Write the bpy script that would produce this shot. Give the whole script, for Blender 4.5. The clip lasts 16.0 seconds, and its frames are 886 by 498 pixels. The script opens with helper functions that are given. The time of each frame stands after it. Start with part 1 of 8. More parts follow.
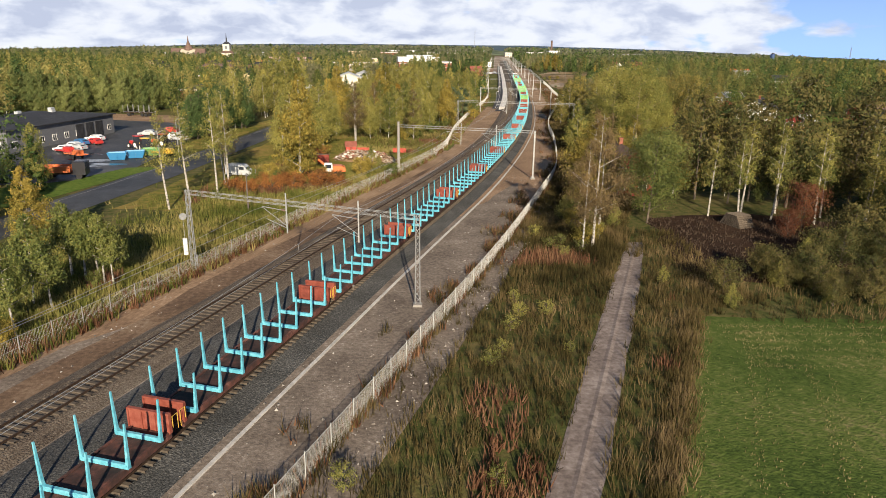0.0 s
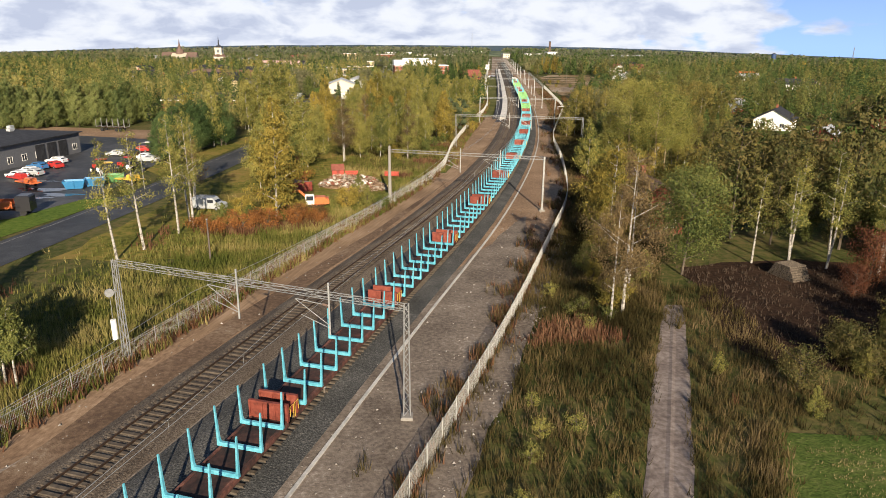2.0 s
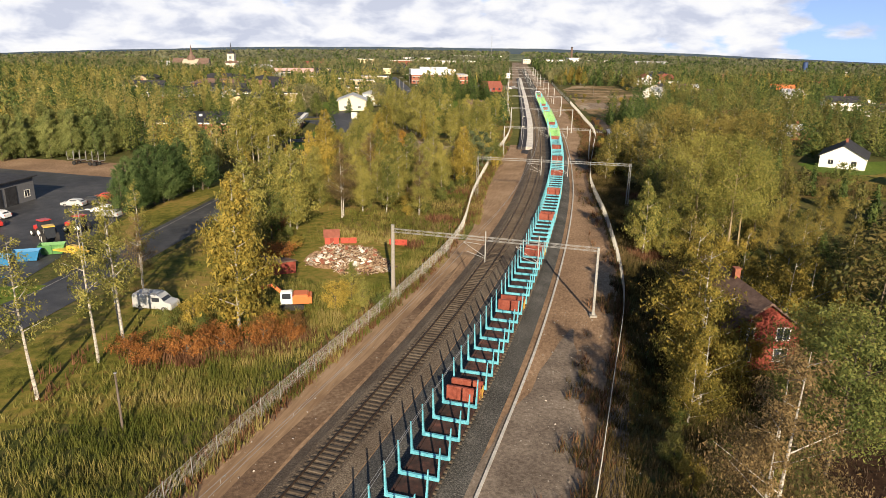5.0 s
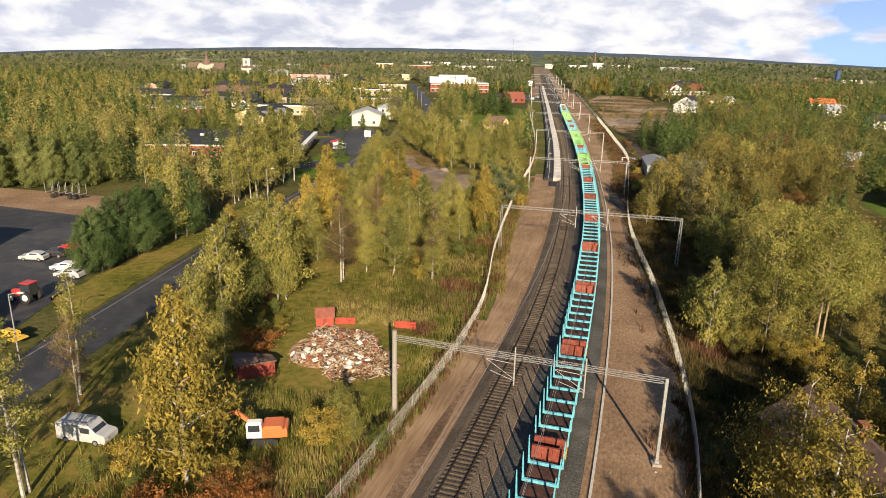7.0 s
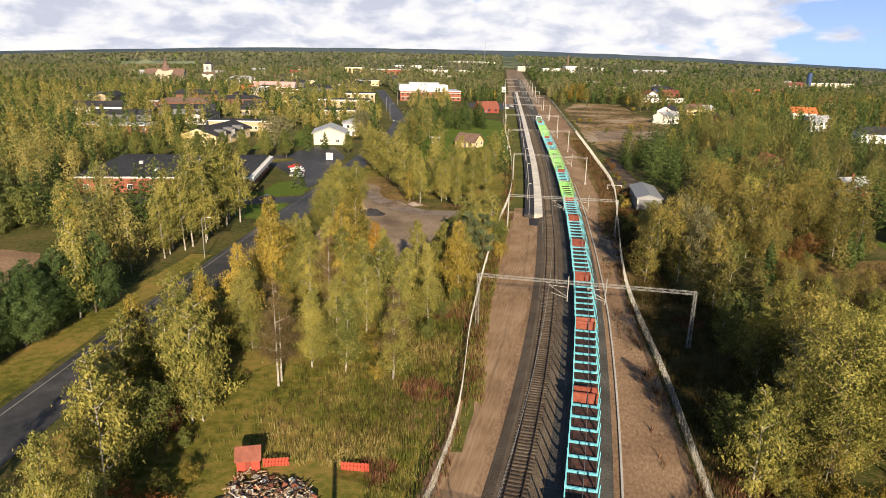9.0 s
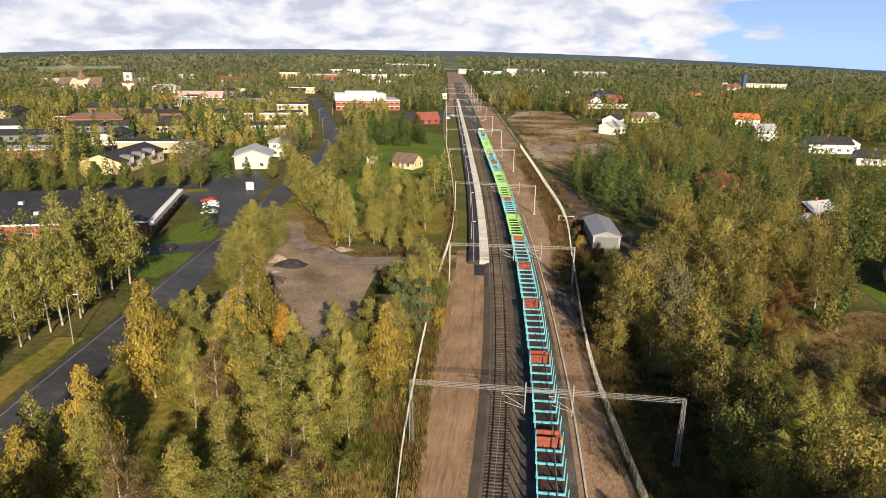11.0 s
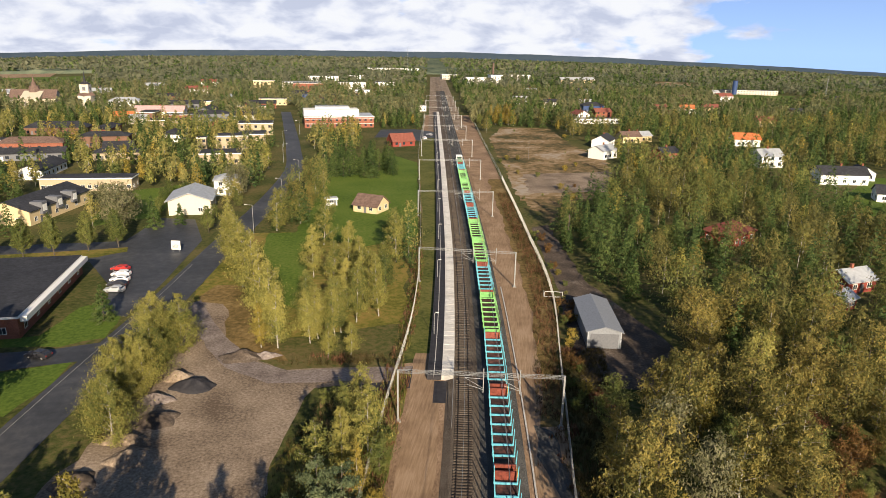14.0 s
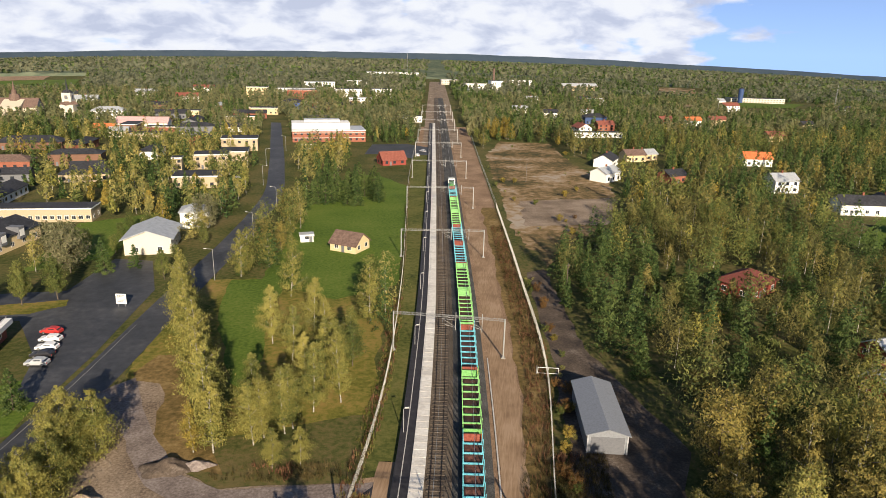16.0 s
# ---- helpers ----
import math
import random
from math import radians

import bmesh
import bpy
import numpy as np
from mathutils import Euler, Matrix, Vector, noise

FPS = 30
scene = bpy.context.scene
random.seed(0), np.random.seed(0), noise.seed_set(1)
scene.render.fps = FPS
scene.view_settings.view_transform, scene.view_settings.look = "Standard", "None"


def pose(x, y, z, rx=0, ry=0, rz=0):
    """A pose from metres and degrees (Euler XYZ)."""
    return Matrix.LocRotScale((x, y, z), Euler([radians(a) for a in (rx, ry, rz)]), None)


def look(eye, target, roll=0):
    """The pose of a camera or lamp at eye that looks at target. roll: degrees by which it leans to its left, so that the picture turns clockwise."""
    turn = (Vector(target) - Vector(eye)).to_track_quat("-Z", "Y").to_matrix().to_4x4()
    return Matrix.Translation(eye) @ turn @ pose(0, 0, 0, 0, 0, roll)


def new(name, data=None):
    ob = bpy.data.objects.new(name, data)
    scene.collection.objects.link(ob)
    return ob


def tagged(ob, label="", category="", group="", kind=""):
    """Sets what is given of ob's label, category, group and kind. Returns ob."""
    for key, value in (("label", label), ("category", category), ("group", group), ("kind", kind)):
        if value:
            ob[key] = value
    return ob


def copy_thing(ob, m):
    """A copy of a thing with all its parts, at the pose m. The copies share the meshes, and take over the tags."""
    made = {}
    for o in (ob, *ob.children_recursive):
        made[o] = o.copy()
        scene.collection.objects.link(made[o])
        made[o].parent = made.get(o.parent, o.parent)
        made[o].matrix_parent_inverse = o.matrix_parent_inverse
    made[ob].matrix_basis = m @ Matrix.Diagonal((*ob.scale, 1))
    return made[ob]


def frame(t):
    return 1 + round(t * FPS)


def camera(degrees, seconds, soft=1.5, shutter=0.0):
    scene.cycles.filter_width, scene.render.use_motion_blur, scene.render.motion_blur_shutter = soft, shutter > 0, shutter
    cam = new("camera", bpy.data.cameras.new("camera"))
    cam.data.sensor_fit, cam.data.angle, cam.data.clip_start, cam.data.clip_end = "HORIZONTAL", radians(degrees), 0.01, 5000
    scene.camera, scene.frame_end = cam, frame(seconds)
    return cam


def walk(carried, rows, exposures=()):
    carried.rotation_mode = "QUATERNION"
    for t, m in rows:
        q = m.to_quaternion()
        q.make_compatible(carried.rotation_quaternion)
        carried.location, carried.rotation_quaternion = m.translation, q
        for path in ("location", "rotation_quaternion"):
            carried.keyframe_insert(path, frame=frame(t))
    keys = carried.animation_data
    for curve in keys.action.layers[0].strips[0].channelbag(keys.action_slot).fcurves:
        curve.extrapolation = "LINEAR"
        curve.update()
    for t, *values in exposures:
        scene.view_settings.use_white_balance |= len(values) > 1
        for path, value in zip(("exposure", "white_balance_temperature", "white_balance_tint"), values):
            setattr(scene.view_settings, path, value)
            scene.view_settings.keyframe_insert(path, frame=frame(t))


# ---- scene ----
cam = camera(66.7, 16.0, soft=0.85)
METRES, EYE, TILT, LEAN, TURN = 180.0, 23.0, -17.0, -0.8, 0.0
ROWS = [
    (0.0, 0.0, 0.0, 0.0, -0.0, 0.0, 0.0),
    (0.5, 0.0002, 0.0185, 0.0076, -0.13, -0.02, 0.14),
    (1.0, 0.0004, 0.0382, 0.0162, -0.2, -0.02, 0.26),
    (1.5, 0.0005, 0.0586, 0.0261, -0.18, -0.02, 0.37),
    (2.0, 0.0007, 0.0798, 0.0367, -0.16, 0.01, 0.33),
    (2.5, 0.0005, 0.102, 0.048, -0.09, 0.02, 0.26),
    (3.0, 0.0006, 0.1247, 0.0598, 0.13, 0.04, 0.22),
    (3.5, 0.0009, 0.1486, 0.0724, 0.41, 0.08, 0.11),
    (4.0, 0.0006, 0.1733, 0.0853, 0.68, 0.1, -0.06),
    (6.5, -0.0029, 0.3004, 0.157, 2.35, 0.17, -1.15),
    (7.0, -0.0036, 0.3281, 0.1732, 2.7, 0.17, -1.34),
    (7.5, -0.0041, 0.3566, 0.1893, 2.35, 0.17, -1.25),
    (8.0, -0.0043, 0.3853, 0.2056, 1.68, 0.17, -1.03),
    (8.5, -0.004, 0.4145, 0.2219, 1.2, 0.16, -0.88),
    (9.0, -0.0023, 0.4439, 0.2384, 0.51, 0.15, -0.63),
    (9.5, 0.0004, 0.4736, 0.2544, -0.97, 0.17, -0.08),
    (10.0, 0.0038, 0.504, 0.2705, -2.24, 0.15, 0.37),
    (12.5, 0.0356, 0.6566, 0.353, -5.1, 0.08, 1.46),
    (13.0, 0.0444, 0.6879, 0.3709, -5.12, 0.07, 1.44),
    (13.5, 0.0539, 0.7187, 0.3889, -5.07, 0.05, 1.41),
    (14.0, 0.0633, 0.7487, 0.4066, -5.08, 0.05, 1.35),
    (14.5, 0.0727, 0.7784, 0.424, -5.03, 0.09, 1.27),
    (15.0, 0.0824, 0.8075, 0.4417, -5.04, 0.11, 1.19),
    (15.5, 0.0914, 0.8359, 0.46, -5.06, 0.09, 1.11),
    (16.0, 0.1012, 0.8637, 0.4783, -4.96, 0.1, 1.0),
]
walk(cam, [(t, pose(0, 0, EYE, TILT, LEAN, TURN) @ pose(METRES * x, METRES * y, METRES * z, 90 + pitch, roll, yaw)) for t, x, y, z, yaw, pitch, roll in ROWS],
     [(0.0, 0.92, 6120, 10), (3.5, 0.95, 6300, 10), (6.5, 1.02, 6650, 11), (10.0, 1.00, 6600, 11), (12.5, 0.96, 6420, 11), (16.0, 0.90, 6180, 11)])

# ---- light: low autumn sun from behind the start, broken cloud ----
SUN_AZ, SUN_EL = 171.5, 21.5          # compass from +y towards +x, degrees
sun_data = bpy.data.lights.new("sun", "SUN")
sun_data.energy, sun_data.angle, sun_data.color = 5.0, radians(0.6), (1.0, 0.82, 0.58)
sun = new("sun", sun_data)
_a, _e = radians(SUN_AZ), radians(SUN_EL)
sun_dir = Vector((math.sin(_a) * math.cos(_e), math.cos(_a) * math.cos(_e), math.sin(_e)))
sun.matrix_world = look(sun_dir * 500, (0, 0, 0))

world = bpy.data.worlds.new("sky")
scene.world = world
world.use_nodes = True
wt = world.node_tree
wt.nodes.clear()


def wnode(kind, **kw):
    n = wt.nodes.new(kind)
    for k, v in kw.items():
        n.inputs[k].default_value = v
    return n


def wmath(op, a, b=None, clamp=False):
    n = wt.nodes.new("ShaderNodeMath")
    n.operation, n.use_clamp = op, clamp
    for i, v in enumerate((a, b)):
        if v is None:
            continue
        if isinstance(v, (int, float)):
            n.inputs[i].default_value = v
        else:
            wt.links.new(v, n.inputs[i])
    return n.outputs[0]


def wramp(fac, stops):
    n = wt.nodes.new("ShaderNodeValToRGB")
    while len(n.color_ramp.elements) < len(stops):
        n.color_ramp.elements.new(0.5)
    for el, (p, c) in zip(n.color_ramp.elements, stops):
        el.position, el.color = p, (*c, 1)
    wt.links.new(fac, n.inputs[0])
    return n.outputs[0]


sky = wt.nodes.new("ShaderNodeTexSky")
sky.sky_type, sky.sun_disc = "NISHITA", False
sky.sun_elevation, sky.sun_rotation = radians(SUN_EL), radians(SUN_AZ)
sky.air_density, sky.dust_density, sky.ozone_density = 1.0, 0.6, 2.0
bg_sky = wnode("ShaderNodeBackground", Strength=0.07)
haze = wt.nodes.new("ShaderNodeMixRGB")
haze.inputs[2].default_value = (4.5, 6.6, 11.0, 1)
wt.links.new(sky.outputs[0], haze.inputs[1])
wt.links.new(haze.outputs[0], bg_sky.inputs[0])
coord = wt.nodes.new("ShaderNodeTexCoord")
sep = wt.nodes.new("ShaderNodeSeparateXYZ")
wt.links.new(coord.outputs["Generated"], sep.inputs[0])
up = wmath("MAXIMUM", sep.outputs[2], 0.0)
wt.links.new(wmath("MULTIPLY", wmath("SUBTRACT", 1.0, wmath("MULTIPLY", up, 5.0), clamp=True), 0.7), haze.inputs[0])
high = wt.nodes.new("ShaderNodeCombineXYZ")
wt.links.new(sep.outputs[0], high.inputs[0])
wt.links.new(sep.outputs[1], high.inputs[1])
wt.links.new(wmath("ADD", up, 0.45), high.inputs[2])
norm = wt.nodes.new("ShaderNodeVectorMath")
norm.operation = "NORMALIZE"
wt.links.new(high.outputs[0], norm.inputs[0])
wt.links.new(norm.outputs[0], sky.inputs["Vector"])
comb = wt.nodes.new("ShaderNodeCombineXYZ")
wt.links.new(wmath("MULTIPLY", sep.outputs[0], 15.0), comb.inputs[0])
wt.links.new(wmath("MULTIPLY", sep.outputs[1], 15.0), comb.inputs[1])
wt.links.new(wmath("ADD", wmath("MULTIPLY", wmath("SQRT", wmath("MAXIMUM", wmath("ADD", sep.outputs[2], 0.035), 0.0004)), 11.0), wmath("MULTIPLY", sep.outputs[2], 12.0)), comb.inputs[2])
big = wnode("ShaderNodeTexNoise", Scale=0.8, Detail=7.0, Roughness=0.5, Distortion=0.2)
wt.links.new(comb.outputs[0], big.inputs["Vector"])
fine = wnode("ShaderNodeTexNoise", Scale=1.05, Detail=7.0, Roughness=0.52, Distortion=0.25)
wt.links.new(comb.outputs[0], fine.inputs["Vector"])
# thinner cloud to the east of the line
east = wmath("MULTIPLY", wmath("SUBTRACT", sep.outputs[0], 0.34), 1.5)
dens = wmath("SUBTRACT", wmath("ADD", big.outputs[0], 0.12), wmath("MAXIMUM", east, -0.08))
# broken cloud stands in a belt over the horizon; overhead the sky is clear
belt = wmath("SUBTRACT", 1.0, wmath("MULTIPLY", wmath("SUBTRACT", up, 0.16), 6.0, clamp=True))
cover = wmath("MULTIPLY", wmath("MULTIPLY", wmath("SUBTRACT", dens, 0.42), 8.0, clamp=True), belt)
shade = wramp(fine.outputs[0], [(0.38, (0.62, 0.66, 0.79)), (0.46, (0.77, 0.80, 0.90)), (0.53, (0.93, 0.94, 0.985)), (0.60, (1.0, 1.0, 1.0))])
bg_cloud = wnode("ShaderNodeBackground", Strength=0.50)
wt.links.new(shade, bg_cloud.inputs[0])
mixw = wt.nodes.new("ShaderNodeMixShader")
wt.links.new(cover, mixw.inputs[0])
wt.links.new(bg_sky.outputs[0], mixw.inputs[1])
wt.links.new(bg_cloud.outputs[0], mixw.inputs[2])
wout = wt.nodes.new("ShaderNodeOutputWorld")
wt.links.new(mixw.outputs[0], wout.inputs[0])


# ---- materials ----


def material(name, stops, scale=2.0, rough=0.85, metal=0.0, bump=0.0, bump_scale=None, big_scale=0.0, big_amt=0.0,
             vary=0.0, island=False, each=0.0, leaf=0.0, stretch=None, turn=0.0, detail=6.0, spec=0.3):
    """Noise-driven colour in world metres with a second, broader tone; vary: per object, or per loose piece with island."""
    m = bpy.data.materials.new(name)
    m.use_nodes = True
    nt = m.node_tree
    bsdf = nt.nodes["Principled BSDF"]
    bsdf.inputs["Roughness"].default_value = rough
    bsdf.inputs["Metallic"].default_value = metal
    bsdf.inputs["Specular IOR Level"].default_value = spec
    geo = nt.nodes.new("ShaderNodeNewGeometry")
    vec = geo.outputs["Position"]
    if stretch:
        mp = nt.nodes.new("ShaderNodeMapping")
        mp.vector_type = "TEXTURE"
        mp.inputs["Rotation"].default_value = (0, 0, radians(turn))
        mp.inputs["Scale"].default_value = tuple(1 / v for v in stretch)
        nt.links.new(vec, mp.inputs[0])
        vec = mp.outputs[0]
    n1 = nt.nodes.new("ShaderNodeTexNoise")
    n1.inputs["Scale"].default_value, n1.inputs["Detail"].default_value = scale, detail
    n1.inputs["Roughness"].default_value = 0.65
    nt.links.new(vec, n1.inputs["Vector"])
    fac = n1.outputs[0]

    def add(extra, amount):
        nonlocal fac
        sub = nt.nodes.new("ShaderNodeMath")
        sub.operation = "MULTIPLY_ADD"
        sub.inputs[1].default_value, sub.inputs[2].default_value = amount, -0.5 * amount
        nt.links.new(extra, sub.inputs[0])
        plus = nt.nodes.new("ShaderNodeMath")
        nt.links.new(fac, plus.inputs[0])
        nt.links.new(sub.outputs[0], plus.inputs[1])
        fac = plus.outputs[0]

    if big_scale:
        n2 = nt.nodes.new("ShaderNodeTexNoise")
        n2.inputs["Scale"].default_value, n2.inputs["Detail"].default_value = big_scale, 3.0
        nt.links.new(geo.outputs["Position"], n2.inputs["Vector"])
        add(n2.outputs[0], big_amt)
    if vary:
        if island:
            add(geo.outputs["Random Per Island"], vary)
        else:
            info = nt.nodes.new("ShaderNodeObjectInfo")
            add(info.outputs["Random"], vary)
    if each:
        whole = nt.nodes.new("ShaderNodeObjectInfo")
        add(whole.outputs["Random"], each)
    ramp = nt.nodes.new("ShaderNodeValToRGB")
    while len(ramp.color_ramp.elements) < len(stops):
        ramp.color_ramp.elements.new(0.5)
    for el, (p, c) in zip(ramp.color_ramp.elements, stops):
        el.position, el.color = p, (*c, 1)
    nt.links.new(fac, ramp.inputs[0])
    nt.links.new(ramp.outputs[0], bsdf.inputs["Base Color"])
    if bump:
        n3 = nt.nodes.new("ShaderNodeTexNoise")
        n3.inputs["Scale"].default_value, n3.inputs["Detail"].default_value = bump_scale or scale * 3, 5.0
        nt.links.new(vec, n3.inputs["Vector"])
        b = nt.nodes.new("ShaderNodeBump")
        b.inputs["Strength"].default_value, b.inputs["Distance"].default_value = 0.8, bump
        nt.links.new(n3.outputs[0], b.inputs["Height"])
        nt.links.new(b.outputs[0], bsdf.inputs["Normal"])
    if leaf:
        out = nt.nodes["Material Output"]
        tr = nt.nodes.new("ShaderNodeBsdfTranslucent")
        nt.links.new(ramp.outputs[0], tr.inputs[0])
        mix = nt.nodes.new("ShaderNodeMixShader")
        mix.inputs[0].default_value = leaf
        nt.links.new(bsdf.outputs[0], mix.inputs[1])
        nt.links.new(tr.outputs[0], mix.inputs[2])
        nt.links.new(mix.outputs[0], out.inputs[0])
    return m


def plain(name, c, rough=0.6, metal=0.0, wear=0.18, scale=3.0, spec=0.4):
    d = tuple(v * (1 - wear) for v in c)
    l = tuple(min(1, v * (1 + wear * 0.6)) for v in c)
    return material(name, [(0.3, d), (0.5, c), (0.72, l)], scale=scale, rough=rough, metal=metal, spec=spec, bump=0.004, bump_scale=20)


M_ground = material("rough meadow", [(0.28, (0.032, 0.042, 0.011)), (0.45, (0.066, 0.074, 0.021)), (0.58, (0.104, 0.093, 0.034)), (0.75, (0.14, 0.108, 0.048))],
                    scale=0.9, big_scale=0.06, big_amt=0.7, bump=0.12, bump_scale=3, rough=0.95, spec=0.1)
M_lawn = material("mown lawn", [(0.3, (0.050, 0.088, 0.013)), (0.55, (0.095, 0.141, 0.022)), (0.75, (0.146, 0.158, 0.039))], scale=1.2, big_scale=0.05, big_amt=0.5,
                  bump=0.05, bump_scale=6, rough=0.95, spec=0.1)
M_field = material("mown green stubble field", [(0.26, (0.036, 0.058, 0.012)), (0.46, (0.064, 0.094, 0.019)), (0.62, (0.096, 0.120, 0.030)), (0.76, (0.16, 0.15, 0.06)), (0.9, (0.25, 0.21, 0.11))], scale=1.6,
                   detail=10.0, big_scale=0.12, big_amt=0.8, bump=0.12, bump_scale=5, rough=0.95, spec=0.1)
M_dirt = material("gravelly brown earth", [(0.3, (0.148, 0.097, 0.062)), (0.48, (0.228, 0.150, 0.094)), (0.62, (0.292, 0.199, 0.128)), (0.8, (0.392, 0.286, 0.194))],
                  scale=2.6, stretch=(1.3, 0.6, 1), turn=-13, big_scale=0.11, big_amt=0.7, bump=0.02, bump_scale=7, rough=0.95, spec=0.15)
M_sand = material("pale haul-track gravel", [(0.3, (0.195, 0.128, 0.079)), (0.5, (0.265, 0.179, 0.110)), (0.72, (0.335, 0.236, 0.155))],
                  scale=1.8, stretch=(1.9, 0.14, 1), turn=-13, big_scale=0.15, big_amt=1.0, bump=0.02, bump_scale=8, rough=0.95, spec=0.15)
M_lot = material("grey lot gravel", [(0.3, (0.106, 0.078, 0.056)), (0.5, (0.212, 0.162, 0.116)), (0.72, (0.329, 0.260, 0.194))],
                 scale=2.4, big_scale=0.12, big_amt=0.8, bump=0.04, bump_scale=8, rough=0.9, spec=0.2)
# soil colour of the heaps; on the shed lane it paints shade
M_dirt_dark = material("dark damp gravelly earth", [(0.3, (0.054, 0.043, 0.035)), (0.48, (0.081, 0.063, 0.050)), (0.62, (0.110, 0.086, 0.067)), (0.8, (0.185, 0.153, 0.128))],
                       scale=2.2, detail=10.0, big_scale=0.22, big_amt=1.0, bump=0.03, bump_scale=14, rough=0.95, spec=0.15)
M_rut = material("trodden grey-brown dirt", [(0.3, (0.118, 0.094, 0.083)), (0.5, (0.186, 0.152, 0.136)), (0.72, (0.285, 0.244, 0.222))], scale=2.2, big_scale=0.3, big_amt=0.6, bump=0.03, bump_scale=7, rough=0.95, spec=0.15)
M_shoulder = material("stony grey-brown gravel", [(0.3, (0.098, 0.078, 0.063)), (0.5, (0.167, 0.136, 0.110)), (0.66, (0.230, 0.190, 0.155)), (0.82, (0.391, 0.345, 0.299))], scale=3.2, detail=10.0, big_scale=0.2, big_amt=0.7, bump=0.05, bump_scale=8, rough=0.95, spec=0.15)
M_pebble = material("pale loose stone", [(0.3, (0.12, 0.105, 0.09)), (0.5, (0.21, 0.19, 0.17)), (0.75, (0.36, 0.34, 0.31))], scale=5, vary=0.5, island=True, rough=0.9)
# brown soil, darkened in colour for the shade over the clearing
M_soil_shaded = material("dark peaty soil", [(0.3, (0.016, 0.009, 0.006)), (0.5, (0.035, 0.020, 0.013)), (0.72, (0.062, 0.038, 0.024))], scale=2.0, big_scale=0.2, big_amt=0.5, bump=0.05, bump_scale=5, rough=0.95, spec=0.1)
M_rust = material("rust-brown gravel", [(0.3, (0.090, 0.060, 0.042)), (0.5, (0.150, 0.100, 0.066)), (0.66, (0.205, 0.145, 0.098)), (0.82, (0.28, 0.225, 0.17))], scale=2.6, detail=10.0, big_scale=0.16, big_amt=0.8, bump=0.04, bump_scale=9, rough=0.95, spec=0.1)
M_clear = material("dry grassy gravel", [(0.3, (0.06, 0.058, 0.026)), (0.44, (0.135, 0.098, 0.045)), (0.56, (0.235, 0.160, 0.082)), (0.66, (0.29, 0.215, 0.135)), (0.80, (0.34, 0.29, 0.23))],
                   scale=0.3, big_scale=0.035, big_amt=1.5, bump=0.02, bump_scale=5, rough=0.95, spec=0.1)
M_meadow = material("sunlit meadow grass", [(0.28, (0.070, 0.077, 0.014)), (0.45, (0.133, 0.128, 0.025)), (0.6, (0.203, 0.158, 0.042)), (0.78, (0.255, 0.168, 0.059))],
                    scale=0.8, big_scale=0.09, big_amt=0.8, bump=0.08, bump_scale=4, rough=0.95, spec=0.1)
M_turf = material("rough olive turf", [(0.28, (0.045, 0.055, 0.014)), (0.45, (0.085, 0.095, 0.024)), (0.6, (0.125, 0.12, 0.036)), (0.78, (0.165, 0.135, 0.055))],
                  scale=0.9, big_scale=0.08, big_amt=0.7, bump=0.08, bump_scale=4, rough=0.95, spec=0.1)
M_straw = material("dry orange-brown grass", [(0.28, (0.075, 0.058, 0.02)), (0.45, (0.13, 0.092, 0.034)), (0.6, (0.19, 0.13, 0.052)), (0.78, (0.26, 0.185, 0.085))],
                   scale=0.9, big_scale=0.1, big_amt=0.9, bump=0.1, bump_scale=4, rough=0.95, spec=0.1)
M_ballast = material("grey crushed ballast", [(0.3, (0.023, 0.024, 0.024)), (0.5, (0.067, 0.067, 0.065)), (0.7, (0.164, 0.160, 0.152))], scale=7.0, big_scale=0.25,
                     big_amt=0.35, bump=0.12, bump_scale=9, rough=0.95, spec=0.2)
M_ballast_brown = material("rust-stained ballast", [(0.3, (0.042, 0.031, 0.024)), (0.5, (0.105, 0.083, 0.064)), (0.72, (0.202, 0.174, 0.139))], scale=7.0, big_scale=0.25,
                           big_amt=0.35, bump=0.12, bump_scale=9, rough=0.95, spec=0.2)
M_asphalt = material("worn damp asphalt", [(0.3, (0.027, 0.029, 0.033)), (0.55, (0.048, 0.050, 0.056)), (0.75, (0.078, 0.078, 0.082))], scale=0.5, big_scale=0.07,
                     big_amt=0.9, bump=0.01, bump_scale=30, rough=0.62, spec=0.4)
M_asphalt_new = material("fresh black asphalt", [(0.3, (0.018, 0.018, 0.022)), (0.6, (0.036, 0.034, 0.038)), (0.8, (0.06, 0.055, 0.055))], scale=0.9, rough=0.7, bump=0.01, bump_scale=30)
M_puddle = plain("still rain water over asphalt", (0.02, 0.021, 0.024), 0.05, 0, 0.1, spec=0.6)
M_paint = plain("worn road paint", (0.34, 0.33, 0.31), 0.7)
M_concrete = material("cast concrete", [(0.3, (0.30, 0.29, 0.27)), (0.55, (0.44, 0.425, 0.40)), (0.75, (0.55, 0.53, 0.50))], scale=2.0, big_scale=0.3, big_amt=0.4,
                      bump=0.01, bump_scale=25, rough=0.85, vary=0.12)
M_stone = plain("grey weathered concrete", (0.24, 0.225, 0.205), 0.9, 0, 0.2)
M_paving = material("pale platform slabs", [(0.3, (0.470, 0.448, 0.414)), (0.55, (0.616, 0.594, 0.549)), (0.75, (0.717, 0.694, 0.650))], scale=1.5, big_scale=0.2, big_amt=0.4, rough=0.85, vary=0.2)
M_rail = material("rusted rail steel", [(0.3, (0.035, 0.025, 0.02)), (0.55, (0.075, 0.05, 0.036)), (0.75, (0.13, 0.085, 0.06))], scale=6, rough=0.45, metal=0.5)
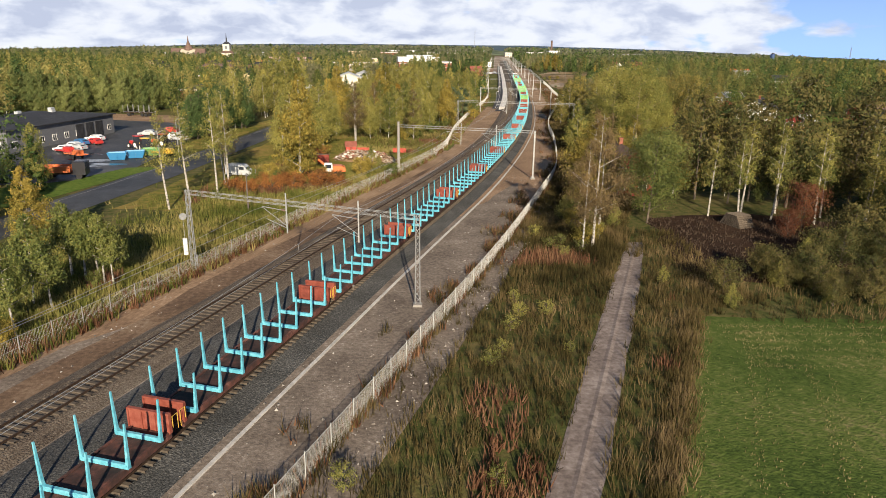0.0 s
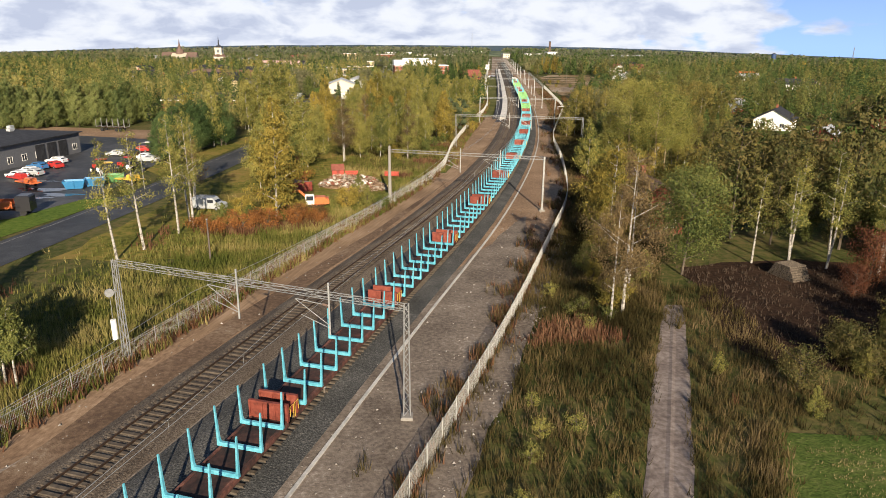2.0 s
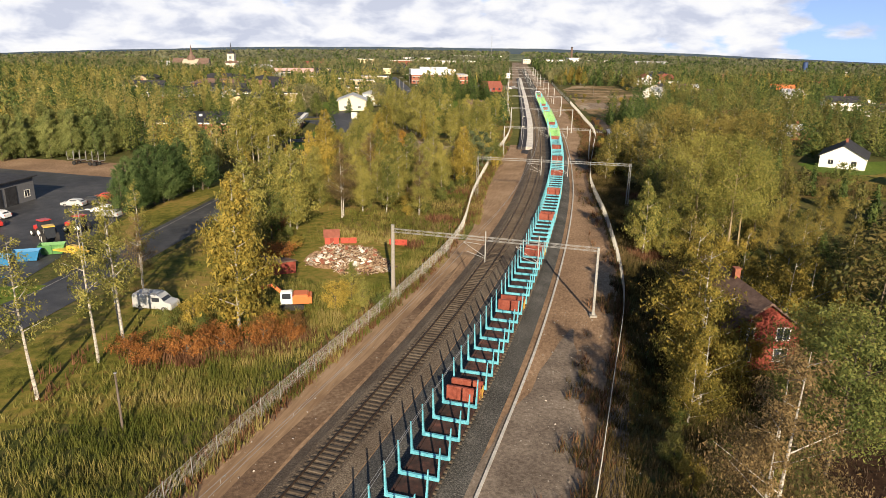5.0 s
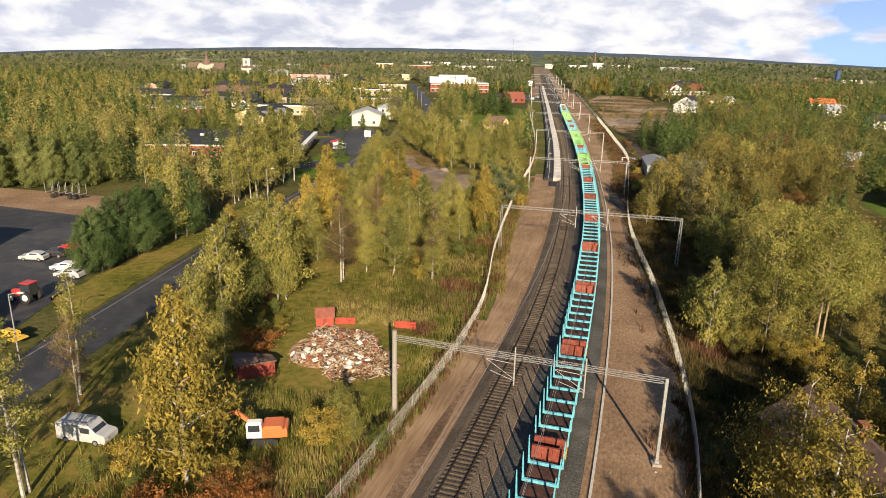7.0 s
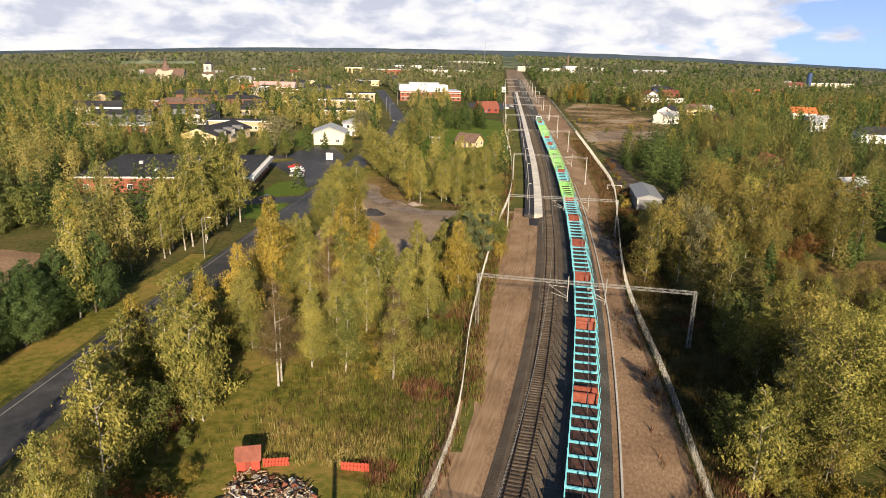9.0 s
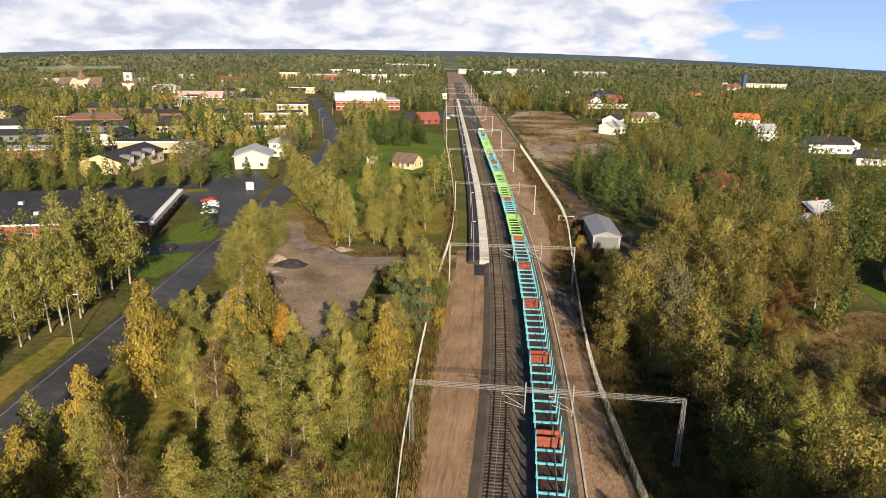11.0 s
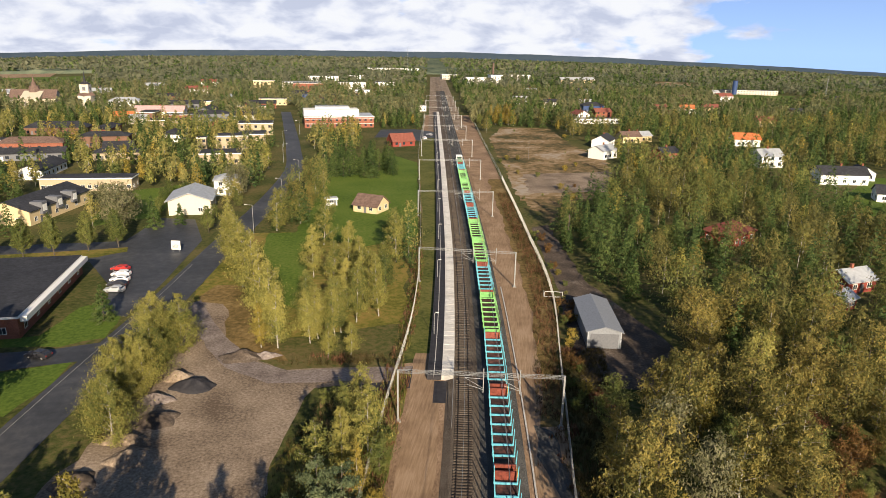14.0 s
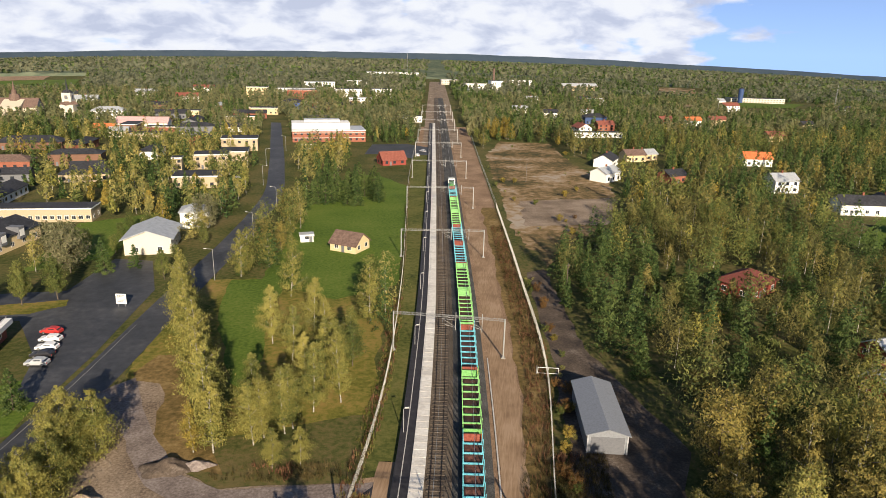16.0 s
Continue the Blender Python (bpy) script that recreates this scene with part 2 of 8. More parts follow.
M_sleeper = material("concrete sleeper", [(0.3, (0.042, 0.031, 0.024)), (0.55, (0.072, 0.057, 0.044)), (0.75, (0.112, 0.092, 0.072))], scale=3, rough=0.9, vary=0.3, bump=0.01)
M_galv = material("galvanised steel", [(0.3, (0.224, 0.231, 0.231)), (0.6, (0.343, 0.350, 0.350)), (0.8, (0.409, 0.416, 0.409))], scale=5, rough=0.5, metal=0.35)
M_darkpole = material("tarred wooden pole", [(0.3, (0.07, 0.055, 0.045)), (0.6, (0.16, 0.135, 0.115)), (0.8, (0.24, 0.21, 0.18))], scale=4, stretch=(1, 1, 0.1), rough=0.9)
M_fence = plain("pale zinc fence steel", (0.370, 0.374, 0.363), 0.55, 0.2)
M_oldsteel = plain("dull weathered fence steel", (0.26, 0.255, 0.245), 0.7, 0.2)
M_wirenet = plain("zinc fence wire", (0.40, 0.40, 0.385), 0.6, 0.1)
M_wire = plain("copper contact wire", (0.30, 0.31, 0.32), 0.5, 0.4)
M_blue = material("turquoise stanchion enamel", [(0.28, (0.06, 0.23, 0.31)), (0.5, (0.10, 0.36, 0.46)), (0.75, (0.19, 0.48, 0.58))], scale=3, rough=0.45, vary=0.15, spec=0.4)
M_green = material("bright green stanchion enamel", [(0.28, (0.10, 0.26, 0.07)), (0.5, (0.17, 0.41, 0.13)), (0.75, (0.28, 0.52, 0.22))], scale=3, rough=0.45, vary=0.15, spec=0.4)
M_oxide = material("red oxide wagon paint", [(0.28, (0.098, 0.026, 0.018)), (0.5, (0.190, 0.047, 0.031)), (0.75, (0.262, 0.084, 0.058))], scale=2, rough=0.6, vary=0.2)
M_deck = material("dirty oxide wagon deck", [(0.28, (0.020, 0.013, 0.012)), (0.5, (0.055, 0.028, 0.023)), (0.66, (0.11, 0.045, 0.034)), (0.8, (0.20, 0.09, 0.065))], scale=1.6, big_scale=0.5, big_amt=0.5, rough=0.85, vary=0.25)
M_wheel = plain("brown wheel steel", (0.06, 0.04, 0.03), 0.6, 0.5)
M_yellow = plain("yellow handrail paint", (0.50, 0.32, 0.05), 0.5)
M_roof = material("black felt roof", [(0.3, (0.018, 0.019, 0.022)), (0.55, (0.036, 0.037, 0.043)), (0.8, (0.065, 0.066, 0.072))], scale=1.2, big_scale=0.15, big_amt=0.5, rough=0.75, bump=0.006)
M_roof_grey = material("grey sheet roof", [(0.3, (0.30, 0.32, 0.34)), (0.55, (0.42, 0.44, 0.46)), (0.8, (0.5, 0.52, 0.54))], scale=0.8, rough=0.5, metal=0.2)
M_roof_red = material("red sheet roof", [(0.3, (0.15, 0.050, 0.036)), (0.55, (0.23, 0.080, 0.056)), (0.8, (0.30, 0.12, 0.085))], scale=1, rough=0.6)
M_roof_pink = material("faded pink sheet roof", [(0.3, (0.42, 0.26, 0.25)), (0.55, (0.55, 0.36, 0.34)), (0.8, (0.62, 0.46, 0.44))], scale=1, rough=0.6)
M_roof_orange = material("orange tile roof", [(0.3, (0.42, 0.10, 0.035)), (0.55, (0.60, 0.17, 0.06)), (0.8, (0.68, 0.25, 0.10))], scale=1.2, rough=0.7)
M_roof_brown = material("brown shingle roof", [(0.3, (0.08, 0.05, 0.04)), (0.55, (0.15, 0.10, 0.08)), (0.8, (0.22, 0.16, 0.13))], scale=1.2, rough=0.8)
M_white = plain("white painted boards", (0.74, 0.74, 0.71), 0.65, 0, 0.1)
M_churchwall = plain("weathered cream church boards", (0.50, 0.44, 0.34), 0.75, 0, 0.14)
M_ivory = plain("ivory painted boards", (0.56, 0.51, 0.42), 0.7, 0, 0.1)
M_oldroof = plain("dark weathered red roof", (0.14, 0.04, 0.03), 0.8, 0, 0.25)
M_cream = plain("cream render", (0.58, 0.46, 0.27), 0.75, 0, 0.12)
M_yellowwall = plain("pale yellow brick", (0.396, 0.320, 0.218), 0.8, 0, 0.14)
M_greywall = plain("slate grey cladding", (0.13, 0.135, 0.15), 0.6, 0, 0.2)
M_brownwall = plain("dark brown boards", (0.16, 0.085, 0.055), 0.8, 0, 0.2)
M_brick = material("red brick", [(0.3, (0.160, 0.057, 0.037)), (0.55, (0.272, 0.100, 0.063)), (0.8, (0.336, 0.152, 0.105))], scale=5, big_scale=0.4, big_amt=0.3, rough=0.85)
M_falun = plain("falu red boards", (0.216, 0.043, 0.030), 0.8, 0, 0.2)
M_playred = plain("fresh red paint", (0.40, 0.06, 0.04), 0.6, 0, 0.12)
M_glass = plain("dark window glass", (0.03, 0.035, 0.045), 0.08, 0, 0.2, spec=0.6)
# zinc well below M_tin: the tree shade on the shed, as colour
M_shedtin_shaded = plain("dull zinc shed sheet", (0.24, 0.255, 0.28), 0.5, 0.2, 0.2)
M_siloblue = plain("dark blue enamelled steel", (0.03, 0.06, 0.16), 0.5, 0, 0.2)
M_tin = material("zinc shed cladding", [(0.3, (0.40, 0.42, 0.44)), (0.55, (0.52, 0.54, 0.56)), (0.8, (0.6, 0.62, 0.64))], scale=1, rough=0.4, metal=0.3)
M_tyre = plain("black rubber", (0.02, 0.02, 0.021), 0.85)
M_chrome = plain("bare steel", (0.4, 0.4, 0.41), 0.35, 0.7)
M_lamp = plain("lamp glass", (0.55, 0.54, 0.50), 0.3)
CAR = {n: plain(n + " car paint", c, 0.28, 0.1, 0.06, spec=0.5) for n, c in
       (("white", (0.75, 0.76, 0.77)), ("silver", (0.42, 0.44, 0.46)), ("red", (0.45, 0.04, 0.035)), ("blue", (0.05, 0.16, 0.36)), ("black", (0.03, 0.03, 0.035)),
        ("orange", (0.62, 0.17, 0.06)), ("yellow", (0.65, 0.42, 0.06)), ("green", (0.08, 0.22, 0.07)), ("skyblue", (0.03, 0.17, 0.36)))}
M_birch_bark = material("white birch bark", [(0.34, (0.05, 0.042, 0.038)), (0.46, (0.28, 0.26, 0.23)), (0.62, (0.45, 0.43, 0.39)), (0.8, (0.52, 0.50, 0.46))], scale=1.4,
                        stretch=(1.5, 1.5, 2.5), rough=0.8)
M_aspen_bark = material("sunlit tan aspen bark", [(0.3, (0.14, 0.10, 0.06)), (0.5, (0.30, 0.235, 0.15)), (0.75, (0.42, 0.34, 0.23))], scale=2.5, stretch=(2, 2, 0.4), rough=0.9)
M_plank = plain("weathered broken boards", (0.34, 0.26, 0.17), 0.85, 0, 0.35)
M_debris = material("splintered demolition debris", [(0.26, (0.060, 0.038, 0.028)), (0.46, (0.165, 0.095, 0.058)), (0.60, (0.28, 0.185, 0.112)), (0.76, (0.36, 0.27, 0.185)), (0.97, (0.55, 0.50, 0.43))], scale=3.0, vary=0.75, island=True, big_scale=0.5, big_amt=0.3, rough=0.9)
M_whiteboard = plain("broken white board", (0.62, 0.61, 0.58), 0.8, 0, 0.15)
M_plaster = plain("broken pale plasterboard", (0.360, 0.324, 0.274), 0.9, 0, 0.25)
M_bark = material("grey-brown bark", [(0.3, (0.05, 0.04, 0.032)), (0.6, (0.13, 0.105, 0.08)), (0.8, (0.20, 0.165, 0.13))], scale=3, stretch=(2, 2, 0.5), rough=0.95)


def foliage(name, dark, mid, lite, big=0.10, vary=0.52):
    warm = [tuple(v * k for v, k in zip(c, (1.15, 1.10, 1.20))) for c in (dark, mid, lite)]
    return material(name, [(0.12, warm[0]), (0.42, warm[1]), (0.70, warm[2]), (0.95, tuple(v * 1.25 for v in warm[2]))], scale=0.5, big_scale=big, big_amt=1.1,
                    vary=vary, island=True, each=0.22, leaf=0.36, rough=0.6, spec=0.15, detail=3)


M_leaf_birch = foliage("birch leaves", (0.076, 0.092, 0.024), (0.172, 0.186, 0.045), (0.290, 0.270, 0.068))
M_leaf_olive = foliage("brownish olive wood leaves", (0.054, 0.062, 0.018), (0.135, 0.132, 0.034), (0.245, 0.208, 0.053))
M_leaf_poplar = foliage("grey-green poplar leaves", (0.066, 0.096, 0.030), (0.140, 0.180, 0.055), (0.225, 0.250, 0.080))
M_leaf_gold = foliage("golden birch leaves", (0.096, 0.094, 0.020), (0.206, 0.178, 0.036), (0.330, 0.262, 0.052))
M_leaf_green = foliage("alder and aspen leaves", (0.046, 0.070, 0.019), (0.098, 0.126, 0.031), (0.165, 0.179, 0.046))
M_leaf_bright = foliage("lime aspen leaves", (0.076, 0.092, 0.022), (0.172, 0.184, 0.042), (0.285, 0.272, 0.064))
M_leaf_amber = foliage("amber autumn leaves", (0.16, 0.095, 0.016), (0.30, 0.185, 0.03), (0.42, 0.26, 0.045))
M_leaf_rust = foliage("rusty thin birch leaves", (0.075, 0.06, 0.028), (0.13, 0.10, 0.045), (0.19, 0.14, 0.06))
M_leaf_hedge = foliage("deep green pine hedge needles", (0.030, 0.058, 0.018), (0.062, 0.108, 0.032), (0.110, 0.160, 0.052))
M_leaf_orange = foliage("orange-brown meadow thicket leaves", (0.075, 0.046, 0.016), (0.14, 0.082, 0.026), (0.20, 0.12, 0.038))
M_leaf_herb = foliage("orange autumn herbs", (0.131, 0.062, 0.019), (0.245, 0.111, 0.031), (0.350, 0.162, 0.046))
M_leaf_red = foliage("red rowan leaves", (0.060, 0.024, 0.014), (0.105, 0.042, 0.021), (0.150, 0.070, 0.030))
M_leaf_grey = foliage("grey willow leaves", (0.078, 0.084, 0.037), (0.140, 0.145, 0.067), (0.203, 0.199, 0.101))
M_needle = foliage("spruce needles", (0.023, 0.048, 0.014), (0.055, 0.095, 0.025), (0.108, 0.147, 0.040))
M_leaf_pine = foliage("bluish pine needles", (0.040, 0.062, 0.030), (0.080, 0.112, 0.050), (0.135, 0.165, 0.075))
M_brush = plain("dead brown brushwood", (0.05, 0.034, 0.022), 0.95, 0, 0.4)
# dark alder green, darkened further so the colour itself holds the shade
M_leaf_shaded = foliage("shaded alder thicket leaves", (0.036, 0.046, 0.014), (0.078, 0.084, 0.024), (0.145, 0.122, 0.040))
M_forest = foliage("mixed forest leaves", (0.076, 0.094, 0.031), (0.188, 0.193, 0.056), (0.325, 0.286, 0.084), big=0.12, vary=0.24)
# same leaf mix as M_forest, about a third darker, for the eastern woods
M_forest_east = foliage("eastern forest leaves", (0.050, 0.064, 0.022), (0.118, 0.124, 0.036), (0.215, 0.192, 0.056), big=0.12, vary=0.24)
# paler, bluer leaf colours stand in for haze over the distance
M_woods_hazed = foliage("distant woodland leaves", (0.063, 0.083, 0.040), (0.128, 0.144, 0.063), (0.203, 0.198, 0.083), big=0.05, vary=0.16)
M_woods_far_hazed = foliage("hazy distant woodland leaves", (0.074, 0.090, 0.057), (0.115, 0.131, 0.075), (0.158, 0.164, 0.090), big=0.012, vary=0.10)
M_grass = material("tall dry grass", [(0.2, (0.062, 0.080, 0.015)), (0.42, (0.129, 0.138, 0.032)), (0.6, (0.213, 0.193, 0.058)), (0.82, (0.331, 0.270, 0.111))], scale=0.4,
                   big_scale=0.09, big_amt=1.4, vary=0.25, island=True, leaf=0.3, rough=0.8, spec=0.1)
# straw colours, lowered to carry the shade beside the field
M_grass_dry = material("dry straw and sedge", [(0.2, (0.030, 0.025, 0.009)), (0.42, (0.065, 0.053, 0.019)), (0.6, (0.113, 0.086, 0.034)), (0.82, (0.197, 0.144, 0.074))], scale=0.4,
                       big_scale=0.10, big_amt=1.4, vary=0.25, island=True, leaf=0.3, rough=0.8, spec=0.1)
M_stubble = material("cut straw stubble", [(0.2, (0.085, 0.090, 0.030)), (0.45, (0.16, 0.14, 0.058)), (0.8, (0.29, 0.235, 0.12))], scale=0.5, big_scale=0.15, big_amt=0.6, vary=0.4, island=True, leaf=0.2, rough=0.85, spec=0.1)
M_herb = material("rust-red willowherb", [(0.2, (0.075, 0.036, 0.02)), (0.5, (0.15, 0.075, 0.042)), (0.8, (0.24, 0.14, 0.08))], scale=0.5, big_scale=0.2, big_amt=0.8,
                  vary=0.4, island=True, leaf=0.3, rough=0.8, spec=0.1)
# distance haze is mixed into the canopy and ridge colours too
M_canopy_hazed = material("far forest canopy", [(0.3, (0.060, 0.085, 0.066)), (0.5, (0.102, 0.126, 0.088)), (0.68, (0.140, 0.156, 0.104)), (0.85, (0.19, 0.19, 0.125))], scale=0.05, big_scale=0.004,
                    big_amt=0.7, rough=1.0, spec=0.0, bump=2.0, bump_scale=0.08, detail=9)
M_ridge_hazed = material("far wooded ridge", [(0.3, (0.045, 0.066, 0.092)), (0.6, (0.060, 0.082, 0.105)), (0.8, (0.085, 0.105, 0.115))], scale=0.008, rough=1.0, spec=0.0)


def net_material(name, thin, thick):
    m = bpy.data.materials.new(name)
    m.use_nodes = True
    nt = m.node_tree
    b = nt.nodes["Principled BSDF"]
    b.inputs["Base Color"].default_value = (0.80, 0.80, 0.77, 1)
    b.inputs["Roughness"].default_value, b.inputs["Metallic"].default_value = 0.6, 0.0
    geo = nt.nodes.new("ShaderNodeNewGeometry")
    ns = nt.nodes.new("ShaderNodeTexNoise")
    ns.inputs["Scale"].default_value, ns.inputs["Detail"].default_value = 14.0, 2.0
    nt.links.new(geo.outputs["Position"], ns.inputs["Vector"])
    r = nt.nodes.new("ShaderNodeMapRange")
    r.inputs["From Min"].default_value, r.inputs["From Max"].default_value = 0.40, 0.62
    r.inputs["To Min"].default_value, r.inputs["To Max"].default_value = thin, thick
    nt.links.new(ns.outputs[0], r.inputs["Value"])
    t = nt.nodes.new("ShaderNodeBsdfTransparent")
    mx = nt.nodes.new("ShaderNodeMixShader")
    nt.links.new(r.outputs[0], mx.inputs[0])
    nt.links.new(t.outputs[0], mx.inputs[1])
    nt.links.new(b.outputs[0], mx.inputs[2])
    nt.links.new(mx.outputs[0], nt.nodes["Material Output"].inputs[0])
    return m


M_net = net_material("welded wire fence mesh", 0.13, 0.38)
M_net_fine = net_material("thin wire fence strands", 0.05, 0.19)

# ---- mesh helpers ----


class Geo:
    """Vertices and faces gathered for one mesh."""

    def __init__(self):
        self.v, self.f = [], []

    def add(self, verts, faces):
        n = len(self.v)
        self.v += [tuple(p) for p in verts]
        self.f += [tuple(i + n for i in f) for f in faces]
        return self

    def box(self, x0, y0, z0, x1, y1, z1):
        return self.add([(x0, y0, z0), (x1, y0, z0), (x1, y1, z0), (x0, y1, z0), (x0, y0, z1), (x1, y0, z1), (x1, y1, z1), (x0, y1, z1)],
                        [(3, 2, 1, 0), (4, 5, 6, 7), (0, 1, 5, 4), (1, 2, 6, 5), (2, 3, 7, 6), (3, 0, 4, 7)])

    def slab(self, x0, y0, z0, x1, y1, z1, b=0.05):
        """A box with its upper edges chamfered."""
        return self.add([(x0, y0, z0), (x1, y0, z0), (x1, y1, z0), (x0, y1, z0), (x0, y0, z1 - b), (x1, y0, z1 - b), (x1, y1, z1 - b), (x0, y1, z1 - b),
                         (x0 + b, y0 + b, z1), (x1 - b, y0 + b, z1), (x1 - b, y1 - b, z1), (x0 + b, y1 - b, z1)],
                        [(3, 2, 1, 0), (0, 1, 5, 4), (1, 2, 6, 5), (2, 3, 7, 6), (3, 0, 4, 7), (4, 5, 9, 8), (5, 6, 10, 9), (6, 7, 11, 10), (7, 4, 8, 11), (8, 9, 10, 11)])

    def tube(self, p, q, r0, r1=None, n=6, caps=True):
        p, q = Vector(p), Vector(q)
        r1 = r0 if r1 is None else r1
        d = (q - p).normalized()
        a = d.orthogonal().normalized()
        c = d.cross(a)
        ring = [(math.cos(2 * math.pi * (i + 0.5) / n), math.sin(2 * math.pi * (i + 0.5) / n)) for i in range(n)]
        vs = [p + (a * x + c * y) * r0 for x, y in ring] + [q + (a * x + c * y) * r1 for x, y in ring]
        fs = [(i, (i + 1) % n, n + (i + 1) % n, n + i) for i in range(n)]
        if caps:
            fs += [tuple(range(n - 1, -1, -1)), tuple(range(n, 2 * n))]
        return self.add(vs, fs)

    def beam(self, p, q, w, h=None):
        """A square bar from p to q."""
        p, q = Vector(p), Vector(q)
        h = w if h is None else h
        d = (q - p).normalized()
        side = d.cross(Vector((0, 0, 1)))
        side = Vector((1, 0, 0)) if side.length < 1e-3 else side.normalized()
        u = side.cross(d)
        o = [(-w / 2, -h / 2), (w / 2, -h / 2), (w / 2, h / 2), (-w / 2, h / 2)]
        return self.add([p + side * a + u * b for a, b in o] + [q + side * a + u * b for a, b in o],
                        [(3, 2, 1, 0), (4, 5, 6, 7), (0, 1, 5, 4), (1, 2, 6, 5), (2, 3, 7, 6), (3, 0, 4, 7)])

    def prism(self, poly, x0, x1):
        """A polygon in (y, z), drawn out along x."""
        n = len(poly)
        return self.add([(x0, y, z) for y, z in poly] + [(x1, y, z) for y, z in poly],
                        [tuple(range(n - 1, -1, -1)), tuple(range(n, 2 * n))] + [(i, (i + 1) % n, n + (i + 1) % n, n + i) for i in range(n)])

    def mesh(self, name, mat):
        me = bpy.data.meshes.new(name)
        me.from_pydata(self.v, [], self.f)
        bm = bmesh.new()
        bm.from_mesh(me)
        bmesh.ops.recalc_face_normals(bm, faces=bm.faces)
        bm.to_mesh(me)
        bm.free()
        me.materials.append(mat)
        return me


def part(name, g, mat, parent, label="", at=None):
    ob = new(name, g.mesh(name, mat) if isinstance(g, Geo) else g)
    ob.parent = parent
    if at is not None:
        ob.matrix_basis = at
    if label:
        ob["label"] = label
    return ob


def thing(name, m, label, category, group="", kind=""):
    ob = new(name)
    ob.empty_display_size = 0.2
    ob.matrix_basis = m
    return tagged(ob, label, category, group, kind)


def piece(name, g, mat, label, category="", kind="structure", group=""):
    return tagged(new(name, g.mesh(name, mat)), label, category, group, kind)


def quads_mesh(name, verts, nquad, mat, loose_tris=False):
    """A mesh of loose four-cornered (or three-cornered) leaves, from an array of vertices."""
    k = 3 if loose_tris else 4
    me = bpy.data.meshes.new(name)
    n = len(verts)
    me.vertices.add(n)
    me.vertices.foreach_set("co", np.ascontiguousarray(verts, dtype=np.float32).ravel())
    me.loops.add(n)
    me.loops.foreach_set("vertex_index", np.arange(n, dtype=np.int32))
    me.polygons.add(n // k)
    me.polygons.foreach_set("loop_start", np.arange(0, n, k, dtype=np.int32))
    me.update(calc_edges=True)
    me.validate()
    me.materials.append(mat)
    return me


# ---- lines of the plan ----


def spline(pts):
    """A smooth x(y) through a few plan points (y, x)."""
    ys = np.array([p[0] for p in pts], float)
    xs = np.array([p[1] for p in pts], float)
    m = np.gradient(xs, ys)

    def f(y):
        y = np.asarray(y, float)
        i = np.clip(np.searchsorted(ys, y) - 1, 0, len(ys) - 2)
        h = ys[i + 1] - ys[i]
        t = (y - ys[i]) / h
        tc = np.clip(t, 0, 1)
        val = (2 * tc**3 - 3 * tc**2 + 1) * xs[i] + (tc**3 - 2 * tc**2 + tc) * h * m[i] + (-2 * tc**3 + 3 * tc**2) * xs[i + 1] + (tc**3 - tc**2) * h * m[i + 1]
        return val + np.where(t > 1, (t - 1) * h * m[-1], 0) + np.where(t < 0, t * h * m[0], 0)
    return f


track_x = spline([(-60, -54.0), (0, -36.0), (73, -14.2), (116, -1.0), (150, 7.9), (184, 14.9), (217, 20.2), (254, 25.0), (305, 30.4), (399, 38.2), (615, 54.6), (943, 79.3), (1500, 121)])
gap = spline([(-60, 10.8), (55, 8.6), (113, 7.1), (150, 6.0), (200, 5.5), (300, 5.3), (1500, 5.3)])


def heading(y):
    return float(track_x(y + 1) - track_x(y - 1)) / 2


def beside(y, d):
    """The point d metres to the right of the left-hand track's middle, at the station y."""
    k = heading(y)
    n = math.hypot(1, k)
    return (float(track_x(y)) + d / n, y - d * k / n)


def train_pt(y):
    return beside(y, float(gap(y)))


fence_l = spline([(-60, -66), (40, -33), (66, -24.8), (98, -15.2), (122, -7.4), (150, 0.0), (184, 3.4), (240, 11.0), (275, 16.8), (338, 22.6), (397, 25.8), (470, 29.5), (700, 48)])
fence_r = spline([(-60, -38), (45, -2.6), (71, 6.0), (103, 15.4), (120, 20.2), (160, 26.8), (200, 31.2), (249, 41.0), (290, 49.5), (341, 54.8), (417, 61.5), (595, 76), (700, 85)])
road_x = spline([(-60, -64), (88, -54.5), (113, -51.0), (150, -47.5), (200, -43.5), (235, -40.2), (262, -37.8), (283, -35.6), (326, -32.6), (400, -27.5), (450, -27.0), (510, -34), (600, -47), (700, -62)])


def ribbon(name, mat, ys, left, right, z, label, category="", z_edge=None):
    """A strip between two plan lines; z may fall to z_edge at both sides."""
    g = Geo()
    rows = []
    for y in ys:
        a, b = left(y), right(y)
        if z_edge is None:
            row = [(*a, z), (*b, z)]
        else:
            row = [(a[0], a[1], z_edge), (a[0] * 0.8 + b[0] * 0.2, a[1] * 0.8 + b[1] * 0.2, z), (a[0] * 0.2 + b[0] * 0.8, a[1] * 0.2 + b[1] * 0.8, z), (b[0], b[1], z_edge)]
        rows.append(row)
    w = len(rows[0])
    g.v = [p for r in rows for p in r]
    g.f = [(i * w + j, i * w + j + 1, (i + 1) * w + j + 1, (i + 1) * w + j) for i in range(len(rows) - 1) for j in range(w - 1)]
    return piece(name, g, mat, label, category)


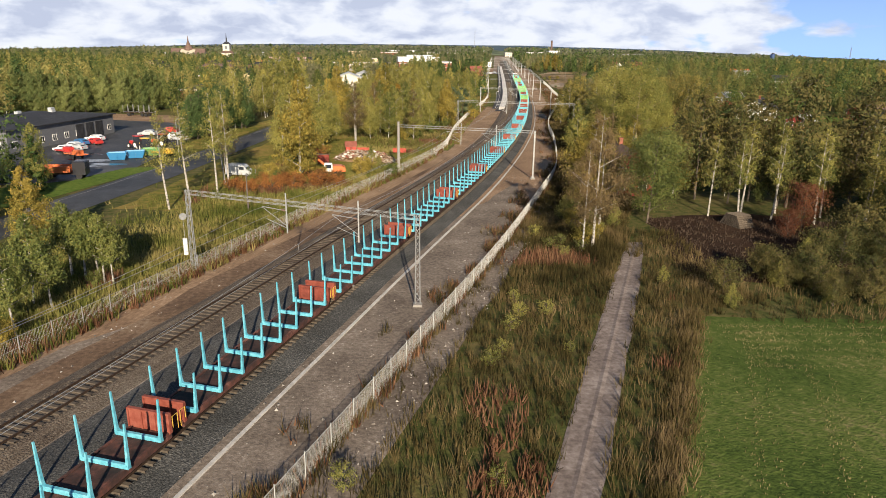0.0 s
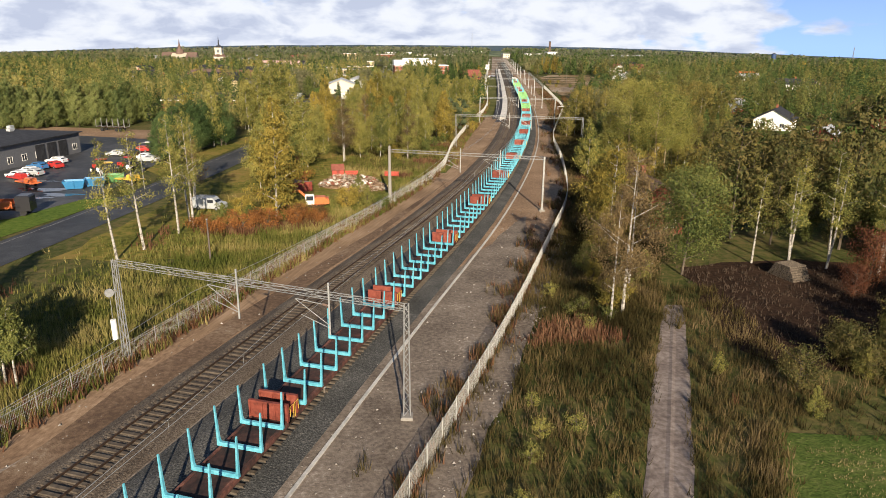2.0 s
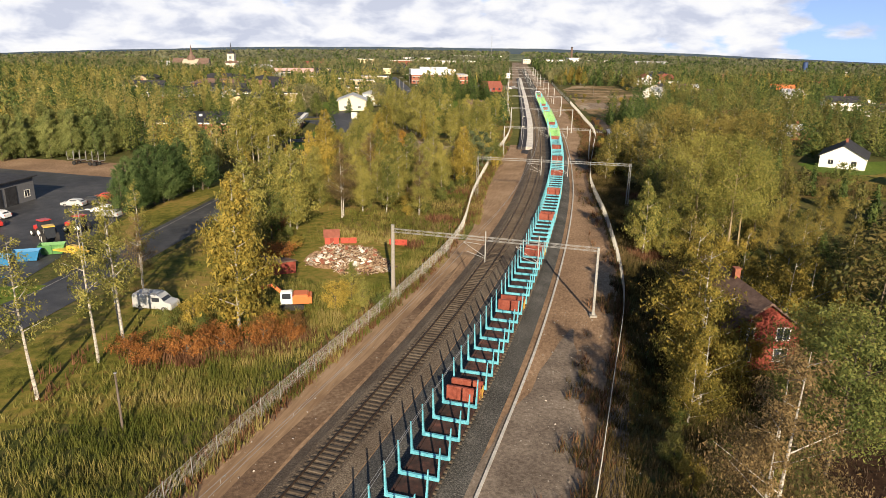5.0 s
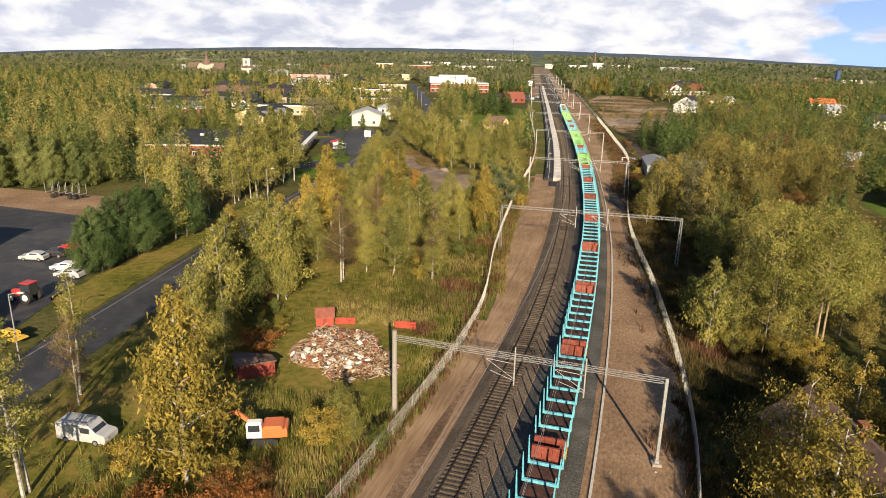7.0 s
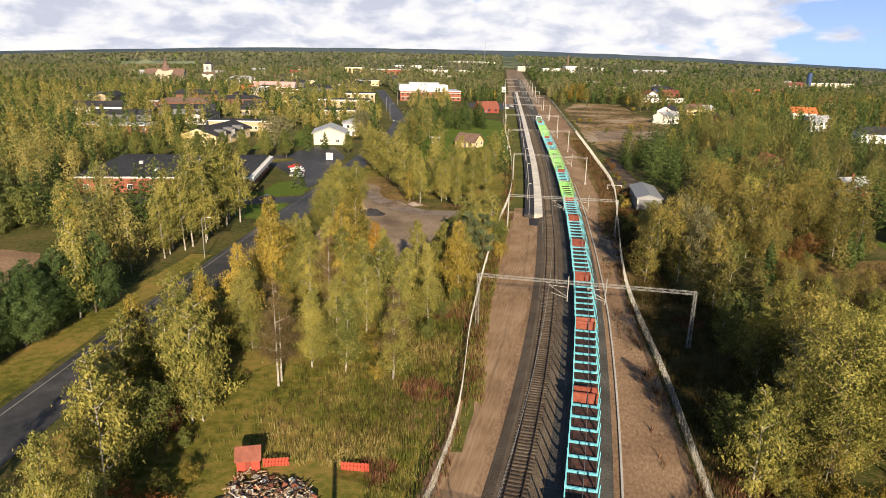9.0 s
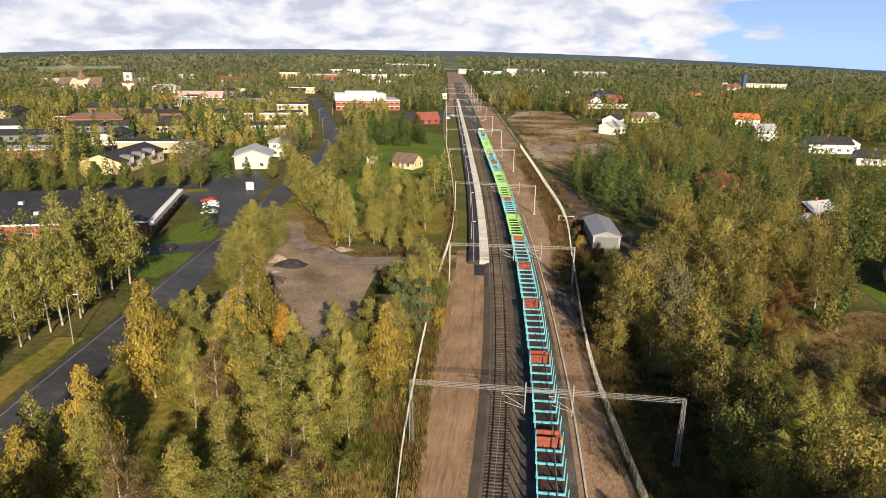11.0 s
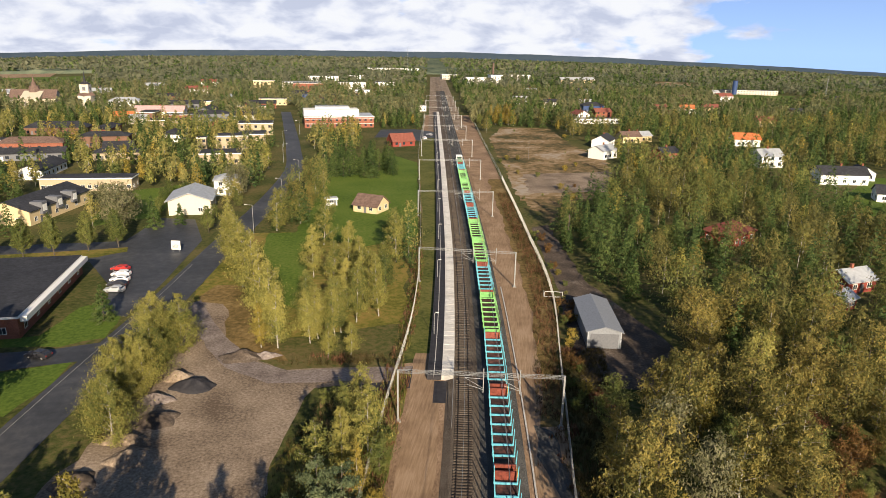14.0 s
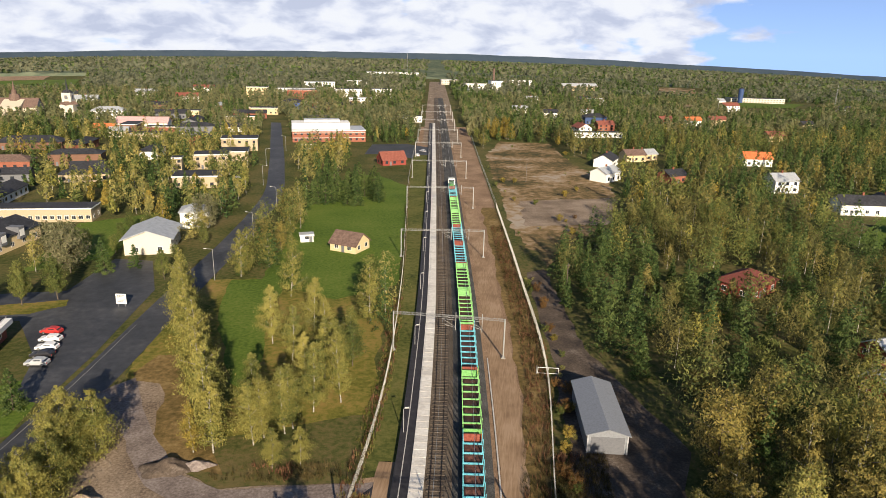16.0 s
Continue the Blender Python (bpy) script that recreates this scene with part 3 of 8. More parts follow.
def patch(name, mat, outline, z, label, rag=0.0, category=""):
    """A flat area of ground with an uneven edge."""
    pts = []
    n = len(outline)
    for i, (x, y) in enumerate(outline):
        x2, y2 = outline[(i + 1) % n]
        k = max(2, int(math.hypot(x2 - x, y2 - y) / 3)) if rag else 1
        for j in range(k):
            t = j / k
            px, py = x + (x2 - x) * t, y + (y2 - y) * t
            pts.append((px + rag * noise.noise((px * 0.2, py * 0.2, 3)), py + rag * noise.noise((px * 0.2, py * 0.2, 9)), z + land(px, py)))
    g = Geo()
    g.v, g.f = pts, [tuple(range(len(pts)))]
    return piece(name, g, mat, label, category)


def inside(x, y, poly):
    hit = False
    n = len(poly)
    for i in range(n):
        (x0, y0), (x1, y1) = poly[i], poly[(i + 1) % n]
        if (y0 > y) != (y1 > y) and x < (x1 - x0) * (y - y0) / (y1 - y0) + x0:
            hit = not hit
    return hit


def land(x, y):
    """The height of the land: level by the line, falling away towards the horizon and to both sides of the far plain."""
    k = min(1.0, max(0.0, (y - 700) / 600))
    return -30 * (max(0, y - 1500) / 3300) ** 1.3 - (0.037 if x < 0 else 0.030) * k * k * (3 - 2 * k) * min(1.0, abs(x / max(y, 1))) ** 2 * y


# ---- ground and its surfaces ----
g = Geo()
xs = [-9000, -6000, -4000, -3000, -2400, -1900, -1500, -1200, -1000, -800, -600, -400, -300, -200, -100, 0, 100, 200, 300, 400, 600, 800, 1000, 1200, 1500, 1900, 2400, 3000, 4000, 6000, 9000]
ysl = [-3000, -600, -100, 0, 100, 200, 300, 450, 600, 700, 800, 900, 1000, 1100, 1200, 1300, 1500, 1800, 2200, 2700, 3200, 4000, 5000, 9000]
g.v = [(x, y, land(x, y) - (0.35 if y > 1500 else 0)) for y in ysl for x in xs]
g.f = [(j * len(xs) + i, j * len(xs) + i + 1, (j + 1) * len(xs) + i + 1, (j + 1) * len(xs) + i) for j in range(len(ysl) - 1) for i in range(len(xs) - 1)]
piece("ground", g, M_ground, "rough autumn meadow ground under the whole place", "ground")

ys = list(range(-40, 160, 4)) + list(range(160, 420, 8)) + list(range(420, 720, 20))
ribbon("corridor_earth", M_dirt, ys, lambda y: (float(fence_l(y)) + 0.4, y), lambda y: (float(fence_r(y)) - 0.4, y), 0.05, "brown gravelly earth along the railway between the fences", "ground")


south = list(range(-40, 118, 2))


def runs_out(y, l, r, side, y0, y1):
    """One edge of a strip that narrows to a ragged point between two stations."""
    f = min(1.0, max(0.0, (y - y0) / (y1 - y0))) ** 1.3
    w = 0.5 + (0.5 - 0.5 * f) * side
    w = min(1.0, max(0.0, w + 0.5 * f * (1 - f) * noise.noise((y * .2, side * 3, 1))))
    return (l[0] + (r[0] - l[0]) * w, l[1] + (r[1] - l[1]) * w)


def west_strip(y, side):
    return runs_out(y, (float(fence_l(y)) + 0.5, y), beside(y, float(gap(y)) + 2), side, 36, 84)


def east_strip(y, side):
    return runs_out(y, beside(y, float(gap(y)) + 2.05), (float(fence_r(y)) - 0.5, y), side, 80, 117)


ribbon("corridor_earth_south", M_shoulder, south, lambda y: west_strip(y, -1), lambda y: west_strip(y, 1), 0.075, "grey-brown stony earth along the southern railway", "ground")
ribbon("corridor_earth_shoulder", M_shoulder, south, lambda y: east_strip(y, -1), lambda y: east_strip(y, 1), 0.078, "grey-brown stony earth between the train and the fence", "ground")
def haul(y, side):
    """The western haul track's edges; it begins as a faint point among the earth."""
    f = min(1.0, max(0.0, (y - 66) / 70)) ** .7
    mid = -6.0 + .5 * noise.noise((y * .06, 4, 0))
    return beside(y, mid + side * (f * (1.9 + (.9 if side < 0 else .4)) + .6 * f * noise.noise((y * .13, side, 2))))


ribbon("haul_track", M_sand, [y for y in range(66, 262, 3)], lambda y: haul(y, -1), lambda y: haul(y, 1), 0.09, "pale worn haul track beside the line", "track")
ribbon("haul_track_east", M_sand, [y for y in ys if y > 215 and y < 640], lambda y: beside(y, float(gap(y)) + 4.2), lambda y: beside(y, float(gap(y)) + 9 + 1.5 * noise.noise((y * .08, 5, 0))), 0.09, "pale worn haul track beside the line", "track")
ribbon("rusty_strip", M_rust, list(range(-40, 141, 3)), lambda y: runs_out(y, beside(y, -5.4 + 0.9 * noise.noise((y * .09, 3, 0))), beside(y, -2.9), -1, 70, 140), lambda y: runs_out(y, beside(y, -5.4), beside(y, -2.9 + 0.4 * noise.noise((y * .15, 8, 0))), 1, 70, 140), 0.095, "rust-brown gravel strip beside the free track", "track")
ys_t = list(range(-40, 420, 3)) + list(range(420, 1000, 12))
ribbon("ballast_bed_west", M_ballast_brown, ys_t, lambda y: beside(y, -2.9), lambda y: beside(y, 2.6), 0.45, "rust-brown crushed stone ballast under the free track", "ballast", 0.08)
ribbon("ballast_bed_east", M_ballast, ys_t, lambda y: beside(y, min(float(gap(y)) - 3.4, 2.7)), lambda y: beside(y, float(gap(y)) + 3.1), 0.42, "dark grey crushed stone ballast under the loaded track", "ballast", 0.07)

ribbon("road", M_asphalt, list(range(-60, 720, 8)), lambda y: (float(road_x(y)) - 3.9, y), lambda y: (float(road_x(y)) + 3.9, y), 0.06, "damp dark asphalt street", "road")
ribbon("road_edge_line", M_paint, list(range(-60, 320, 8)), lambda y: (float(road_x(y)) - 2.9, y), lambda y: (float(road_x(y)) - 2.8, y), 0.075, "thin white edge line on the street", "road marking")
patch("yard", M_asphalt, [(-56, 112), (-58, 140), (-62, 175), (-78, 196), (-112, 205), (-120, 140), (-86, 122), (-84, 106), (-62, 108)], 0.05, "dark asphalt yard of the workshop", 0, "yard")
for k, (px, py, r) in enumerate(((-68.8, 131.5, 2.6), (-63.6, 127.6, 2.0), (-66.6, 125.2, 1.6), (-74, 139, 2.2))):
    patch("puddle", M_puddle, [(px + r * (1.6 + .5 * math.sin(5 * a + k)) * math.cos(a), py + r * .6 * (1 + .3 * math.sin(3 * a)) * math.sin(a)) for a in (i * math.pi / 9 for i in range(18))], 0.056, "shallow rain puddle on asphalt", 0.3, "puddle")
patch("yard_earth", M_dirt, [(-70, 190), (-80, 214), (-125, 222), (-125, 203), (-86, 198)], 0.04, "bare brown earth at the back of the yard", 1.5, "ground")
patch("verge", M_lawn, [(-52.6, 125), (-55.6, 112), (-59.5, 92), (-66, 92), (-75, 100), (-62, 112), (-58.5, 124)], 0.065, "bright green grass verge", 0.6, "verge")
patch("verge_north", M_meadow, [(-52.5, 143), (-49.5, 190), (-46.5, 215), (-51, 216), (-57, 178), (-60, 152)], 0.05, "yellow-green grass verge beside the street", 1, "verge")
patch("store_lot", M_asphalt, [(-40.5, 282), (-39.3, 300), (-39.0, 338), (-47, 362), (-58, 364), (-60, 338), (-100, 333), (-112, 312), (-62, 319), (-50, 300), (-46, 284)], 0.055, "damp asphalt forecourt of the store", 0, "yard")
patch("store_lawn", M_lawn, [(-41, 272), (-47.5, 268.8), (-60, 268), (-60, 272), (-53, 273.5), (-52, 288), (-47.5, 291), (-41, 282)], 0.045, "green lawn in front of the store", 0.8, "lawn")
patch("side_street", M_asphalt, [(-39, 270.5), (-47.6, 267.5), (-54.7, 266.4), (-110, 264), (-110, 256), (-54, 258.8), (-48.2, 260.4), (-41, 262.2)], 0.05, "asphalt side street", 0, "road")
patch("corner_verge", M_lawn, [(-42.6, 262), (-42.2, 254), (-45, 244), (-52, 246), (-54, 258)], 0.045, "yellow-green grass verge on the street corner", 0.6, "verge")
patch("lot_lane", M_rut, [(-33, 285), (-28, 291), (-20, 274), (-12, 261), (-5, 256.5), (17, 257), (17, 252.5), (0, 252), (-8, 252), (-16, 258), (-24, 272)], 0.062, "dark trodden dirt lane across the lot", 0.7, "track")
patch("gravel_lot", M_lot, [(-33, 214), (-30, 232), (-27, 258), (-28, 290), (-22, 288), (-17, 266), (-6, 257), (14, 257), (16, 251), (0, 250), (-3, 236), (-4, 216), (-16, 208)], 0.05, "grey gravel lot with earth heaps", 1.5, "ground")
patch("birch_meadow", M_meadow, [(-46, 92), (-24, 92), (-12, 118), (-4, 142), (2, 180), (9, 232), (-1, 234), (-14, 204), (-38, 206), (-41, 160)], 0.03, "sunlit yellow-green meadow under the birches", 1.5, "meadow")
ribbon("fence_verge", M_straw, list(range(236, 430, 4)), lambda y: (float(fence_r(y)) - 3.6 - 1.5 * noise.noise((y * .12, 7, 2)) - min(2.5, max(0, (y - 250) * .05)), y), lambda y: (float(fence_r(y)) - 0.45, y), 0.1, "dry brown herb strip inside the fence", "verge")
patch("lane_meadow", M_straw, [(-29, 293), (-26.5, 300), (-19, 301), (-12.5, 276), (-5.5, 260), (-11, 262), (-18, 268), (-24, 281)], 0.045, "dry orange-brown grass beside the lane", 1.2, "meadow")
patch("birch_lawn", M_lawn, [(-22, 345), (-20, 322), (-10, 288), (-5, 283), (-8, 320), (-8, 346)], 0.04, "bright green lawn behind the birch row", 1.2, "lawn")
patch("park_meadow", M_meadow, [(-30, 292), (-31, 345), (-16, 346), (6, 331), (20, 336), (15.5, 276), (-14, 268)], 0.03, "yellow-green grass between young birches", 1.5, "meadow")
patch("dry_meadow", M_straw, [(59, 188), (63, 207), (70, 217), (88, 222), (106, 216), (106, 188)], 0.03, "dry orange-brown grass clearing", 2, "meadow")
patch("brush_clearing", M_soil_shaded, [(27, 66), (28, 92), (44, 95), (62, 88), (60, 70), (44, 64)], 0.03, "brown cleared ground with brushwood, darkened for shade", 2, "ground")
patch("park_strip", M_meadow, [(-114, 315), (-62, 323), (-56, 328), (-57, 332), (-64, 330), (-114, 321)], 0.065, "yellowing grass strip under the park trees", 0.5, "verge")
patch("grey_gravel", M_ballast, [(33.2, 218), (35.6, 218.5), (35.8, 235), (33.4, 236.5), (32.2, 229)], 0.1, "patch of grey crushed stone", 0.7, "ground")
ribbon("fence_verge_west", M_turf, list(range(150, 254, 4)), lambda y: (float(fence_l(y)) + 0.3, y), lambda y: (float(fence_l(y)) + 1.4 + 1.2 * min(1, (y - 150) / 60) + 1.1 * noise.noise((y * .13, 9, 5)), y), 0.1, "rough olive grass strip inside the fence", "verge")
patch("park_lawn", M_lawn, [(-14, 345), (-10, 470), (14, 500), (29, 470), (25.5, 396), (21.5, 340), (6, 330)], 0.05, "bright green park lawn", 1, "lawn")
ribbon("platform_verge", M_turf, list(range(258, 560, 6)), lambda y: (float(fence_l(y)) + 0.5 + 0.4 * noise.noise((y * .2, 1, 1)), y), lambda y: beside(y, -5.6), 0.075, "rough olive grass strip beside the platform", "verge")
patch("gravel_clearing", M_clear, [(62, 392), (66, 430), (78, 560), (96, 620), (128, 610), (122, 540), (124, 478), (112, 430), (96, 398), (76, 372), (66, 352)], 0.05, "open brown gravel clearing", 3, "ground")
patch("clearing_grey", M_lot, [(68, 400), (74, 440), (116, 446), (100, 402)], 0.06, "grey gravel surface in the clearing", 2, "ground")
# dark earth puts the tree shade round the shed into the ground colour
patch("shed_lane", M_dirt_dark, [(44, 247), (52, 296), (58, 350), (64, 352), (60, 300), (66, 262), (58, 246)], 0.045, "gravel lane past the shed, coloured dark for shade", 1, "ground")
patch("station_lot", M_asphalt, [(8, 560), (12, 600), (34, 604), (46, 590), (47, 560), (40, 500), (33, 492), (36, 545), (20, 562)], 0.06, "wet asphalt lot at the station", 0, "yard")
patch("field", M_field, [(3, 5), (12.4, 31), (22.3, 55.7), (60, 55), (110, 52), (110, -60), (15, -60)], 0.05, "mown green field with straw-coloured stripes", 0.5, "field")
patch("east_meadow", M_meadow, [(84, 150), (90, 170), (92, 214), (120, 224), (150, 212), (150, 150), (118, 140)], 0.05, "dry yellow meadow by the houses", 2, "field")
patch("east_lawn", M_lawn, [(92, 214), (96, 236), (136, 244), (150, 214), (120, 224)], 0.055, "green garden lawn", 1, "lawn")
patch("house_lawn", M_lawn, [(180, 360), (178, 380), (230, 430), (280, 430), (270, 360)], 0.05, "green garden lawn", 1, "lawn")
patch("hall_lawn", M_lawn, [(-78, 352), (-60, 366), (-62, 420), (-84, 404)], 0.05, "green lawn beside the rendered hall", 1, "lawn")
patch("far_field_west", M_lawn, [(-505, 1160), (-422, 1215), (-480, 1372), (-600, 1347)], 0.3, "green sown field", 3, "field")
patch("far_field_brown", M_sand, [(-602, 1350), (-535, 1364), (-620, 1600), (-730, 1575)], 0.35, "bare brown harvested field", 3, "field")
patch("far_field_east", M_lawn, [(415, 955), (520, 975), (610, 1090), (490, 1085)], 0.3, "green sown field", 3, "field")
patch("far_meadow_east", M_clear, [(465, 1275), (520, 1235), (625, 1466), (530, 1440)], 0.3, "pale meadow", 3, "field")
ribbon("service_road", M_lot, list(range(600, 1400, 20)), lambda y: (float(track_x(y)) - 10, y), lambda y: (float(track_x(y)) + 15, y), 0.1, "wide grey rail yard running to the horizon", "road")


def wheel_path(y):
    return -3.1 + 0.342 * y


g = Geo()
rows = []
for y in range(-20, 80, 1):
    c, w = wheel_path(y), 1.25 - 0.5 * max(0, (y - 62) / 18)
    l, r = (w + .22 * noise.noise((y * .22, 1, k)) for k in (4, 9))
    rows.append([(c - l - .25, y, 0.03), (c - l, y, 0.07), (c - .28, y, 0.045), (c, y, 0.10), (c + .28, y, 0.045), (c + r, y, 0.07), (c + r + .25, y, 0.03)])
g.v = [p for row in rows for p in row]
g.f = [(7 * i + j, 7 * i + j + 1, 7 * i + j + 8, 7 * i + j + 7) for i in range(len(rows) - 1) for j in range(6)]
piece("farm_track", g, M_rut, "pale trodden dirt farm track with a low middle ridge", "track")
# stony shoulder outside the eastern fence
ribbon("fence_shoulder", M_shoulder, [y for y in ys if y <= 112], lambda y: (float(fence_r(y)) - 0.55, y), lambda y: (float(fence_r(y)) + max(0.3, 3.3 - 0.03 * max(0, y - 40)) + 0.9 * noise.noise((y * .17, 2, 6)), y), 0.085, "grey-brown stony shoulder outside the fence", "ground")
g = Geo()
rngs = random.Random(41)
for k in range(2600):
    y = rngs.uniform(22, 122)
    d = rngs.random()
    x = float(fence_r(y)) + (rngs.uniform(.2, 3.0) if d < .45 else -rngs.uniform(.5, 9) if d < .8 else 0)
    if d >= .8:
        x = float(fence_l(y)) + rngs.uniform(.6, 8)
    r = rngs.uniform(.03, .085) if rngs.random() < .9 else rngs.uniform(.09, .16)
    a = rngs.uniform(0, 6.28)
    g.add([(x + r * math.cos(a), y + r * math.sin(a), .08), (x + r * math.cos(a + 2.1), y + r * math.sin(a + 2.1), .08), (x + r * math.cos(a + 4.2), y + r * math.sin(a + 4.2), .08), (x, y, .08 + r * .9)], [(0, 1, 3), (1, 2, 3), (2, 0, 3)])
tagged(piece("loose_stones", g, M_pebble, "pale loose stones scattered over the gravel", "stones"), kind="stuff")

# ---- railway ----


def rail_geo(off_fn, y0, y1):
    g = Geo()
    y = y0
    rows = []
    while y <= y1:
        step = 4 if y < 420 else 14
        c, d = off_fn(y, -0.036), off_fn(y, 0.036)
        rows.append([(c[0], c[1], 0.55), (c[0], c[1], 0.70), (d[0], d[1], 0.70), (d[0], d[1], 0.55)])
        y += step
    g.v = [p for r in rows for p in r]
    g.f = [(4 * i + j, 4 * i + j + 1, 4 * i + j + 5, 4 * i + j + 4) for i in range(len(rows) - 1) for j in range(3)]
    return g


def lay_track(label, base, y0, y1, parts_y):
    tr = thing("railway_track", pose(0, 0, 0), label, "railway track", kind="structure")
    for s in (-0.798, 0.798):
        part("rail", rail_geo(lambda y, e, s=s: beside(y, base(y) + s + e), y0, y1), M_rail, tr, "rusty steel rail")
    sg = Geo().slab(-1.3, -0.14, 0.30, 1.3, 0.14, 0.56, 0.03)
    sm = sg.mesh("sleeper", M_sleeper)
    rest = Geo()
    y = y0
    while y < min(y1, 430):
        p = beside(y, base(y))
        a = -math.atan(heading(y))
        if parts_y[0] <= y < parts_y[1]:
            part("sleeper", sm, None, tr, at=pose(p[0], p[1], 0, 0, 0, math.degrees(a)))
        else:
            ca, sa = math.cos(a), math.sin(a)
            rest.add([(p[0] + ca * u - sa * v, p[1] + sa * u + ca * v, w) for u, v, w in ((-1.3, -.13, .55), (1.3, -.13, .55), (1.3, .13, .55), (-1.3, .13, .55), (-1.3, -.13, .4), (1.3, -.13, .4))],
                     [(0, 1, 2, 3), (4, 5, 1, 0)])
        y += 0.62 if y < 250 else 1.24
    tagged(part("sleeper_row", rest, M_sleeper, tr, "concrete sleepers further along"), kind="stuff")
    return tr


lay_track("empty railway track with rusty rails on concrete sleepers", lambda y: 0.0, -30, 1400, (60, 244))
lay_track("railway track under the timber train", lambda y: float(gap(y)), -30, 1400, (500, 501))

# pale cable trough beside the train's track
g = Geo()
rows = []
for y in range(-30, 300, 3):
    a, b = beside(y, float(gap(y)) + 3.8), beside(y, float(gap(y)) + 4.03)
    rows.append([(*a, 0.02), (*a, 0.20), (*b, 0.20), (*b, 0.02)])
g.v = [p for r in rows for p in r]
g.f = [(4 * i + j, 4 * i + j + 1, 4 * i + j + 5, 4 * i + j + 4) for i in range(len(rows) - 1) for j in range(3)]
piece("cable_trough", g, M_concrete, "pale concrete cable trough running beside the track", "cable trough")


def lattice(g, p, q, w0, w1, bays, bar=0.07):
    """A square lattice between two points."""
    p, q = Vector(p), Vector(q)
    d = (q - p).normalized()
    a = d.cross(Vector((0, 0, 1)))
    a = Vector((1, 0, 0)) if a.length < 1e-3 else a.normalized()
    c = a.cross(d)
    cs = [(-1, -1), (1, -1), (1, 1), (-1, 1)]

    def at(k, i):
        t = i / bays
        w = (w0 + (w1 - w0) * t) / 2
        return p + (q - p) * t + a * cs[k][0] * w + c * cs[k][1] * w
    for k in range(4):
        g.beam(at(k, 0), at(k, bays), bar)
        for i in range(bays):
            k2 = (k + 1) % 4
            g.beam(at(k if i % 2 else k2, i), at(k2 if i % 2 else k, i + 1), bar * 0.6)


def portal(left, right, weight=False, height=8.6, pole_left=False, slim=True):
    lx, ly = left
    rx, ry = right
    c = thing("catenary_portal", pose(lx, ly, 0), "galvanised lattice portal carrying the overhead line across both tracks", "catenary portal", "catenary portals")
    v = Vector((rx - lx, ry - ly, 0))
    for end, (px, py) in enumerate(((0, 0), (v.x, v.y))):
        g = Geo()
        if pole_left and not end:
            g.tube((px, py, 0.3), (px, py, height + 0.5), 0.30, 0.22, 10)
            part("mast", g, M_stone, c, "thick grey concrete pole")
        elif slim:
            g.beam((px, py, 0.35), (px, py, height), 0.26)
            g.box(px - .2, py - .2, .3, px + .2, py + .2, .6)
            part("mast", g, M_galv, c)
        else:
            lattice(g, (px, py, 0.35), (px, py, height), 0.46, 0.30, 14, 0.055)
            part("mast", g, M_galv, c)
        part("footing", Geo().slab(px - 0.42, py - 0.42, 0, px + 0.42, py + 0.42, 0.3, 0.06), M_stone, c, "concrete footing")
    g = Geo()
    lattice(g, (0, 0, height - 0.25), (v.x, v.y, height - 0.25), 0.40, 0.40, max(12, int(v.length / 0.9)), 0.034)
    part("truss", g, M_galv, c)
    mid_y = (ly + ry) / 2
    for off in (0.0, float(gap(mid_y))):
        # where the beam crosses this track
        bx, by = beside(mid_y, off)
        best = min((i / 200 for i in range(201)), key=lambda t: abs(lx + v.x * t - float(beside(ly + v.y * t, off)[0])))
        dn = v.normalized()
        hx, hy = v.x * best + dn.x * 2.7, v.y * best + dn.y * 2.7
        g = Geo().beam((hx, hy, 5.4), (hx, hy, height + 0.7), 0.12)
        post = part("drop_post", g, M_galv, c)
        tip = (hx - dn.x * 2.7, hy - dn.y * 2.7, 6.75)
        part("cantilever", Geo().tube((hx, hy, 7.6), (tip[0], tip[1], 7.75), 0.035).tube((hx, hy, 6.1), (tip[0], tip[1], 7.7), 0.03).tube((hx, hy, 5.9), (tip[0] + 0.4 * dn.x, tip[1] + 0.4 * dn.y, 6.6), 0.03), M_galv, post)
        part("insulator", Geo().tube((hx - dn.x * .12, hy - dn.y * .12, 7.6), (hx - dn.x * .5, hy - dn.y * .5, 7.63), 0.09, n=8), M_roof_brown, post, "brown ceramic insulator")
    if weight:
        part("counterweight", Geo().tube((-0.55, -0.35, 1.9), (-0.55, -0.35, 3.6), 0.22, n=12), M_white, c, "pale cylindrical tension weight")
        part("pulley", Geo().tube((-0.6, -0.3, 5.9), (-0.5, -0.42, 5.9), 0.35, n=14).beam((-0.55, -0.35, 3.6), (-0.55, -0.35, 5.7), 0.03), M_galv, c, "tensioning wheel and cable")
        part("bracket", Geo().beam((0, 0, 5.9), (-0.55, -0.35, 5.9), 0.07).beam((0, 0, 6.3), (-0.5, -0.32, 5.95), 0.05), M_galv, c)
    return c


PORTALS = [((-47, 12), (-22, 3)), ((-25.5, 66.3), (-2.0, 57.2)), ((-8, 125.2), (16.3, 118.6)), ((4.2, 183), (34.2, 177.3)), ((13.3, 239), (37.2, 235.6)), ((20, 301), (42.0, 296)), ((23.4, 365), (47.8, 363.4))]
for k in range(7):
    yy = 427 + 62 * k
    xx = float(track_x(yy))
    PORTALS.append(((xx - 13, yy + 0.8), (xx + 12.5, yy - 0.8)))
for i, (a, b) in enumerate(PORTALS):
    portal(a, b, weight=(i == 1), pole_left=(i == 2), slim=i not in (1, 3))

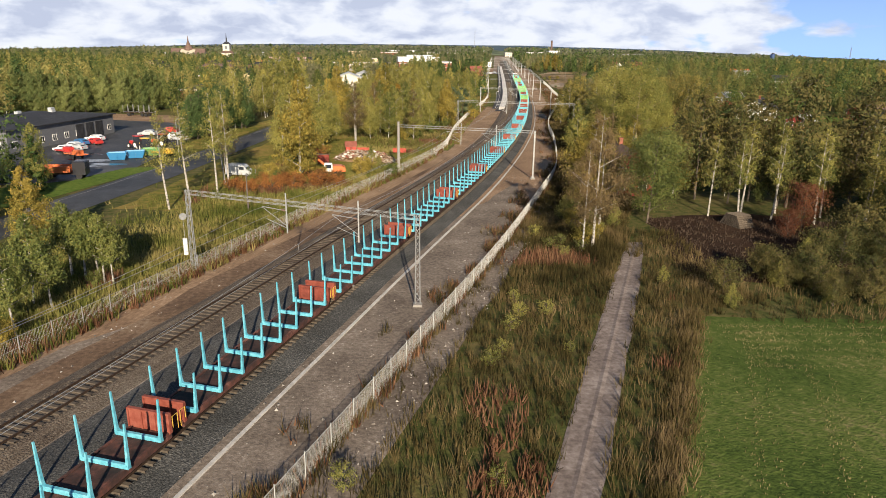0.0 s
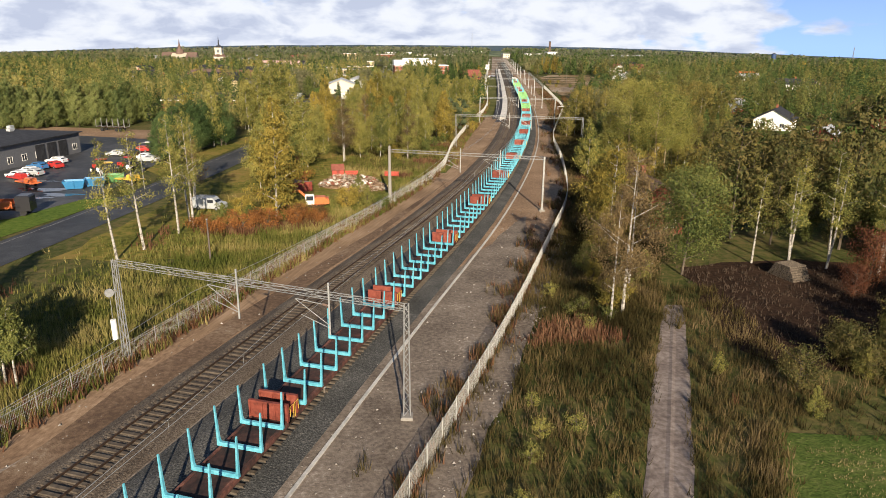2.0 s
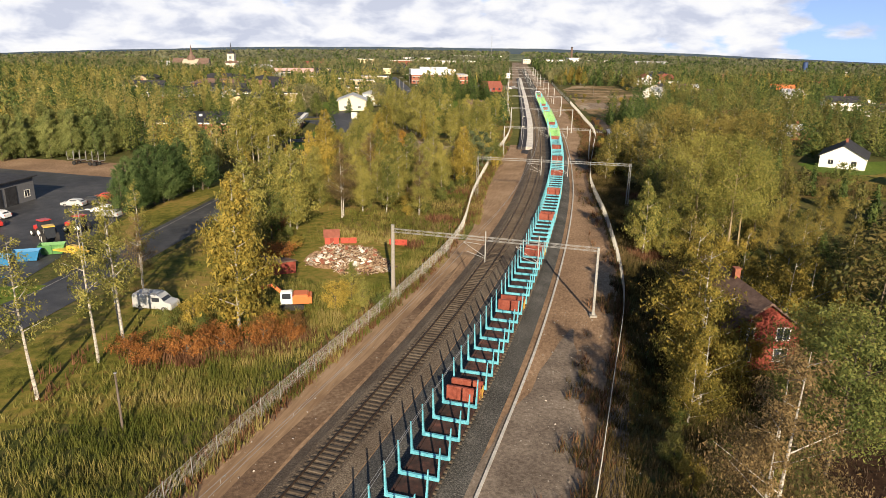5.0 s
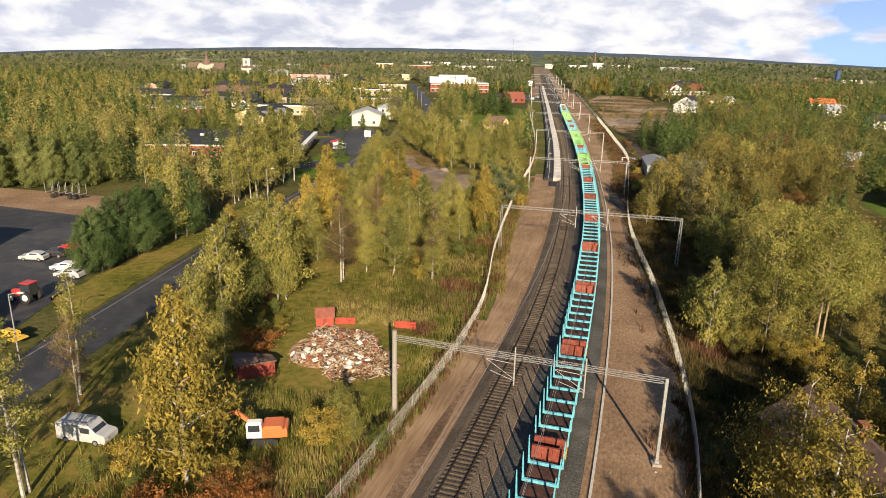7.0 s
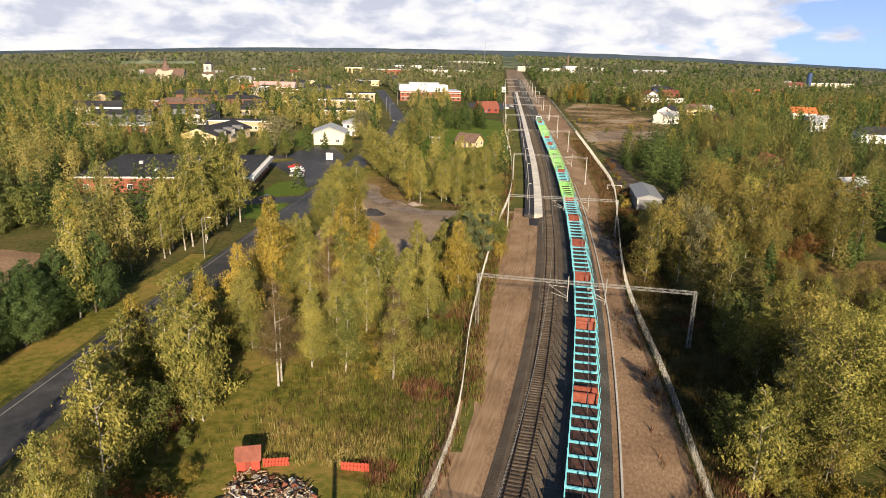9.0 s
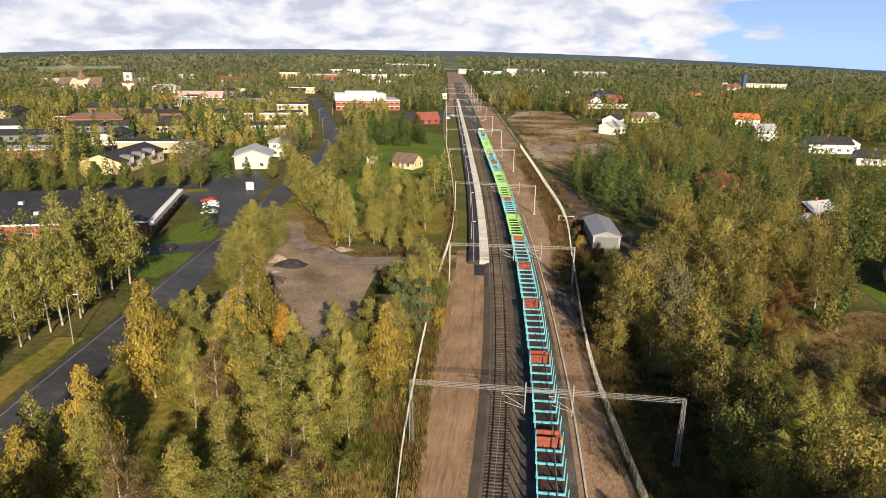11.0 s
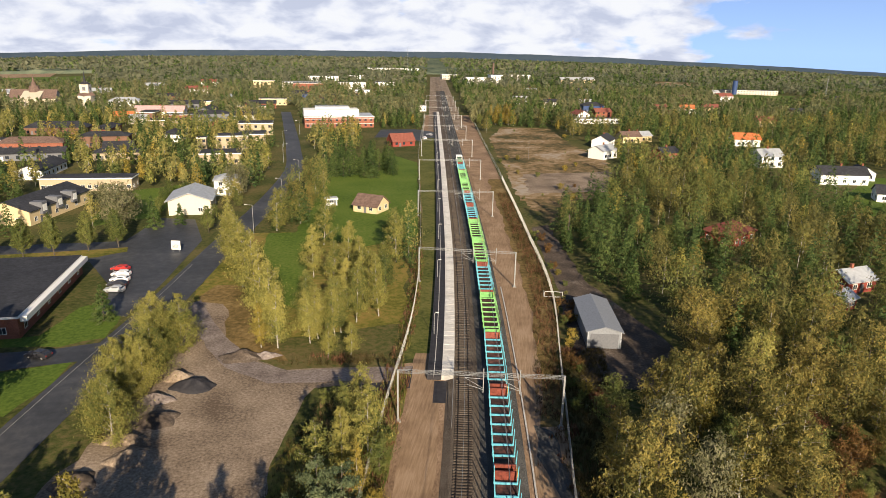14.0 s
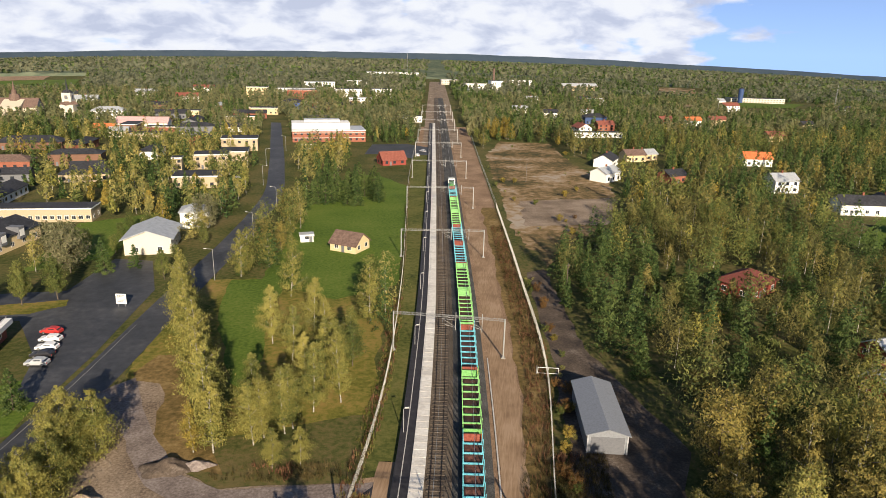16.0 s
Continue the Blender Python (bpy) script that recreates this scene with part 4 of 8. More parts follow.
# overhead line of each track
for off_name, off in (("free track", lambda y: 0.0), ("loaded track", lambda y: float(gap(y)))):
    w = thing("overhead_line", pose(0, 0, 0), "contact wire and sagging messenger wire above the " + off_name, "overhead wire", "overhead lines")
    st = [(a[1] + b[1]) / 2 - 0.3 * (k < 3) for k, (a, b) in enumerate(PORTALS)]
    cw, mw, dr = Geo(), Geo(), Geo()
    for y0, y1 in zip(st[:-1], st[1:]):
        n = 8
        for j in range(n):
            ya, yb = y0 + (y1 - y0) * j / n, y0 + (y1 - y0) * (j + 1) / n
            pa, pb = beside(ya, off(ya)), beside(yb, off(yb))
            za, zb = (7.75 - 1.0 * (1 - (2 * t - 1) ** 2) for t in (j / n, (j + 1) / n))
            cw.tube((*pa, 6.6), (*pb, 6.6), 0.018, n=4, caps=False)
            mw.tube((*pa, za), (*pb, zb), 0.018, n=4, caps=False)
            if j:
                dr.tube((*pa, 6.6), (*pa, za), 0.01, n=3, caps=False)
    part("contact_wire", cw, M_wire, w)
    part("messenger_wire", mw, M_wire, w)
    tagged(part("dropper", dr, M_wire, w, "thin droppers between the wires"), kind="stuff")

# ---- fences ----


def fence(fn, y0, y1, label, name_group, net_m, steel, gap_w):
    f = thing("wire_fence", pose(0, 0, 0), label, "fence", name_group)
    pm = Geo().tube((0, 0, 0), (0, 0, 1.95), 0.036, n=6).mesh("post", steel)
    net, top, wires = Geo(), Geo(), []
    y = y0
    pts = []
    while y < y1:
        pts.append((float(fn(y)), y))
        k = float(fn(y + 1) - fn(y))
        y += 3.0 / math.hypot(1, k) if y < 320 else 6.0 / math.hypot(1, k)
    for i, (x, yy) in enumerate(pts):
        part("post", pm, None, f, at=pose(x, yy, 0))
        if i:
            px, py = pts[i - 1]
            top.tube((px, py, 1.82), (x, yy, 1.82), 0.022, n=4, caps=False)
            if yy > 430:
                net.add([(px, py, 0.05), (x, yy, 0.05), (x, yy, 1.8), (px, py, 1.8)], [(0, 1, 2, 3)])
                continue
            # upright wires as slim crossed strips, with two line wires
            n = int(math.hypot(x - px, yy - py) / gap_w)
            for z in (0.1, 0.95):
                wires += [(px, py, z), (x, yy, z), (x, yy, z + .016), (px, py, z + .016)]
            for m in range(n):
                t = (m + .5) / n
                wx, wy, r = px + (x - px) * t, py + (yy - py) * t, .0055
                wires += [(wx - r, wy, .06), (wx + r, wy, .06), (wx + r, wy, 1.8), (wx - r, wy, 1.8), (wx, wy - r, .06), (wx, wy + r, .06), (wx, wy + r, 1.8), (wx, wy - r, 1.8)]
    part("wire_mesh", net, net_m, f, "fine grey welded wire mesh")
    tagged(part("upright_wire", quads_mesh("upright_wire", np.array(wires), 0, M_wirenet), None, f, "thin upright zinc wires"), kind="stuff")
    part("top_rail", top, steel, f)
    return f


fence(fence_l, 20, 640, "thin wire fence on steel posts along the railway", "railway fences", M_net_fine, M_oldsteel, .12)
fence(fence_r, 20, 640, "grey wire mesh fence on steel posts along the railway", "railway fences", M_net, M_fence, .09)

# ---- platform ----
plat = thing("station_platform", pose(0, 0, 0), "long low station platform with pale slabs and black asphalt", "platform", kind="structure")


def strip(y0, y1, d0, d1, z0, z1, step=6):
    g = Geo()
    rows = []
    y = y0
    while y <= y1 + 0.01:
        a, b = beside(y, d0), beside(y, d1)
        rows.append([(*a, z0), (*a, z1), (*b, z1), (*b, z0)])
        y += step
    g.v = [p for r in rows for p in r]
    m = len(rows) - 1
    g.f = [(4 * i + j, 4 * i + j + 1, 4 * i + j + 5, 4 * i + j + 4) for i in range(m) for j in range(3)] + [(0, 1, 2, 3), (4 * m + 3, 4 * m + 2, 4 * m + 1, 4 * m)]
    return g


part("edge_wall", strip(251, 719, -3.75, -1.65, 0.02, 0.92), M_concrete, plat, "concrete platform edge wall")
part("asphalt_strip", strip(251, 719, -6.15, -3.78, 0.02, 0.90), M_asphalt_new, plat, "black asphalt strip")
part("kerb", strip(251, 719, -5.1, -4.95, 0.5, 0.93), M_concrete, plat, "pale drainage kerb")
slab_m = Geo().slab(-1.04, -0.97, 0, 1.04, 0.97, 0.06, 0.015).mesh("slab", M_paving)
for k in range(233):
    y = 252.1 + 2.0 * k
    p = beside(y, -2.7)
    part("slab", slab_m, None, plat, at=pose(p[0], p[1], 0.925, 0, 0, -math.degrees(math.atan(heading(y)))))
part("ramp", strip(243.5, 250.8, -4.9, -1.75, 0.02, 0.10, 3.6), M_asphalt_new, plat, "black asphalt ramp at the platform's end")
patch("footpath", M_asphalt_new, [(5, 250.5), (12, 251.5), (16.2, 256), (17.2, 262), (19.0, 262), (19.0, 252), (15.5, 249), (6, 248)], 0.075, "dark asphalt footpath to the platform", 0, "path")
part("handrail", Geo().tube((*beside(251, -1.7), 1.9), (*beside(236, -1.75), 1.1), 0.035).tube((*beside(251, -1.7), 0.5), (*beside(251, -1.7), 1.9), 0.035).tube((*beside(236, -1.75), 0.05), (*beside(236, -1.75), 1.1), 0.035).tube((*beside(243, -1.72), 0.05), (*beside(243, -1.72), 1.5), 0.035), M_galv, plat, "steel handrail")


def lamp_post(x, y, h, lean=0.9, ang=0, dark=False):
    l = thing("street_lamp", pose(x, y, 0, 0, 0, ang), "slim steel lamp post with one arm", "street lamp", "street lamps")
    part("pole", Geo().tube((0, 0, 0), (0, 0, h), 0.09, 0.06, 8).tube((0, 0, h), (lean, 0, h + 0.25), 0.05, 0.04), M_galv, l)
    part("lamp_head", Geo().slab(lean - 0.1, -0.14, h + 0.2, lean + 0.6, 0.14, h + 0.34, 0.04), M_lamp, l)
    return l


for y in range(268, 640, 33):
    p = beside(y, -5.6)
    lamp_post(p[0], p[1], 5.0, 0.3, 0)
for y, s in ((345, 1), (385, 1), (425, 1), (470, -1), (520, -1), (570, 1)):
    lamp_post(float(road_x(y)) + 5.2 * s, y, 8.5, 1.6, 180 if s > 0 else 0)
lamp_post(-52.0, 133, 8, 1.2, 0)
lamp_post(-47.5, 213, 8, 1.2, 0)
lamp_post(173, 372, 8, 1.2, 90)
for x, y in ((85, 480), (64, 330)):
    t = thing("utility_pole", pose(x, y, 0), "bare wooden utility pole", "utility pole", "utility poles")
    part("pole", Geo().tube((0, 0, 0), (0, 0, 9), 0.14, 0.1, 8), M_darkpole, t)
    part("crossarm", Geo().beam((-0.6, 0, 8.5), (0.6, 0, 8.5), 0.09), M_darkpole, t)
for x, y, h in ((-27, 92, 5.2), (-8.2, 60, 0.9)):
    t = thing("wooden_post", pose(x, y, 0), "grey wooden pole in the meadow", "pole", "poles")
    part("pole", Geo().tube((0, 0, 0), (0, 0, h), 0.11, 0.08, 8), M_darkpole, t)
    part("cap", Geo().tube((0, 0, h), (0, 0, h + 0.06), 0.13, 0.13, 8), M_galv, t)

# ---- timber train ----


def wagon_parts(paint, end_paint, label):
    w = thing("timber_wagon", pose(0, 0, 0), label, "wagon", "timber train")
    g = Geo()
    for s in (-1.25, 1.25):
        g.box(s - 0.09, -10.1, 1.22, s + 0.09, 10.1, 1.62)
    g.box(-0.35, -10.1, 1.15, 0.35, 10.1, 1.5)
    for k in range(15):
        y = -9.8 + 1.4 * k
        g.box(-1.16, y - 0.07, 1.3, 1.16, y + 0.07, 1.55)
    part("underframe", g, M_deck, w)
    deck = Geo().slab(-1.12, -9.9, 1.5, 1.12, 9.9, 1.60, 0.02)
    part("deck", deck, M_deck, w, "dirty red-brown deck plates")
    u = Geo()
    u.slab(-1.45, -0.13, 1.62, 1.45, 0.13, 1.86, 0.04)
    for s in (-1, 1):
        u.add([(s * 1.52, -0.12, 1.62), (s * 1.24, -0.12, 1.62), (s * 1.24, 0.12, 1.62), (s * 1.52, 0.12, 1.62),
               (s * 1.52, -0.09, 2.05), (s * 1.37, -0.09, 2.05), (s * 1.37, 0.09, 2.05), (s * 1.52, 0.09, 2.05),
               (s * 1.57, -0.05, 4.25), (s * 1.49, -0.05, 4.25), (s * 1.49, 0.05, 4.25), (s * 1.57, 0.05, 4.25)],
              [(3, 2, 1, 0), (8, 9, 10, 11)] + [(o + i, o + (i + 1) % 4, o + 4 + (i + 1) % 4, o + 4 + i) for o in (0, 4) for i in range(4)])
    um = u.mesh("stanchion", paint)
    for k in range(8):
        part("stanchion", um, None, w, at=pose(0, -9.05 + 2.586 * k, 0))
    b = Geo()
    b.slab(-1.38, -0.05, 1.55, 1.38, 0.05, 2.75, 0.02)
    for k in range(4):
        x = -1.35 + 0.9 * k
        b.box(x - 0.05, -0.12, 1.55, x + 0.05, 0.12, 2.72)
    b.box(-1.40, -0.11, 2.70, 1.40, 0.11, 2.82)
    bmesh_ = b.mesh("bulkhead", end_paint)
    for s in (-1, 1):
        e = part("bulkhead", bmesh_, None, w, "red ribbed end wall" if end_paint is M_oxide else "green ribbed end wall", at=pose(0, s * 10.0, 0))
        h = Geo().tube((1.48, 0.1 * s, 1.9), (1.48, 0.1 * s, 2.6), 0.022).tube((1.48, 0.1 * s, 2.6), (1.48, 0.55 * s, 2.6), 0.022).tube((1.48, 0.55 * s, 2.6), (1.48, 0.55 * s, 1.6), 0.022)
        part("handrail", h, M_yellow, e, "yellow bent handrail")
    for s in (-1, 1):
        bg = Geo().box(-1.05, s * 7.4 - 1.5, 0.95, -0.9, s * 7.4 + 1.5, 1.2).box(0.9, s * 7.4 - 1.5, 0.95, 1.05, s * 7.4 + 1.5, 1.2).box(-0.9, s * 7.4 - 0.2, 1.0, 0.9, s * 7.4 + 0.2, 1.2)
        bo = part("bogie", bg, M_wheel, w)
        for yy in (-0.95, 0.95):
            for x in (-0.8, 0.8):
                part("wheel", Geo().tube((x - 0.06, s * 7.4 + yy, 1.12), (x + 0.06, s * 7.4 + yy, 1.12), 0.43, n=14), M_wheel, bo)
    bf = Geo()
    for s in (-1, 1):
        for x in (-0.88, 0.88):
            bf.tube((x, s * 10.05, 1.42), (x, s * 10.55, 1.42), 0.1, n=8).tube((x, s * 10.55, 1.42), (x, s * 10.62, 1.42), 0.24, n=10)
    part("buffer", bf, M_wheel, w)
    return w


blue_wagon = wagon_parts(M_blue, M_oxide, "empty timber wagon with turquoise stanchions and red end walls")
green_wagon = wagon_parts(M_green, M_green, "empty timber wagon with bright green stanchions and end walls")
PITCH = 21.35


def arc_y(y, dist):
    """The station dist metres on from y along the train's track."""
    n = max(1, int(abs(dist) / 2))
    for _ in range(n):
        y += (dist / n) / math.hypot(1, heading(y))
    return y


y_w = -14.0
GREEN = {14, 16, 17, 20, 21}
used = set()
for k in range(23):
    p = train_pt(y_w)
    q0, q1 = train_pt(y_w - 8), train_pt(y_w + 8)
    m = pose((q0[0] + q1[0]) / 2, (q0[1] + q1[1]) / 2, 0, 0, 0, -math.degrees(math.atan2(q1[0] - q0[0], q1[1] - q0[1])))
    src = green_wagon if k in GREEN else blue_wagon
    if src.name in used:
        copy_thing(src, m)
    else:
        src.matrix_basis = m
        used.add(src.name)
    y_w = arc_y(y_w, PITCH)
# locomotive at the head
p = train_pt(y_w - 1.5)
q = train_pt(y_w + 4)
loco = thing("locomotive", pose(p[0], p[1], 0, 0, 0, -math.degrees(math.atan2(q[0] - p[0], q[1] - p[1]))), "green and white shunting locomotive at the train's head", "locomotive", "timber train")
part("frame", Geo().box(-1.4, -8, 1.1, 1.4, 8, 1.6), M_wheel, loco)
part("hood", Geo().slab(-1.0, -7.5, 1.6, 1.0, -1.5, 3.4, 0.2).slab(-1.0, 2.2, 1.6, 1.0, 7.5, 3.4, 0.2), CAR["green"], loco, "green engine hoods")
cab = part("cab", Geo().slab(-1.45, -1.5, 1.6, 1.45, 2.2, 4.3, 0.25), M_white, loco, "white driver's cab")
part("window", Geo().box(-1.2, -1.54, 3.0, 1.2, -1.49, 3.9).box(-1.2, 2.19, 3.0, 1.2, 2.24, 3.9).box(-1.49, -1.1, 3.0, -1.44, 1.8, 3.9).box(1.44, -1.1, 3.0, 1.49, 1.8, 3.9), M_glass, cab, "dark cab windows")
for yy in (-5.5, -3.2, 3.2, 5.5):
    part("wheel", Geo().tube((-0.86, yy, 1.1), (-0.74, yy, 1.1), 0.45, n=14).tube((0.74, yy, 1.1), (0.86, yy, 1.1), 0.45, n=14), M_wheel, loco)

# ---- buildings ----


def house(x, y, rot, w, d, h, roof, wall_m, roof_m, label, name="house", pitch=0.5, rows=1, cols=3, side_cols=2, over=0.5, chimney=False, door=True, trim=None, group="", base_m=None):
    """A house with its long side w along local x, front towards local -y; roof: 'gable' (ridge along x), 'flat' or 'hip'."""
    o = thing(name, pose(x, y, land(x, y), 0, 0, rot), label, "house" if name == "house" else name.replace("_", " "), group)
    X, Y = w / 2, d / 2
    g = Geo().box(-X, -Y, 0, X, Y, h)
    rise = pitch * Y
    if roof == "gable":
        g.add([(-X, -Y, h), (-X, Y, h), (-X, 0, h + rise), (X, -Y, h), (X, Y, h), (X, 0, h + rise)], [(0, 1, 2), (5, 4, 3), (0, 2, 5, 3), (1, 4, 5, 2)])
    part("wall", g, wall_m, o)
    if base_m:
        part("plinth", Geo().box(-X - .03, -Y - .03, 0, X + .03, Y + .03, 0.9), base_m, o)
    r = Geo()
    t = 0.22
    if roof == "gable":
        e = over * pitch
        poly = [(-Y - over, h - e + .02), (0, h + rise + .02), (Y + over, h - e + .02), (Y + over, h - e + t), (0, h + rise + t + .05), (-Y - over, h - e + t)]
        r.prism(poly, -X - over, X + over)
    elif roof == "hip":
        a = min(X, Y) + over
        X2, Y2 = X + over, Y + over
        rx, ry = max(0, X2 - a), max(0, Y2 - a)
        zt = h + pitch * a
        r.add([(-X2, -Y2, h), (X2, -Y2, h), (X2, Y2, h), (-X2, Y2, h), (-X2, -Y2, h + t), (X2, -Y2, h + t), (X2, Y2, h + t), (-X2, Y2, h + t),
               (-rx, -ry, zt), (rx, -ry, zt), (rx, ry, zt), (-rx, ry, zt)],
              [(3, 2, 1, 0), (0, 1, 5, 4), (1, 2, 6, 5), (2, 3, 7, 6), (3, 0, 4, 7), (4, 5, 9, 8), (5, 6, 10, 9), (6, 7, 11, 10), (7, 4, 8, 11), (8, 9, 10, 11)])
    else:
        r.slab(-X - 0.25, -Y - 0.25, h, X + 0.25, Y + 0.25, h + 0.35, 0.06)
    ro = part("roof", r, roof_m, o)
    if roof == "flat":
        part("fascia", Geo().box(-X - .30, -Y - .30, h - .15, X + .30, -Y - .255, h + .30).box(-X - .30, Y + .255, h - .15, X + .30, Y + .30, h + .30).box(-X - .30, -Y - .255, h - .15, -X - .255, Y + .255, h + .30).box(X + .255, -Y - .255, h - .15, X + .30, Y + .255, h + .30), trim or M_white, ro)
    if chimney:
        part("chimney", Geo().box(-0.35, -0.3, h, 0.35, 0.3, h + rise + 1.1).box(-0.42, -0.37, h + rise + 1.1, 0.42, 0.37, h + rise + 1.22), M_brick, ro, "brick chimney")
    fr = trim or M_white
    wins = []
    for lv in range(rows):
        z0 = 1.0 + lv * (h / rows)
        for i in range(cols):
            u = -X + w * (i + 0.5) / cols
            wins += [((u, -Y, z0), 0), ((u, Y, z0), 180)]
        for i in range(side_cols):
            u = -Y + d * (i + 0.5) / side_cols
            wins += [((X, u, z0), 90), ((-X, u, z0), -90)]
    fm = Geo().box(-0.72, -0.05, -0.06, 0.72, 0.02, 0.03).box(-0.72, -0.05, 1.27, 0.72, 0.02, 1.36).box(-0.72, -0.05, 0.03, -0.63, 0.02, 1.27).box(0.63, -0.05, 0.03, 0.72, 0.02, 1.27).box(-0.03, -0.045, 0.03, 0.03, 0.02, 1.27).mesh("window", fr)
    pm = Geo().box(-0.63, -0.02, 0.03, 0.63, 0.01, 1.27).mesh("pane", M_glass)
    far = y > 430
    wm = Geo().slab(-0.72, -0.05, -0.05, 0.72, 0.02, 1.35, 0.01).mesh("window", M_glass) if far else fm
    for (px, py, pz), a in wins:
        if far and (a == 180 or (a == -90 and x > 60) or (a == 90 and x < -60)):
            continue
        wo = part("window", wm, None, o, at=pose(px, py, pz, 0, 0, a))
        if not far:
            part("pane", pm, None, wo)
    if door:
        dx = -X + w * 0.5 / cols + w / cols / 2 if cols > 1 else X * 0.6
        do = part("door", Geo().box(dx - 0.5, -Y - 0.06, 0.05, dx + 0.5, -Y - 0.004, 2.1), M_greywall if wall_m is not M_greywall else M_white, o)
        part("handle", Geo().box(dx + 0.34, -Y - 0.12, 1.0, dx + 0.42, -Y - 0.06, 1.05), M_chrome, do)
    return o


# workshop with its bays
ws = house(-97, 157, 82, 36, 22, 4.6, "hip", M_greywall, M_roof, "long grey workshop with a black low-pitched roof", "workshop", pitch=0.13, cols=9, side_cols=5, over=0.6, door=False)
for k in range(3):
    part("bay_door", Geo().box(12 - 3.6 * k - 1.4, -11.09, 0.05, 12 - 3.6 * k + 1.4, -11.0, 3.6), M_roof, ws, "dark roller door")
for x, y in ((-12, 2), (-6, 4), (3, 3), (8, -2), (13, 2)):
    part("roof_vent", Geo().slab(x - .6, y - .5, 5.0, x + .6, y + .5, 6.4, .1), M_tin, ws, "bright metal roof vent")
# store on the corner
st = house(-81, 289, 6, 46, 38, 4.2, "flat", M_brick, M_roof, "low brick store with a wide black flat roof and white fascia", "store", cols=8, side_cols=6, trim=M_white)
part("canopy", Geo().box(23.35, -18.8, 3.3, 24.6, 18.8, 4.35), M_white, st, "white canopy along the front")
for x, y in ((4, 6), (-12, 2), (12, -8), (-4, -10)):
    part("roof_vent", Geo().slab(x - .6, y - .6, 4.5, x + .6, y + .6, 5.3, .1), M_tin, st)
part("aerial", Geo().tube((14, -14, 4.5), (14, -14, 8.0), .05).beam((13, -14, 7.6), (15, -14, 7.6), .05).beam((13.3, -14, 7.2), (14.7, -14, 7.2), .05), M_galv, st, "thin roof aerial")
# hall and row houses of the town
hall = house(-98, 372, 82, 32, 15, 4.4, "gable", M_cream, M_roof, "cream rendered hall with a black pitched roof", pitch=0.34, cols=6, side_cols=2)
for k in range(3):
    part("dormer", Geo().slab(-11 + 8 * k, -8.4, 2.6, -8.4 + 8 * k, -4.5, 6.2, .1), M_greywall, hall, "dark boxed dormer")
    part("dormer_window", Geo().box(-10.7 + 8 * k, -8.46, 3.4, -8.7 + 8 * k, -8.405, 5.4), M_white, hall, "white framed window")
house(-97, 410, 3, 32, 9, 4.6, "flat", M_yellowwall, M_roof, "long yellow brick terrace with a black flat roof", cols=14)
house(-51, 376, 97, 16, 13, 4.8, "gable", M_ivory, M_roof_grey, "ivory white house with a pale grey sheet roof", pitch=0.36, cols=3, rows=1, over=0.9)
house(-45, 402, 8, 9, 9, 5.4, "hip", M_white, M_roof_grey, "white two-storey house with a grey roof", pitch=0.45, rows=2, cols=2)
house(8, 373, -30, 9, 8, 2.6, "gable", M_cream, M_roof_brown, "small cottage with a weathered brown roof", pitch=0.7, cols=2)
house(-6, 382, 10, 4, 3, 2.2, "flat", M_white, M_tin, "small white garden hut", cols=1, side_cols=1)
TOWN = [(-75, 489, 4, 5.5, 9), (-62, 470, 18, 14, 5), (-66, 515, 16, 12, 7), (-60, 540, 14, 16, 5), (-64, 575, 20, 14, 7)]
for x, y, w, d, h in TOWN:
    house(x, y, 8, w, d, h, "flat", M_yellowwall, M_roof, "pale yellow brick block of the school", cols=max(2, int(w / 4)), rows=max(1, int(h / 3)), group="school blocks")
rw = house(-17, 622, 8, 46, 26, 7.0, "flat", M_brick, M_tin, "large red brick hall with a white upper storey", "market_hall", rows=2, cols=12, side_cols=6)
part("upper_storey", Geo().box(-23, -4, 7.36, 14, 12, 11.0), M_white, rw, "white clad upper storey")
part("roof_house", Geo().box(-15, 2, 11.0, 8, 11, 12.6), M_roof_grey, rw, "grey roof house")
part("band", Geo().box(-22.9, -13.1, 2.5, 22.9, -13.0, 2.9).box(-22.9, -13.1, 5.6, 22.9, -13.0, 6.0), M_concrete, rw, "pale concrete band")
house(41, 735, 6, 19, 10, 4.5, "flat", M_white, M_roof, "low white station warehouse", cols=6)
house(23, 528, 20, 13, 9, 3.0, "gable", M_falun, M_roof_red, "dark red hut with a faded red roof", pitch=0.8, cols=3)
# church and its bell tower
ch = house(-268, 740, 6, 34, 15, 7.5, "gable", M_churchwall, M_roof_brown, "large pale wooden church with a brown roof and a small spire", "church", pitch=0.85, cols=6, rows=1)
part("transept", Geo().box(-7, -14, 0, 7, 14, 7.5).prism([(-14, 7.5), (14, 7.5), (14, 7.6), (0, 13.6), (-14, 7.6)], -7.3, 7.3), M_churchwall, ch)
part("cupola", Geo().tube((0, 0, 12), (0, 0, 17), 4.6, 3.4, 8).tube((0, 0, 17), (0, 0, 20), 2.0, 1.7, 8), M_roof_brown, ch)
part("spire", Geo().tube((0, 0, 20), (0, 0, 27), 1.0, 0.08, 8), M_roof_brown, ch)
bt = thing("bell_tower", pose(-226, 735, 0), "white stepped wooden bell tower with a dark pointed top", "bell tower")
part("base", Geo().slab(-5, -5, 0, 5, 5, 10, 0.3), M_ivory, bt)
part("mid_roof", Geo().tube((0, 0, 10), (0, 0, 12.5), 7.2, 5.0, 4), M_roof_brown, bt)
part("belfry", Geo().slab(-3.4, -3.4, 12, 3.4, 3.4, 19, 0.2), M_ivory, bt)
